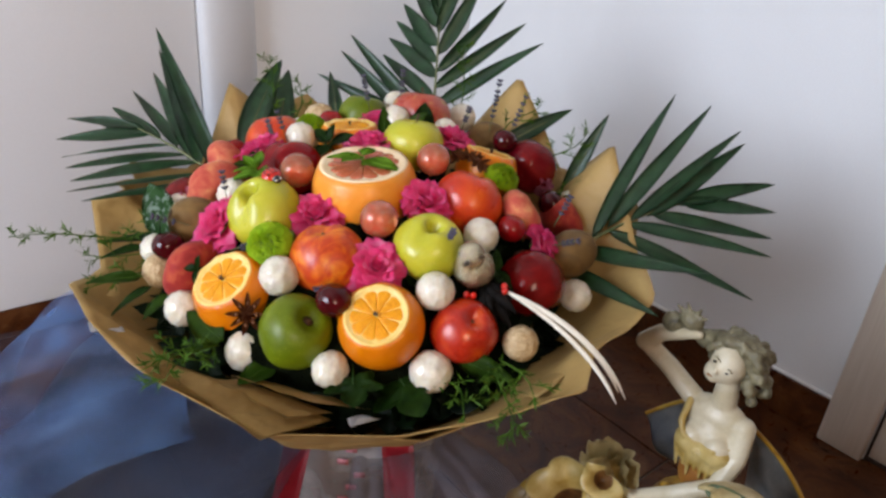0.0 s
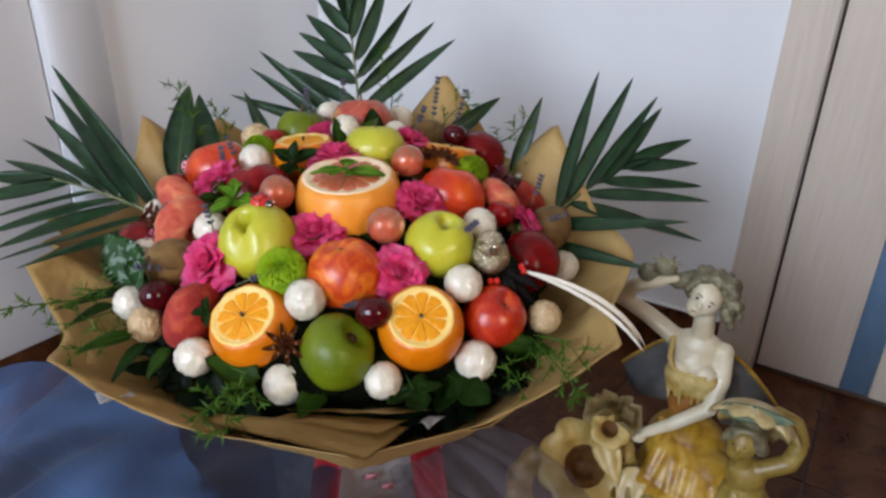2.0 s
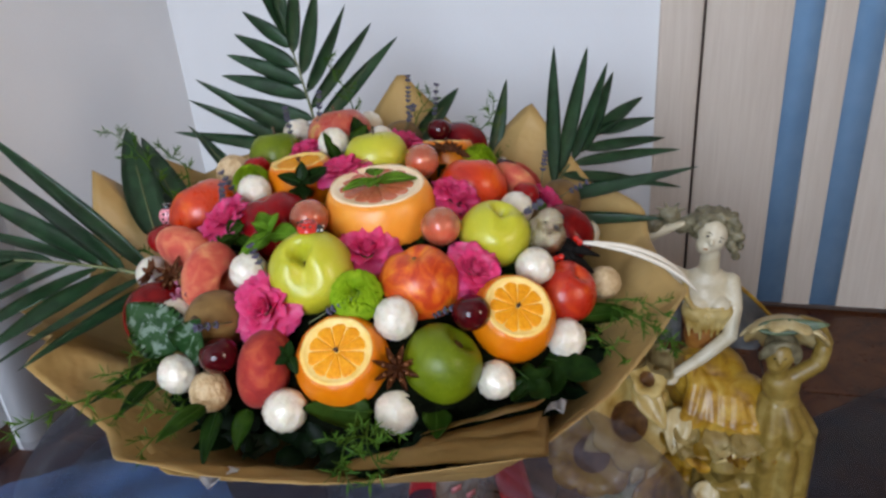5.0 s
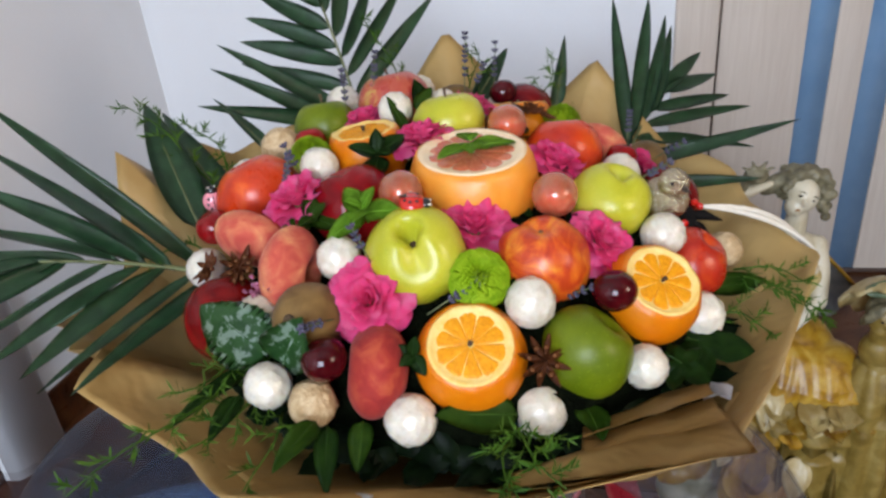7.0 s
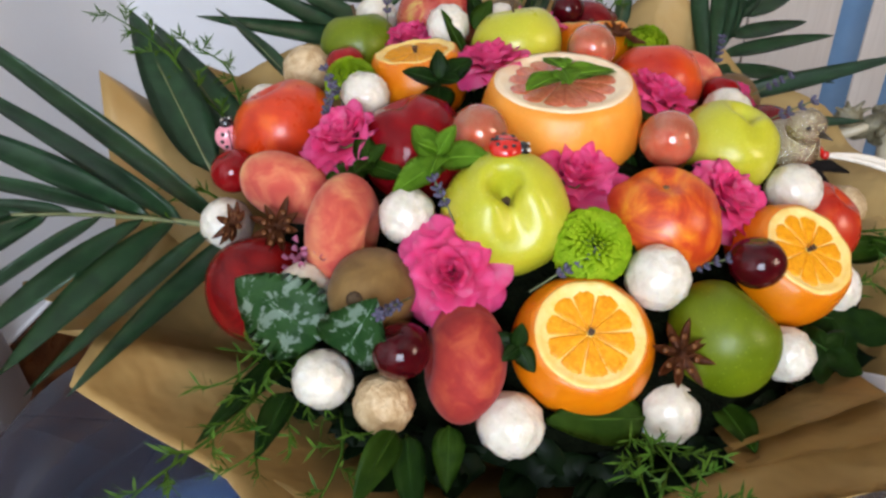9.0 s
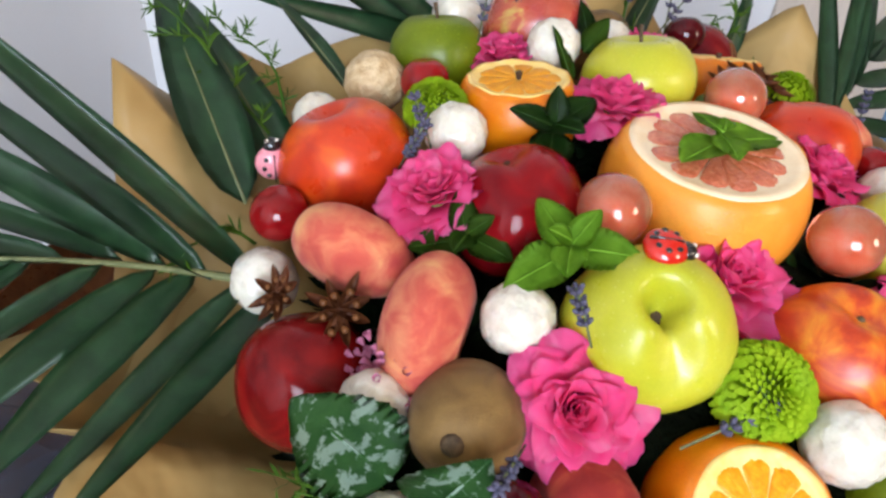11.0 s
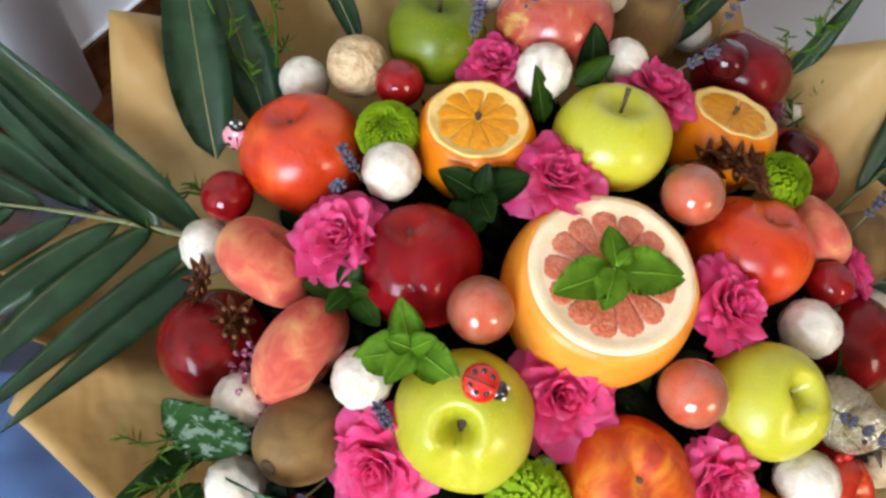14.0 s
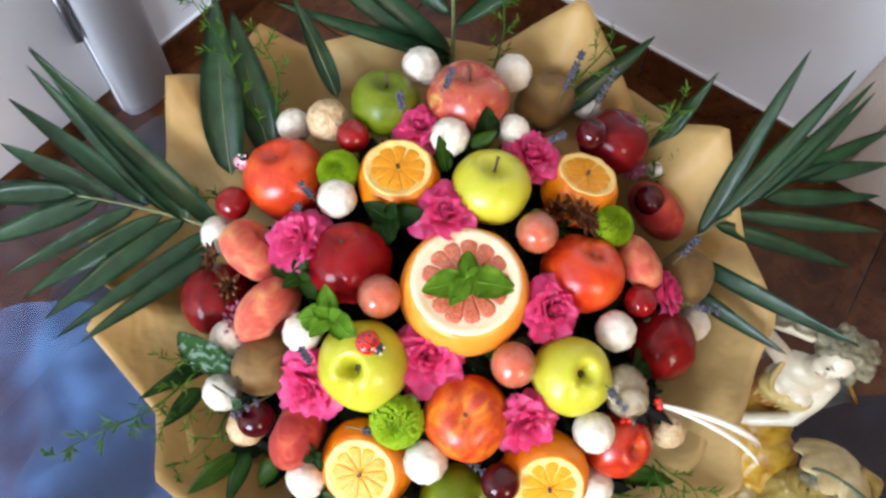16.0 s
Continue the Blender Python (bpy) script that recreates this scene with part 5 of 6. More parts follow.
def statice(at, r, seed):
    t = thing("statice_tuft", "dusty pink dried blossom tuft beside the peach", "flower")
    t.location = at
    rng = random.Random(seed)
    bm = bmesh.new()
    for k in range(110):
        d = Vector((rng.gauss(0, 1), rng.gauss(0, 1), rng.gauss(0, 1))).normalized() * r * rng.uniform(0.3, 1.0)
        bmesh.ops.create_cone(bm, cap_ends=False, segments=5, radius1=0.0004, radius2=0.0022, depth=0.004, matrix=aim(d, d))
    tagged(part("blossoms", bm, STATICE, t), kind="stuff")
    part("stem", tube([(0, 0, 0), (0.01, 0, -0.03)], 0.001, 5), LAVENDER_STEM, t)


statice((-0.221, 0.718, 0.490), 0.020, 1)
statice((0.165, 0.780, 0.515), 0.013, 2)


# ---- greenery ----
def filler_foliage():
    """Small leaves that fill the gaps between the fruit, coloured near black for the shade there."""
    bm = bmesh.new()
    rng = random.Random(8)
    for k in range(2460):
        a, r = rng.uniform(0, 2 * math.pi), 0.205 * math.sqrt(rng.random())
        low = k >= 2400              # fringe added for the black shade between the front fruit and the paper's rim
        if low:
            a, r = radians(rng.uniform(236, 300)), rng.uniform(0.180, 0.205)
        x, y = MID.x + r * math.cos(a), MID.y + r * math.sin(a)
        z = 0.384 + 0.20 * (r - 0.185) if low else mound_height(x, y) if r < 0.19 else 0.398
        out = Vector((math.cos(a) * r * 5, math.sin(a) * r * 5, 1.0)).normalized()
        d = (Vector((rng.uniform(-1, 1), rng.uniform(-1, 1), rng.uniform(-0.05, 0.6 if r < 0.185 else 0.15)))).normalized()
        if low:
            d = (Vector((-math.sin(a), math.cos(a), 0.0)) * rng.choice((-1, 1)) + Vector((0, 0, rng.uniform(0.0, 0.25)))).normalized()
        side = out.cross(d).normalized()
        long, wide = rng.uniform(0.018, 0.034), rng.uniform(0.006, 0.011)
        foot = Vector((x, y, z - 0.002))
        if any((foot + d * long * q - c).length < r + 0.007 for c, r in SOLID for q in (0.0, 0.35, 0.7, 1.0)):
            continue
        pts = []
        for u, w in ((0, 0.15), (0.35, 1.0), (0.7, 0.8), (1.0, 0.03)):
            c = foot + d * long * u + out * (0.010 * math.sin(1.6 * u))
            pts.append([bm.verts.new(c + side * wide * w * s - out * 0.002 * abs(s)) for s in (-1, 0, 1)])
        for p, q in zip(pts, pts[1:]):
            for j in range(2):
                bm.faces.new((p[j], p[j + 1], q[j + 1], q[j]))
    return single("filler_foliage", bm, LEAF_SHADED, "small green leaves between the fruit, near-black for gap shade", "foliage", kind="stuff")


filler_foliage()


def blade_mesh(name, length, wide, bend, twist, material, fold=0.25, tip=1.0, serrate=0.0, seed=0.0):
    """A leaf along +x with its face up: pointed, folded on the midrib, bent down by bend."""
    nu = 14 if not serrate else 28

    def point(u, v):
        s = 2 * v - 1
        w = wide * 0.5 * (math.sin(math.pi * u ** 0.75) ** 0.75 * (1 - 0.25 * u * tip) + 0.02)
        if serrate:
            w *= 1 + serrate * (0.5 - (u * 11) % 1.0)
        x = length * u
        z = -bend * length * u * u + fold * abs(s) * w + 0.06 * wide * noise.noise(Vector((3 * u, 2 * s, seed)))
        y = s * w + 0.04 * length * math.sin(2 * u + seed) * 0.5
        a = twist * u
        return (x, y * math.cos(a) - 0, z + s * w * math.sin(a))
    return sheet(point, nu, 4, thick=0.0004)


def frond(label, spine, blades, face, wide, bend=0.06):
    """A palm frond: a tapered midrib through three points and leaflets (share of the midrib, tip)."""
    t = thing("palm_frond", label, "palm leaf", group="palm fronds round the bouquet")
    a, b, c = (Vector(p) for p in spine)

    def on(u):
        return a * (1 - u) ** 2 + b * 2 * u * (1 - u) + c * u * u
    part("midrib", tube([on(k / 12) for k in range(13)], [0.0026 - 0.0017 * k / 12 for k in range(13)], 8), PALM_STEM, t, "pale green midrib")
    for n, (u, tip) in enumerate(blades):
        foot, tip = on(u), Vector(tip)
        long = (tip - foot).length
        p = part("leaflet", blade_mesh("leaflet", long, wide * random.uniform(0.88, 1.1), bend * random.uniform(0.4, 1.3), random.uniform(-0.5, 0.5), PALM, 0.3, 1.0, 0, n * 1.7), PALM, t)
        lean = Vector(face) + Vector((random.uniform(-0.25, 0.25), random.uniform(-0.25, 0.25), random.uniform(-0.15, 0.15)))
        p.matrix_local = along(foot, tip + Vector((0, 0, bend * 0.5 * long)), lean)
    return t


frond("dark green palm frond standing behind the fruit", ((0.030, 0.935, 0.500), (0.032, 0.960, 0.590), (0.030, 1.000, 0.675)),
      [(0.30, (0.171, 0.953, 0.645)), (0.42, (0.147, 0.981, 0.668)), (0.55, (0.118, 0.995, 0.695)), (0.68, (0.090, 1.010, 0.720)), (0.82, (0.068, 1.020, 0.745)), (1.0, (0.035, 1.030, 0.770)),
       (0.92, (0.008, 1.030, 0.750)), (0.86, (-0.008, 1.035, 0.700)), (0.74, (-0.022, 1.045, 0.672)), (0.62, (-0.035, 1.055, 0.645)), (0.50, (-0.044, 1.060, 0.622)), (0.36, (-0.050, 1.055, 0.600)),
       (0.18, (-0.094, 1.007, 0.630)), (0.06, (-0.109, 1.005, 0.606)), (0.10, (-0.135, 0.987, 0.579))],
      (0.0, -1.0, 0.25), 0.022, 0.03)
frond("dark green palm frond reaching out over the paper's side", ((0.165, 0.690, 0.450), (0.235, 0.715, 0.505), (0.310, 0.728, 0.525)),
      [(0.35, (0.302, 0.790, 0.632)), (0.48, (0.333, 0.768, 0.627)), (0.62, (0.371, 0.770, 0.603)), (0.74, (0.381, 0.760, 0.588)), (0.95, (0.416, 0.740, 0.552)), (1.0, (0.413, 0.719, 0.527)),
       (0.78, (0.404, 0.693, 0.508)), (0.60, (0.388, 0.655, 0.500)), (0.45, (0.375, 0.643, 0.455)), (0.22, (0.282, 0.559, 0.527)), (0.10, (0.253, 0.575, 0.470))],
      (-0.35, -0.6, 0.7), 0.020, 0.05)
frond("dark green palm frond spread low over the paper's edge", ((-0.215, 0.815, 0.475), (-0.275, 0.842, 0.505), (-0.335, 0.858, 0.522)),
      [(0.08, (-0.320, 0.920, 0.638)), (0.25, (-0.338, 0.952, 0.607)), (0.42, (-0.358, 0.968, 0.567)), (0.58, (-0.379, 0.961, 0.546)), (0.74, (-0.394, 0.925, 0.528)), (0.90, (-0.405, 0.890, 0.515)), (1.0, (-0.432, 0.875, 0.522)),
       (0.84, (-0.428, 0.838, 0.508)), (0.64, (-0.408, 0.808, 0.497)), (0.46, (-0.393, 0.784, 0.490)), (0.30, (-0.381, 0.767, 0.484)), (0.12, (-0.377, 0.752, 0.477)), (0.02, (-0.358, 0.742, 0.470))],
      (0.0, -0.25, 1.0), 0.0225, 0.05)


def leaf(name, at, tip, face, wide, material, label, bend=0.12, fold=0.25, serrate=0.0, stalk=False, group="leaves in the bouquet"):
    long = (Vector(tip) - Vector(at)).length
    t = thing(name, label, "leaf", group=group)
    t.matrix_world = along(at, tip, face)
    part("blade", blade_mesh("blade", long, wide, bend, 0.2, material, fold, 1.0, serrate, long * 50), material, t)
    part("midrib", tube([(long * k / 8 * 0.97, 0.02 * long * math.sin(2 * k / 8 + long * 50), -bend * long * (k / 8) ** 2 + 0.0002) for k in range(9)], [0.0011 - 0.0001 * k for k in range(9)], 5), PALM_STEM if material is PALM else material, t)
    return t


BROAD = "broad dark strap leaf standing behind the fruit"
for at, tip, face, wide in (((-0.203, 0.864, 0.500), (-0.190, 0.985, 0.606), (-0.2, -0.8, 0.6), 0.041), ((-0.165, 0.880, 0.492), (-0.170, 0.975, 0.592), (0.1, -0.8, 0.5), 0.039),
                            ((-0.095, 0.915, 0.520), (-0.112, 0.985, 0.590), (0.3, -0.8, 0.4), 0.022),
                            ((0.105, 0.845, 0.530), (0.203, 0.862, 0.590), (0.1, -0.7, 0.7), 0.024), ((0.192, 0.798, 0.500), (0.231, 0.801, 0.599), (-0.2, -0.6, 0.5), 0.020)):
    leaf("strap_leaf", at, tip, face, wide, PALM, BROAD)
for at, tip, face in (((-0.215, 0.655, 0.444), (-0.265, 0.585, 0.424), (-0.4, -0.4, 0.8)), ((-0.240, 0.712, 0.444), (-0.320, 0.687, 0.455), (-0.3, -0.3, 0.9)), ((-0.235, 0.700, 0.446), (-0.300, 0.655, 0.446), (-0.3, -0.4, 0.9))):
    room_for = clear_of(at, tip)
    if room_for:
        leaf("dark_leaf", *room_for, face, 0.019, LEAF, "dark green pointed leaf under the rim fruit")

leaf("silver_leaf", (-0.241, 0.688, 0.466), (-0.270, 0.716, 0.507), (-0.62, -0.55, 0.55), 0.052, LEAF_SILVER, "toothed green leaf with silver markings", 0.05, 0.1, 0.10)
leaf("silver_leaf", (-0.240, 0.664, 0.468), (-0.232, 0.648, 0.507), (-0.80, -0.45, 0.35), 0.042, LEAF_SILVER, "toothed green leaf with silver markings", 0.12, 0.35, 0.10)
leaf("green_leaf", (-0.246, 0.622, 0.446), (-0.286, 0.596, 0.456), (-0.3, -0.5, 0.8), 0.019, LEAF_MID, "green leaf lying on the paper", 0.2, 0.2, 0.0)
leaf("green_leaf", (-0.216, 0.614, 0.432), (-0.238, 0.592, 0.420), (-0.5, -0.6, 0.5), 0.019, LEAF_MID, "drooping green leaf over the paper", 0.25, 0.3, 0.0)


leaf("green_leaf", (-0.140, 0.541, 0.434), (-0.186, 0.570, 0.443), (-0.4, -0.6, 0.7), 0.030, LEAF_MID, "broad green leaf under the cut orange", 0.1, 0.2)
leaf("green_leaf", (-0.094, 0.522, 0.424), (-0.113, 0.490, 0.428), (-0.2, -0.7, 0.7), 0.026, LEAF_MID, "green leaf under the white walnut", 0.1, 0.2)


def mint_sprig(at, axis, spin, size, label, count=5, lift=0.22, material=LEAF_MINT, fan=None):
    """A tip of a leafy stem; fan may name each leaf's angle and length."""
    t = thing("mint_sprig" if material is LEAF_MINT else "leaf_sprig", label, "leaf", group="leafy sprigs in the bouquet")
    t.matrix_world = Matrix.Translation(at) if fan else aim(at, axis, spin)
    part("stem", tube([(0, 0, -size * 0.25), (0, 0, size * 0.12)], 0.0013, 6), material, t)
    fan = fan or [(2.4 * k + 0.2, 1.0 - 0.11 * k) for k in range(count)]
    for k, (a, share) in enumerate(fan):
        q = size * share
        p = part("leaf", blade_mesh("leaf", q, q * 0.72, 0.10, 0.1, material, 0.18, 0.45, 0.07, k), material, t)
        p.matrix_local = Matrix.Rotation(a, 4, "Z") @ Matrix.Translation((0, 0, size * 0.05 * k)) @ Matrix.Rotation(-0.04 - lift * k, 4, "Y")
        part("vein", tube([(q * f, 0.02 * q * math.sin(2 * f + k), -0.10 * q * f * f + 0.0005) for f in (0.0, 0.3, 0.6, 0.9)], [0.0007, 0.0006, 0.0005, 0.0003], 5), material, p)
    return t


mint_sprig((-0.035, 0.684, 0.5625), (-0.05, -0.05, 1.0), 0.0, 0.040, "fresh green mint sprig on the cut grapefruit", 4, 0.03, fan=[(-0.40, 1.02), (3.15, 0.92), (3.95, 0.66), (1.25, 0.60), (0.5, 0.34)])
mint_sprig((-0.143, 0.688, 0.540), (-0.4, -0.2, 0.9), 2.2, 0.034, "fresh green mint sprig between apple and nectarine", 6, 0.16)
leaf("dark_leaf", (0.021, 0.808, 0.560), (0.021, 0.823, 0.592), (0.0, -0.7, 0.7), 0.028, LEAF, "dark rose leaf between white walnuts", 0.05, 0.1)
leaf("green_leaf", (0.005, 0.803, 0.566), (0.024, 0.801, 0.586), (0.0, -0.6, 0.8), 0.018, LEAF_MID, "small green leaf between white walnuts", 0.1, 0.2)
mint_sprig((-0.078, 0.756, 0.553), (-0.3, -0.3, 0.9), 2.8, 0.034, "dark green rose leaves behind the grapefruit", 5, 0.2, LEAF)
mint_sprig((0.010, 0.690, 0.535), (0.6, 0.1, 0.8), 0.6, 0.024, "dark green rose leaves beside the grapefruit", 4, 0.2, LEAF)
mint_sprig((-0.160, 0.735, 0.528), (-0.3, -0.4, 0.9), 1.5, 0.028, "green leaves under a pink rose", 5, 0.2, LEAF_MID)
mint_sprig((0.100, 0.600, 0.490), (0.4, -0.5, 0.7), 0.9, 0.028, "dark green leaves beside the glitter bird", 4, 0.2, LEAF)
mint_sprig((-0.094, 0.588, 0.492), (-0.1, -0.7, 0.6), 0.1, 0.016, "dark green leaves under the chrysanthemum", 4, 0.2, LEAF)
mint_sprig((-0.178, 0.598, 0.474), (-0.6, -0.6, 0.5), 1.1, 0.018, "dark green leaves between peach and orange", 4, 0.2, LEAF)
mint_sprig((0.030, 0.585, 0.480), (0.1, -0.8, 0.6), 2.1, 0.024, "dark green leaves below the apple", 4, 0.2, LEAF)
mint_sprig((-0.030, 0.632, 0.505), (0.0, -0.5, 0.8), 0.7, 0.022, "dark green leaves beside a jelly ball", 4, 0.2, LEAF)
mint_sprig((0.060, 0.720, 0.540), (0.4, 0.2, 0.9), 1.9, 0.020, "dark green leaves beside star anise", 4, 0.2, LEAF)
leaf("green_leaf", (-0.020, 0.790, 0.556), (-0.026, 0.806, 0.588), (0.1, -0.75, 0.6), 0.018, LEAF_MID, "small green leaf leaning on a white walnut", 0.05, 0.1)


def ivy_leaf(at, tip, face, wide, label):
    room_for = clear_of(at, tip)
    if not room_for:
        return None
    at, tip = room_for
    t = thing("ivy_leaf", label, "leaf", group="ivy leaves in the bouquet")
    t.matrix_world = along(at, tip, face)
    long = (Vector(tip) - Vector(at)).length

    def point(u, v):
        a = math.pi * (2 * u - 1) * 0.93
        lobe = 0.58 + 0.42 * (1 - 2 / math.pi * math.acos(min(1.0, abs(math.cos(2.5 * a)))))
        r = long * 0.62 * lobe * v * (1.15 if abs(a) < 0.6 else 0.9)
        return (long * 0.38 + r * math.cos(a), r * math.sin(a) * wide / long, 0.004 * math.sin(6 * v + 5 * u) * v - 0.10 * long * v * v)
    part("blade", sheet(point, 44, 6, thick=0.0004), LEAF, t)
    part("stalk", tube([(-0.02, 0, -0.006), (0.0, 0, 0.0), (long * 0.4, 0, 0.0006)], 0.0009, 5), LEAF, t)
    return t


ivy_leaf((0.030, 0.532, 0.424), (0.050, 0.478, 0.424), (0.1, -0.75, 0.6), 0.065, "dark green lobed ivy leaf under the rim fruit")
ivy_leaf((-0.030, 0.515, 0.439), (-0.020, 0.475, 0.424), (0.0, -0.8, 0.5), 0.050, "dark green curled ivy leaf under the rim fruit")
leaf("green_leaf", (0.070, 0.528, 0.440), (0.118, 0.500, 0.444), (0.3, -0.6, 0.7), 0.024, LEAF_MID, "curled yellow-green leaf below the nectarine", 0.10, 0.3)


def fern_sprig(at, tip, face, spread, label, seed):
    """An asparagus fern: a thin stem, short side twigs, and tufts of needles on them."""
    t = thing("fern_sprig", label, "fern", group="asparagus fern in the bouquet")
    t.matrix_world = along(at, tip, face)
    long = (Vector(tip) - Vector(at)).length
    rng = random.Random(seed)
    stem = tube([(long * k / 6, 0.004 * math.sin(k + seed), 0.006 * math.sin(k * 0.7)) for k in range(7)], [0.0011 - 0.0001 * k for k in range(7)], 5)
    bm = bmesh.new()

    def needle(foot, d, q):
        side = d.cross(Vector((rng.uniform(-1, 1), rng.uniform(-1, 1), rng.uniform(-1, 1)))).normalized() * 0.0008
        a, b, c = foot, foot + d * q * 0.5, foot + d * q
        vs = [bm.verts.new(p) for p in (a - side * 0.5, a + side * 0.5, b + side, c, b - side)]
        bm.faces.new((vs[0], vs[1], vs[2], vs[4]))
        bm.faces.new((vs[4], vs[2], vs[3]))

    count = max(5, int(long / (0.0080 if spread > 0.0215 else 0.0120)))
    for k in range(count):
        u = (k + 0.5) / count
        root = Vector((long * u, 0.004 * math.sin(6 * u + seed), 0.006 * math.sin(4.2 * u)))
        s = 1 if k % 2 else -1
        reach = spread * (0.45 + 0.75 * math.sin(math.pi * (0.15 + 0.8 * u))) * rng.uniform(0.6, 1.1)
        d = Vector((0.75, s * rng.uniform(0.6, 1.0), rng.uniform(-0.4, 0.5))).normalized()
        tube([root, root + d * reach], 0.0004, 4, bm)
        for j in range(6):
            foot = root + d * reach * (j + 1) / 6
            for _ in range(3 if spread > 0.0215 else 2):
                e = (d * 0.8 + Vector((rng.uniform(-1, 1), rng.uniform(-1, 1), rng.uniform(-0.8, 1)))).normalized()
                needle(foot, e, rng.uniform(0.006, 0.013))
    part("stem", stem, FERN, t)
    tagged(part("needles", bm, FERN, t, "fine light green needles"), kind="stuff")
    return t


FERNS = "light green feathery asparagus fern sprig"
for n, (at, tip, face, spread) in enumerate((
        ((-0.165, 0.900, 0.520), (-0.205, 0.990, 0.600), (-0.3, -0.8, 0.5), 0.015), ((-0.150, 0.905, 0.525), (-0.150, 0.975, 0.570), (0.2, -0.8, 0.5), 0.014), ((-0.215, 0.840, 0.490), (-0.262, 0.850, 0.505), (-0.3, -0.3, 0.9), 0.018),
        ((-0.240, 0.690, 0.430), (-0.320, 0.660, 0.448), (-0.3, -0.4, 0.9), 0.018), ((-0.245, 0.665, 0.428), (-0.300, 0.615, 0.434), (-0.3, -0.4, 0.9), 0.014), ((-0.280, 0.690, 0.452), (-0.385, 0.646, 0.470), (-0.3, -0.4, 0.9), 0.012),
        ((-0.148, 0.550, 0.424), (-0.170, 0.476, 0.440), (-0.1, -0.6, 0.8), 0.024), ((-0.155, 0.540, 0.420), (-0.196, 0.496, 0.436), (-0.2, -0.6, 0.8), 0.018),
        ((0.102, 0.520, 0.444), (0.113, 0.449, 0.432), (0.2, -0.6, 0.8), 0.022), ((0.108, 0.525, 0.446), (0.134, 0.474, 0.444), (0.3, -0.6, 0.7), 0.018), ((0.060, 0.520, 0.424), (0.080, 0.474, 0.424), (0.1, -0.6, 0.8), 0.014),
        ((0.110, 0.850, 0.545), (0.165, 0.880, 0.590), (0.1, -0.8, 0.5), 0.020), ((0.160, 0.790, 0.530), (0.215, 0.810, 0.575), (0.2, -0.7, 0.6), 0.020), ((0.175, 0.760, 0.500), (0.235, 0.790, 0.520), (0.3, -0.3, 0.9), 0.022),
        ((0.060, 0.900, 0.545), (0.070, 0.960, 0.640), (0.2, -0.8, 0.4), 0.016), ((-0.230, 0.720, 0.440), (-0.300, 0.720, 0.452), (-0.3, -0.3, 0.9), 0.016), ((-0.235, 0.705, 0.440), (-0.275, 0.700, 0.470), (-0.5, -0.4, 0.8), 0.018))):
    fern_sprig(at, tip, face, spread, FERNS, n + 1)


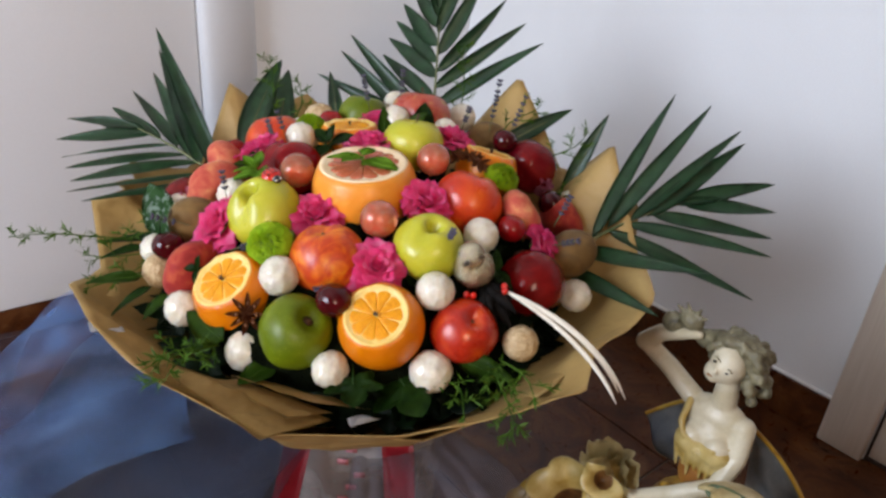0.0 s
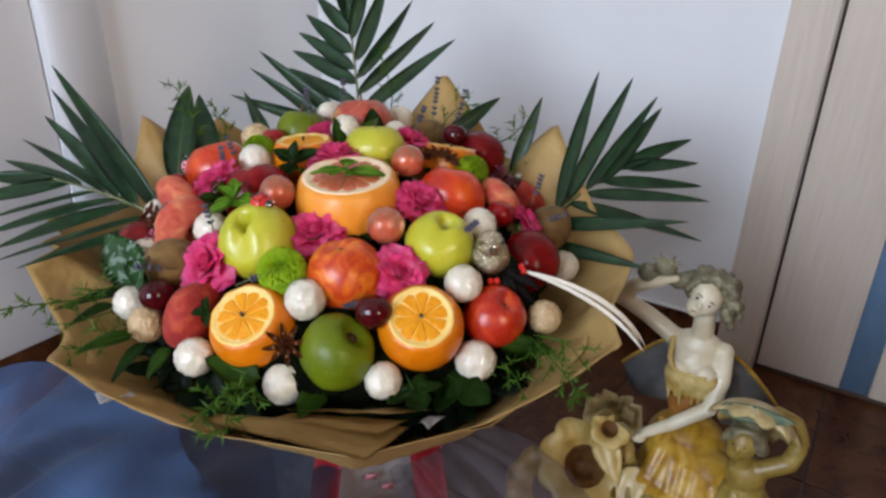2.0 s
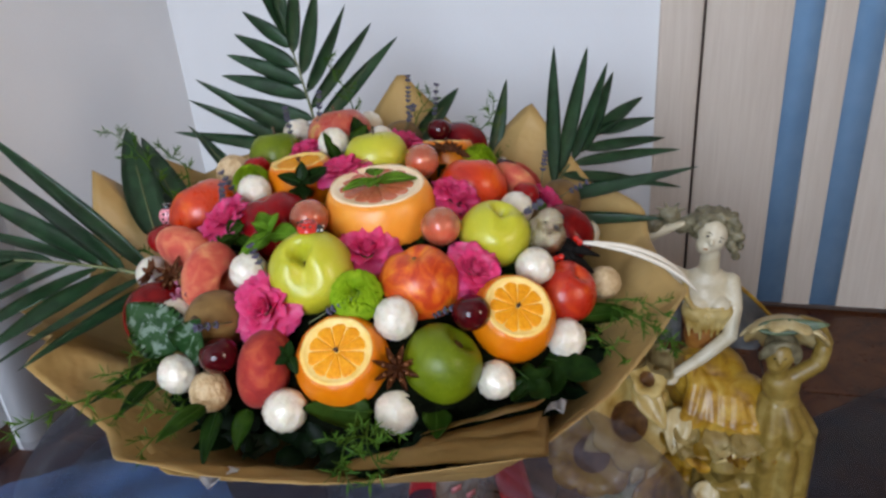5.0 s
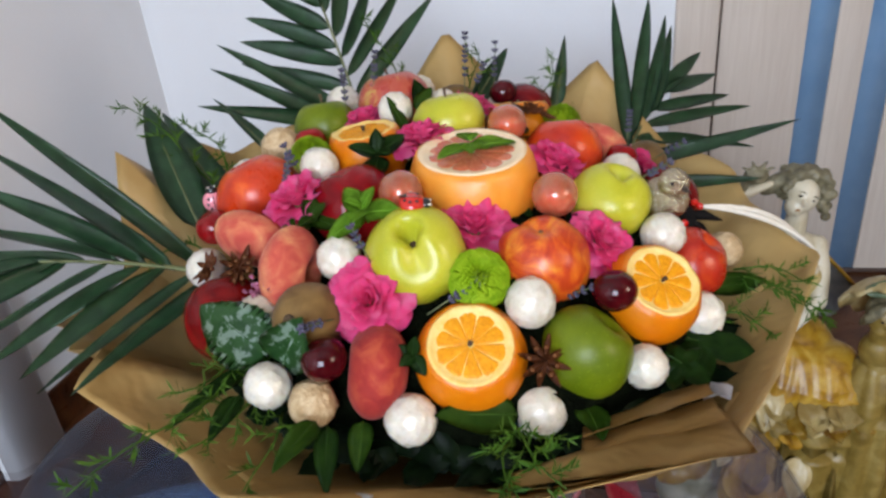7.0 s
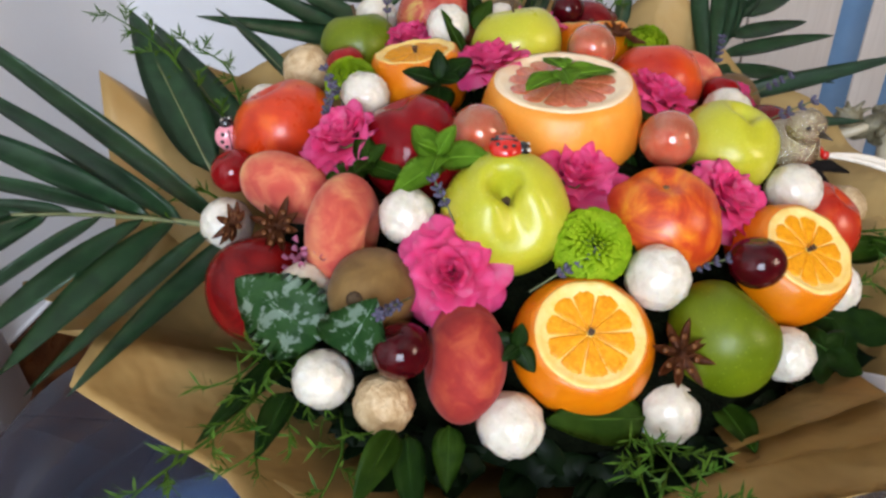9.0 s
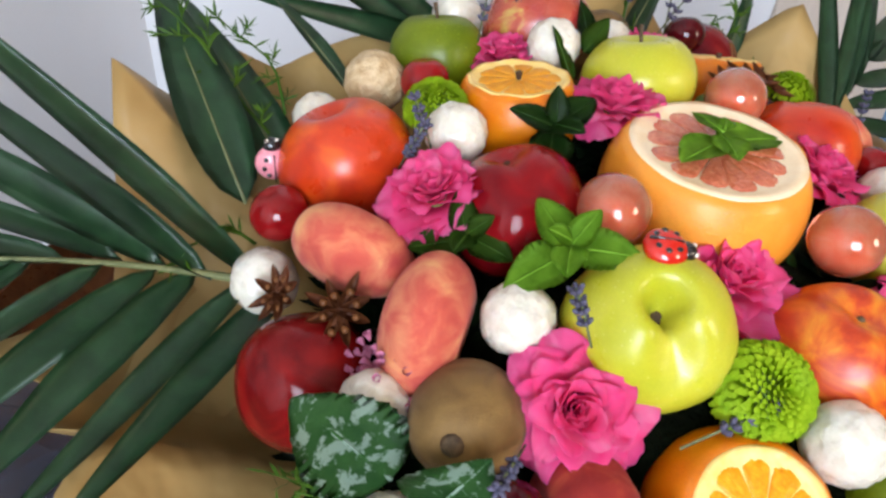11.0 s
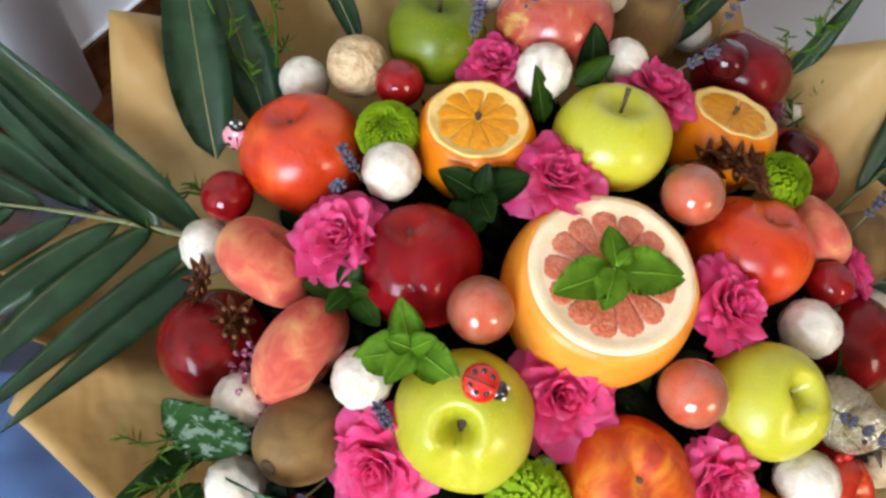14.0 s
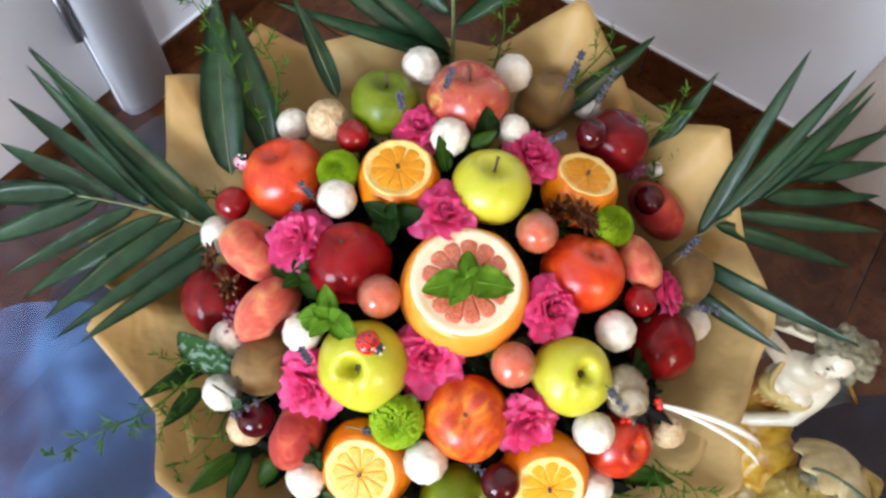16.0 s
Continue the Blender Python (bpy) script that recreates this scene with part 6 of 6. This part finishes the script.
# ---- the resin figurine beside the bouquet: one solid mesh ----
def figurine():
    out = bmesh.new()
    at = Vector((0.345, 0.555, 0.0))
    right, back = Vector((0.692, -0.722, 0.0)), Vector((0.722, 0.692, 0.0))
    mats = [CERAMIC, ROBE, BODICE, HAIR, MINTY, WING, CENTRE, BLACK_PAINT, GREEN_PAINT, OLIVE, YELLOW, CREAM]

    def spot(u, n, z):
        return at + right * u + back * n + Vector((0, 0, z))

    def add(bm, slot):
        for f in bm.faces:
            f.material_index = slot
        me = bpy.data.meshes.new("piece")
        bm.to_mesh(me)
        bm.free()
        out.from_mesh(me)
        bpy.data.meshes.remove(me)

    def fused(bm, slot, voxel=0.0022, smooth=4):
        """Melts overlapping pieces into one skin."""
        me = bpy.data.meshes.new("fuse")
        bm.to_mesh(me)
        bm.free()
        ob = bpy.data.objects.new("fuse", me)
        scene.collection.objects.link(ob)
        mod = ob.modifiers.new("remesh", "REMESH")
        mod.mode, mod.voxel_size = "VOXEL", voxel
        mod2 = ob.modifiers.new("smooth", "SMOOTH")
        mod2.factor, mod2.iterations = 0.5, smooth
        done = ob.evaluated_get(bpy.context.evaluated_depsgraph_get())
        bm2 = bmesh.new()
        bm2.from_mesh(done.to_mesh())
        done.to_mesh_clear()
        bpy.data.objects.remove(ob)
        bpy.data.meshes.remove(me)
        add(bm2, slot)

    def blob(bm, p, rx, ry, rz, turn=0.0):
        bmesh.ops.create_uvsphere(bm, u_segments=24, v_segments=16, radius=1.0, matrix=Matrix.Translation(p) @ Matrix.Rotation(math.atan2(right.y, right.x) + turn, 4, "Z") @ Matrix.Diagonal((rx, ry, rz, 1)))

    def limb(bm, pts, radii):
        pts = [spot(*p) for p in pts]
        fine, rad = [], []
        for k in range(len(pts) - 1):
            for j in range(6):
                fine.append(pts[k].lerp(pts[k + 1], j / 6))
                rad.append(radii[k] + (radii[k + 1] - radii[k]) * j / 6)
        tube(fine + [pts[-1]], rad + [radii[-1]], 14, bm)
        for p, r in ((pts[0], radii[0]), (pts[-1], radii[-1])):
            bmesh.ops.create_uvsphere(bm, u_segments=14, v_segments=10, radius=r, matrix=Matrix.Translation(p))

    def tilted(u, n, z):
        """A spot on the large figure's head, which leans to one side."""
        du, dz = u + 0.018, z - 0.430
        return (-0.018 + 0.90 * du + 0.43 * dz, n, 0.430 - 0.43 * du + 0.90 * dz)

    # skin: head, neck, chest, both arms
    bm = bmesh.new()
    blob(bm, spot(-0.018, -0.004, 0.430), 0.0170, 0.0185, 0.0205)
    blob(bm, spot(*tilted(-0.021, -0.010, 0.417)), 0.0105, 0.0115, 0.0115)
    blob(bm, spot(*tilted(-0.0205, -0.0225, 0.4265)), 0.0028, 0.0045, 0.0048)
    limb(bm, [(-0.016, 0.004, 0.415), (-0.016, 0.008, 0.380)], [0.0105, 0.0125])
    blob(bm, spot(-0.018, 0.008, 0.360), 0.032, 0.018, 0.022)
    blob(bm, spot(-0.018, 0.002, 0.340), 0.027, 0.019, 0.026)
    blob(bm, spot(-0.029, -0.010, 0.338), 0.014, 0.013, 0.014)
    blob(bm, spot(-0.004, -0.010, 0.338), 0.014, 0.013, 0.014)
    limb(bm, [(-0.046, 0.008, 0.368), (-0.078, 0.012, 0.384), (-0.113, 0.014, 0.398)], [0.0110, 0.0100, 0.0095])
    limb(bm, [(-0.113, 0.014, 0.398), (-0.095, 0.008, 0.420), (-0.070, 0.002, 0.434)], [0.0105, 0.009, 0.0065])
    limb(bm, [(-0.070, 0.002, 0.434), (-0.052, -0.004, 0.444)], [0.006, 0.004])
    limb(bm, [(-0.066, 0.002, 0.437), (-0.058, 0.006, 0.452)], [0.004, 0.0025])
    limb(bm, [(0.010, 0.006, 0.364), (0.015, -0.004, 0.335), (0.010, -0.022, 0.306)], [0.0115, 0.0100, 0.0090])
    limb(bm, [(0.010, -0.022, 0.306), (-0.022, -0.036, 0.282), (-0.054, -0.042, 0.258)], [0.0090, 0.0080, 0.0060])
    blob(bm, spot(-0.058, -0.043, 0.253), 0.010, 0.006, 0.008)
    fused(bm, 0, 0.0016, 3)
    # the small companion: tilted face, raised arm and body
    bm = bmesh.new()
    blob(bm, spot(0.050, -0.082, 0.320), 0.0155, 0.0150, 0.0180, 0.2)
    blob(bm, spot(0.046, -0.088, 0.311), 0.0100, 0.0095, 0.0095)
    blob(bm, spot(0.0465, -0.0965, 0.318), 0.0026, 0.0034, 0.0038)
    limb(bm, [(0.072, -0.070, 0.284), (0.096, -0.066, 0.300), (0.101, -0.062, 0.325), (0.092, -0.060, 0.345), (0.074, -0.060, 0.352)], [0.0105, 0.0095, 0.0090, 0.0080, 0.0065])
    limb(bm, [(0.051, -0.076, 0.305), (0.056, -0.070, 0.285)], [0.0080, 0.011])
    blob(bm, spot(0.060, -0.068, 0.272), 0.021, 0.017, 0.022)
    blob(bm, spot(0.064, -0.066, 0.245), 0.020, 0.018, 0.028)
    fused(bm, 9, 0.0016, 4)
    bm = bmesh.new()
    # bare legs below the robe
    limb(bm, [(0.026, -0.040, 0.225), (0.036, -0.066, 0.15), (0.044, -0.062, 0.03)], [0.027, 0.025, 0.022])
    limb(bm, [(0.002, -0.040, 0.225), (0.010, -0.070, 0.15), (0.010, -0.066, 0.03)], [0.027, 0.025, 0.022])
    fused(bm, 9, 0.0022)
    # eyes, brows and lips
    for u in (-0.0265, -0.0120):
        bm = bmesh.new()
        blob(bm, spot(*tilted(u - 0.001, -0.0206, 0.4315)), 0.0021, 0.0013, 0.0014)
        add(bm, 7)
        bm = bmesh.new()
        limb(bm, [tilted(u - 0.0045, -0.0200, 0.4350), tilted(u - 0.001, -0.0212, 0.4368), tilted(u + 0.003, -0.0205, 0.4355)], [0.0004, 0.0007, 0.0004])
        add(bm, 3)
    bm = bmesh.new()
    blob(bm, spot(*tilted(-0.0215, -0.0205, 0.4165)), 0.0030, 0.0016, 0.0013)
    add(bm, 2)
    # hair of the large figure, with curls
    bm = bmesh.new()
    rng = random.Random(5)
    blob(bm, spot(-0.014, 0.008, 0.438), 0.0215, 0.019, 0.0215)
    for k in range(110):
        a = rng.uniform(-0.4, math.pi + 0.4)
        p = spot(-0.014 + 0.0225 * math.cos(a) + rng.uniform(-0.003, 0.003), 0.006 + rng.uniform(-0.014, 0.016), 0.435 + 0.0195 * math.sin(a) + rng.uniform(-0.003, 0.003))
        bmesh.ops.create_uvsphere(bm, u_segments=10, v_segments=8, radius=rng.uniform(0.0028, 0.0055), matrix=Matrix.Translation(p))
    for k in range(16):
        p = spot(0.008 + rng.uniform(-0.006, 0.010), 0.006 + rng.uniform(-0.012, 0.010), 0.432 - 0.0024 * k * rng.uniform(0.6, 1.0))
        bmesh.ops.create_uvsphere(bm, u_segments=10, v_segments=8, radius=rng.uniform(0.004, 0.0075), matrix=Matrix.Translation(p))
    for k in range(9):
        a = 0.3 + 0.32 * k
        limb(bm, [(-0.014 + 0.012 * math.cos(a), -0.006, 0.450 + 0.004 * math.sin(a)), (-0.014 + 0.024 * math.cos(a), -0.008 + 0.002 * k, 0.440 + 0.010 * math.sin(a)), (-0.012 + 0.025 * math.cos(a) + 0.004 * math.sin(3 * k), 0.002, 0.424 + 0.012 * math.sin(a))], [0.0036, 0.0042, 0.0026])
    limb(bm, [(-0.034, 0.004, 0.446), (-0.050, 0.008, 0.438), (-0.064, 0.010, 0.437), (-0.076, 0.010, 0.444)], [0.010, 0.0085, 0.0065, 0.004])
    limb(bm, [(-0.036, 0.006, 0.436), (-0.052, 0.010, 0.430), (-0.062, 0.010, 0.434)], [0.006, 0.005, 0.003])
    fused(bm, 3, 0.0014, 1)
    # bodice and waist
    bm = bmesh.new()
    blob(bm, spot(-0.017, 0.004, 0.318), 0.0265, 0.0215, 0.026)
    blob(bm, spot(-0.017, 0.004, 0.292), 0.0225, 0.0195, 0.030)
    fused(bm, 2, 0.0020)
    bm = bmesh.new()
    blob(bm, spot(-0.030, -0.009, 0.332), 0.0168, 0.0157, 0.0150)
    blob(bm, spot(-0.003, -0.009, 0.332), 0.0168, 0.0157, 0.0150)
    blob(bm, spot(-0.017, 0.003, 0.330), 0.0275, 0.0215, 0.0150)
    for k in range(7):
        limb(bm, [(-0.040 + 0.0075 * k, -0.016 - 0.004 * math.sin(0.5 * k), 0.330), (-0.036 + 0.0065 * k, -0.016, 0.300 + 0.006 * math.sin(2.4 * k))], [0.0045, 0.0014])
    limb(bm, [(-0.044, -0.002, 0.370), (-0.042, -0.016, 0.352), (-0.034, -0.0215, 0.340)], [0.0036, 0.0036, 0.0026])
    limb(bm, [(-0.043, -0.006, 0.346), (-0.032, -0.0215, 0.342), (-0.017, -0.0175, 0.338), (-0.003, -0.0215, 0.341), (0.009, -0.008, 0.345)], [0.0024, 0.0030, 0.0026, 0.0030, 0.0024])
    fused(bm, 10, 0.0013, 3)
    # robe over hips and lap, with long folds
    bm = bmesh.new()
    blob(bm, spot(-0.008, -0.010, 0.240), 0.047, 0.042, 0.042)
    blob(bm, spot(0.022, -0.038, 0.235), 0.036, 0.030, 0.026)
    blob(bm, spot(-0.010, 0.010, 0.13), 0.060, 0.045, 0.12)
    for k in range(9):
        w = 0.004 * math.sin(2.1 * k)
        limb(bm, [(-0.036 + 0.006 * k, -0.026, 0.272 - 0.002 * k), (-0.030 + 0.0105 * k + w, -0.050 - 0.010 * math.sin(0.35 * k), 0.252 - 0.003 * k), (-0.036 + 0.0125 * k, -0.066 - 0.012 * math.sin(0.35 * k), 0.222 - 0.002 * k), (-0.052 + 0.0140 * k - w, -0.066 - 0.008 * math.sin(0.9 * k), 0.186 + 0.006 * math.sin(1.7 * k))], [0.0075, 0.0095, 0.0105, 0.0075])
    for k in range(7):
        limb(bm, [(-0.060 + 0.004 * k, -0.040, 0.205), (-0.072 + 0.010 * k, -0.060 - 0.006 * math.sin(2 * k), 0.14), (-0.080 + 0.013 * k, -0.062 + 0.008 * math.sin(2.3 * k), 0.03)], [0.009, 0.010, 0.012])
    fused(bm, 1, 0.0019, 3)

    def drape(u0, u1, top, hem, n0, n1, seed, slot, ragged=0.02):
        """A hanging cloth with folds that deepen towards a ragged hem."""
        def point(u, v):
            x = u0 + (u1 - u0) * u
            fold = noise.noise(Vector((5.5 * u + 0.8 * v, 1.4 * v, seed)))
            n = n0 + (n1 - n0) * math.sin(1.5 * v) + 0.014 * (0.3 + v) * fold + 0.010 * math.cos(math.pi * (u - 0.5)) * -1
            z = top + (hem + ragged * noise.noise(Vector((6 * u, 3.0, seed))) - top) * v
            return spot(x * (0.8 + 0.2 * v) + 0.006 * fold, n, z)
        add(sheet(point, 60, 24, thick=0.004), slot)

    # ruffled flounces along the robe's hem
    for k in range(11):
        c = spot(-0.056 + 0.0115 * k, -0.066 - 0.014 * math.sin(0.3 * k), 0.205 + 0.010 * math.sin(1.9 * k))
        b = sheet(petal_point(0.036, 0.015, 0.010, 0.008, 0.020, 5.0 * k), 8, 10, thick=0.003)
        b.transform(along(c, c + right * (0.35 * math.sin(2.3 * k)) - back * 0.45 + Vector((0, 0, -0.8)), -back + Vector((0, 0, 0.4))))
        add(b, 10 if k % 3 else 1)
    drape(-0.030, 0.060, 0.215, 0.010, -0.060, -0.082, 9.0, 9)
    drape(-0.085, -0.010, 0.205, 0.010, -0.045, -0.075, 13.0, 1)
    # the companion's hair and dress
    bm = bmesh.new()
    blob(bm, spot(0.053, -0.074, 0.326), 0.0185, 0.0165, 0.0185)
    for k in range(12):
        a = -0.5 + 0.35 * k
        limb(bm, [(0.051 + 0.010 * math.cos(a), -0.090, 0.330 + 0.009 * math.sin(a)), (0.051 + 0.0185 * math.cos(a), -0.084, 0.322 + 0.016 * math.sin(a)), (0.053 + 0.021 * math.cos(a), -0.074, 0.312 + 0.012 * math.sin(a))], [0.0028, 0.0036, 0.0024])
    fused(bm, 3, 0.0014, 2)
    for u in (0.0415, 0.0520):
        bm = bmesh.new()
        blob(bm, spot(u, -0.0955, 0.3235), 0.0016, 0.0011, 0.0011)
        add(bm, 7)
    bm = bmesh.new()
    for k in range(9):
        a = 0.7 * k
        limb(bm, [(0.062 + 0.014 * math.cos(a), -0.064 + 0.012 * math.sin(a), 0.246), (0.068 + 0.030 * math.cos(a), -0.064 + 0.024 * math.sin(a), 0.205 + 0.010 * math.sin(2 * k)), (0.066 + 0.034 * math.cos(a), -0.060 + 0.028 * math.sin(a), 0.03)], [0.009, 0.012, 0.013])
    blob(bm, spot(0.066, -0.060, 0.12), 0.030, 0.024, 0.11)
    fused(bm, 9, 0.0024, 3)

    def shell_wave(a, rr, z):
        k = (rr / 0.046) ** 3
        return rr * (1 + 0.24 * k * (abs(math.sin(5 * a)) ** 0.5 - 0.3)), z + 0.003 * math.cos(10 * a) * k

    shell = lathe([(0.0, 0.020), (0.012, 0.0195), (0.024, 0.016), (0.034, 0.010), (0.041, 0.003), (0.046, -0.004), (0.0455, -0.007), (0.040, -0.002), (0.032, 0.005), (0.022, 0.011), (0.0, 0.015)], 72, shell_wave)
    shell.transform(aim(spot(0.056, -0.066, 0.338), right * 0.10 + back * 0.62 + Vector((0, 0, 0.72))) @ Matrix.Diagonal((1.0, 0.85, 1.0, 1)))
    add(shell, 11)
    a, e = spot(0.020, -0.090, 0.356), spot(0.090, -0.088, 0.362)
    b = blade_mesh("leaf", (e - a).length, 0.019, -0.16, 0.2, GREEN_PAINT, 0.2, 0.8, 0, 1)
    bmesh.ops.solidify(b, geom=list(b.faces), thickness=0.0015)
    b.transform(along(a, e, (-0.5, -0.6, 0.6)))
    add(b, 8)
    # upright petals of the pale flower under the hand
    for k in range(6):
        a = 2 * math.pi * k / 6
        c = spot(-0.088, -0.046, 0.262)
        d = (right * math.cos(a) - back * 0.35 * math.sin(a) + Vector((0, 0, 0.75 + 0.35 * math.sin(a)))).normalized()
        b = sheet(rose_petal(0.044, 0.021, 10, 55, 0.3, 0.010, 3.0 * k), 10, 10, thick=0.003)
        b.transform(Matrix.Rotation(radians(90), 4, "Y") @ Matrix.Scale(-1, 4, (1, 0, 0)))
        b.transform(along(c, c + d, -back + Vector((0, 0, 0.8))))
        add(b, 11)

    def trumpet(centre, axis, r, seed, outer=1, lobes=6):
        """A funnel flower with a scalloped, rolled rim and a dark throat."""
        def wave(a, rr, z):
            k = (rr / r) ** 3
            n = noise.noise(Vector((1.5 * math.cos(a), 1.5 * math.sin(a), seed)))
            return rr * (1 + 0.20 * k * (abs(math.sin(lobes * a / 2 + seed)) ** 0.45 - 0.4) + 0.10 * k * n), z + r * k * (0.06 * math.cos(lobes * a + 2 * seed) + 0.16 * n)
        prof = [(0.14, -0.95), (0.20, -0.75), (0.30, -0.45), (0.46, -0.18), (0.68, 0.0), (0.88, 0.06), (1.0, 0.0), (0.985, 0.045), (0.86, 0.10), (0.66, 0.05), (0.46, -0.10), (0.28, -0.34), (0.16, -0.60), (0.0, -0.78)]
        b = lathe([(p * r, q * r) for p, q in prof], 54, wave)
        inner = [f for f in b.faces if f.normal.z > 0.0 and Vector(f.calc_center_median()).xy.length < 0.42 * r]
        b.transform(aim(centre, axis))
        b.faces.ensure_lookup_table()
        for f in b.faces:
            f.material_index = outer
        for f in inner:
            f.material_index = 6
        me = bpy.data.meshes.new("piece")
        b.to_mesh(me)
        b.free()
        out.from_mesh(me)
        bpy.data.meshes.remove(me)

    trumpet(spot(-0.086, -0.062, 0.266), (-0.10, -0.65, 0.70), 0.022, 2.0, 10)
    trumpet(spot(-0.104, -0.078, 0.214), (-0.15, -0.72, 0.62), 0.054, 3.0, 10, 9)
    trumpet(spot(-0.052, -0.086, 0.105), (-0.20, -0.85, 0.40), 0.050, 4.0, 1)
    trumpet(spot(-0.150, -0.060, 0.140), (-0.55, -0.60, 0.50), 0.052, 5.0, 1, 8)
    trumpet(spot(-0.018, -0.072, 0.172), (-0.1, -0.85, 0.50), 0.026, 6.0, 1)
    # leaves and petals round the lap
    for n, (p, tip) in enumerate((((-0.10, -0.05, 0.25), (-0.065, -0.09, 0.215)), ((-0.05, -0.06, 0.225), (-0.055, -0.10, 0.185)), ((-0.12, -0.04, 0.17), (-0.16, -0.06, 0.145)), ((0.02, -0.07, 0.20), (-0.005, -0.10, 0.175)),
                                  ((-0.07, -0.06, 0.16), (-0.10, -0.10, 0.135)), ((-0.01, -0.08, 0.13), (-0.02, -0.11, 0.09)), ((0.06, -0.05, 0.05), (0.125, -0.06, 0.075)), ((0.05, -0.05, 0.04), (0.115, -0.085, 0.040)))):
        a, e = spot(*p), spot(*tip)
        b = blade_mesh("petal", (e - a).length, 0.034, 0.2, 0.4, ROBE, 0.4, 0.6, 0, n)
        bmesh.ops.solidify(b, geom=list(b.faces), thickness=0.0015)
        b.transform(along(a, e, (-0.5, -0.6, 0.6)))
        add(b, 11 if n % 3 else 10)
    # the small bird-like blossom in the raised hand
    bm = bmesh.new()
    blob(bm, spot(-0.066, 0.002, 0.452), 0.013, 0.010, 0.010)
    blob(bm, spot(-0.084, 0.004, 0.440), 0.012, 0.009, 0.012)
    for k in range(6):
        limb(bm, [(-0.066, 0.002, 0.455), (-0.066 + 0.016 * math.cos(k), -0.002, 0.462 + 0.008 * math.sin(k))], [0.0035, 0.0016])
    fused(bm, 3, 0.0016, 2)
    # wings behind the shoulders
    for s, tip, low in ((-1, (-0.104, 0.040, 0.292), (-0.036, 0.034, 0.258)), (1, (0.078, 0.045, 0.288), (0.022, 0.036, 0.248))):
        root, end, inner = spot(-0.016 + 0.026 * s, 0.020, 0.362), spot(*tip), spot(*low)

        def point(u, v, root=root, end=end, inner=inner, s=s):
            p = root.lerp(end.lerp(inner, v), u)
            round_off = 0.016 * math.sin(math.pi * v) * u
            return p + right * s * round_off * 0.6 - Vector((0, 0, round_off)) + back * (0.004 * math.sin(9 * v) * u + 0.010 * math.sin(math.pi * u))
        add(sheet(point, 16, 12, thick=0.002), 5)
        add(tube([point(k / 14, 0.0) for k in range(15)], 0.0024, 8), 1)
    # rocky base with leaves
    bm = bmesh.new()
    for u, n, r in ((-0.06, -0.03, 0.06), (0.02, -0.02, 0.07), (0.07, -0.04, 0.05), (-0.11, -0.02, 0.045), (0.0, 0.03, 0.06)):
        blob(bm, spot(u, n, 0.022), r, r * 0.85, 0.030)
    for k in range(14):
        a = k * 0.62
        limb(bm, [(-0.02 + 0.09 * math.cos(a), -0.025 + 0.06 * math.sin(a), 0.02), (-0.02 + 0.07 * math.cos(a + 0.2), -0.025 + 0.05 * math.sin(a + 0.2), 0.075)], [0.016, 0.006])
    fused(bm, 4, 0.003, 3)
    for v in out.verts:
        v.co.z = max(v.co.z, 0.001)
    return single("statue", out, mats, "painted resin fairy figurine with flowers, on the floor", "statue")


figurine()
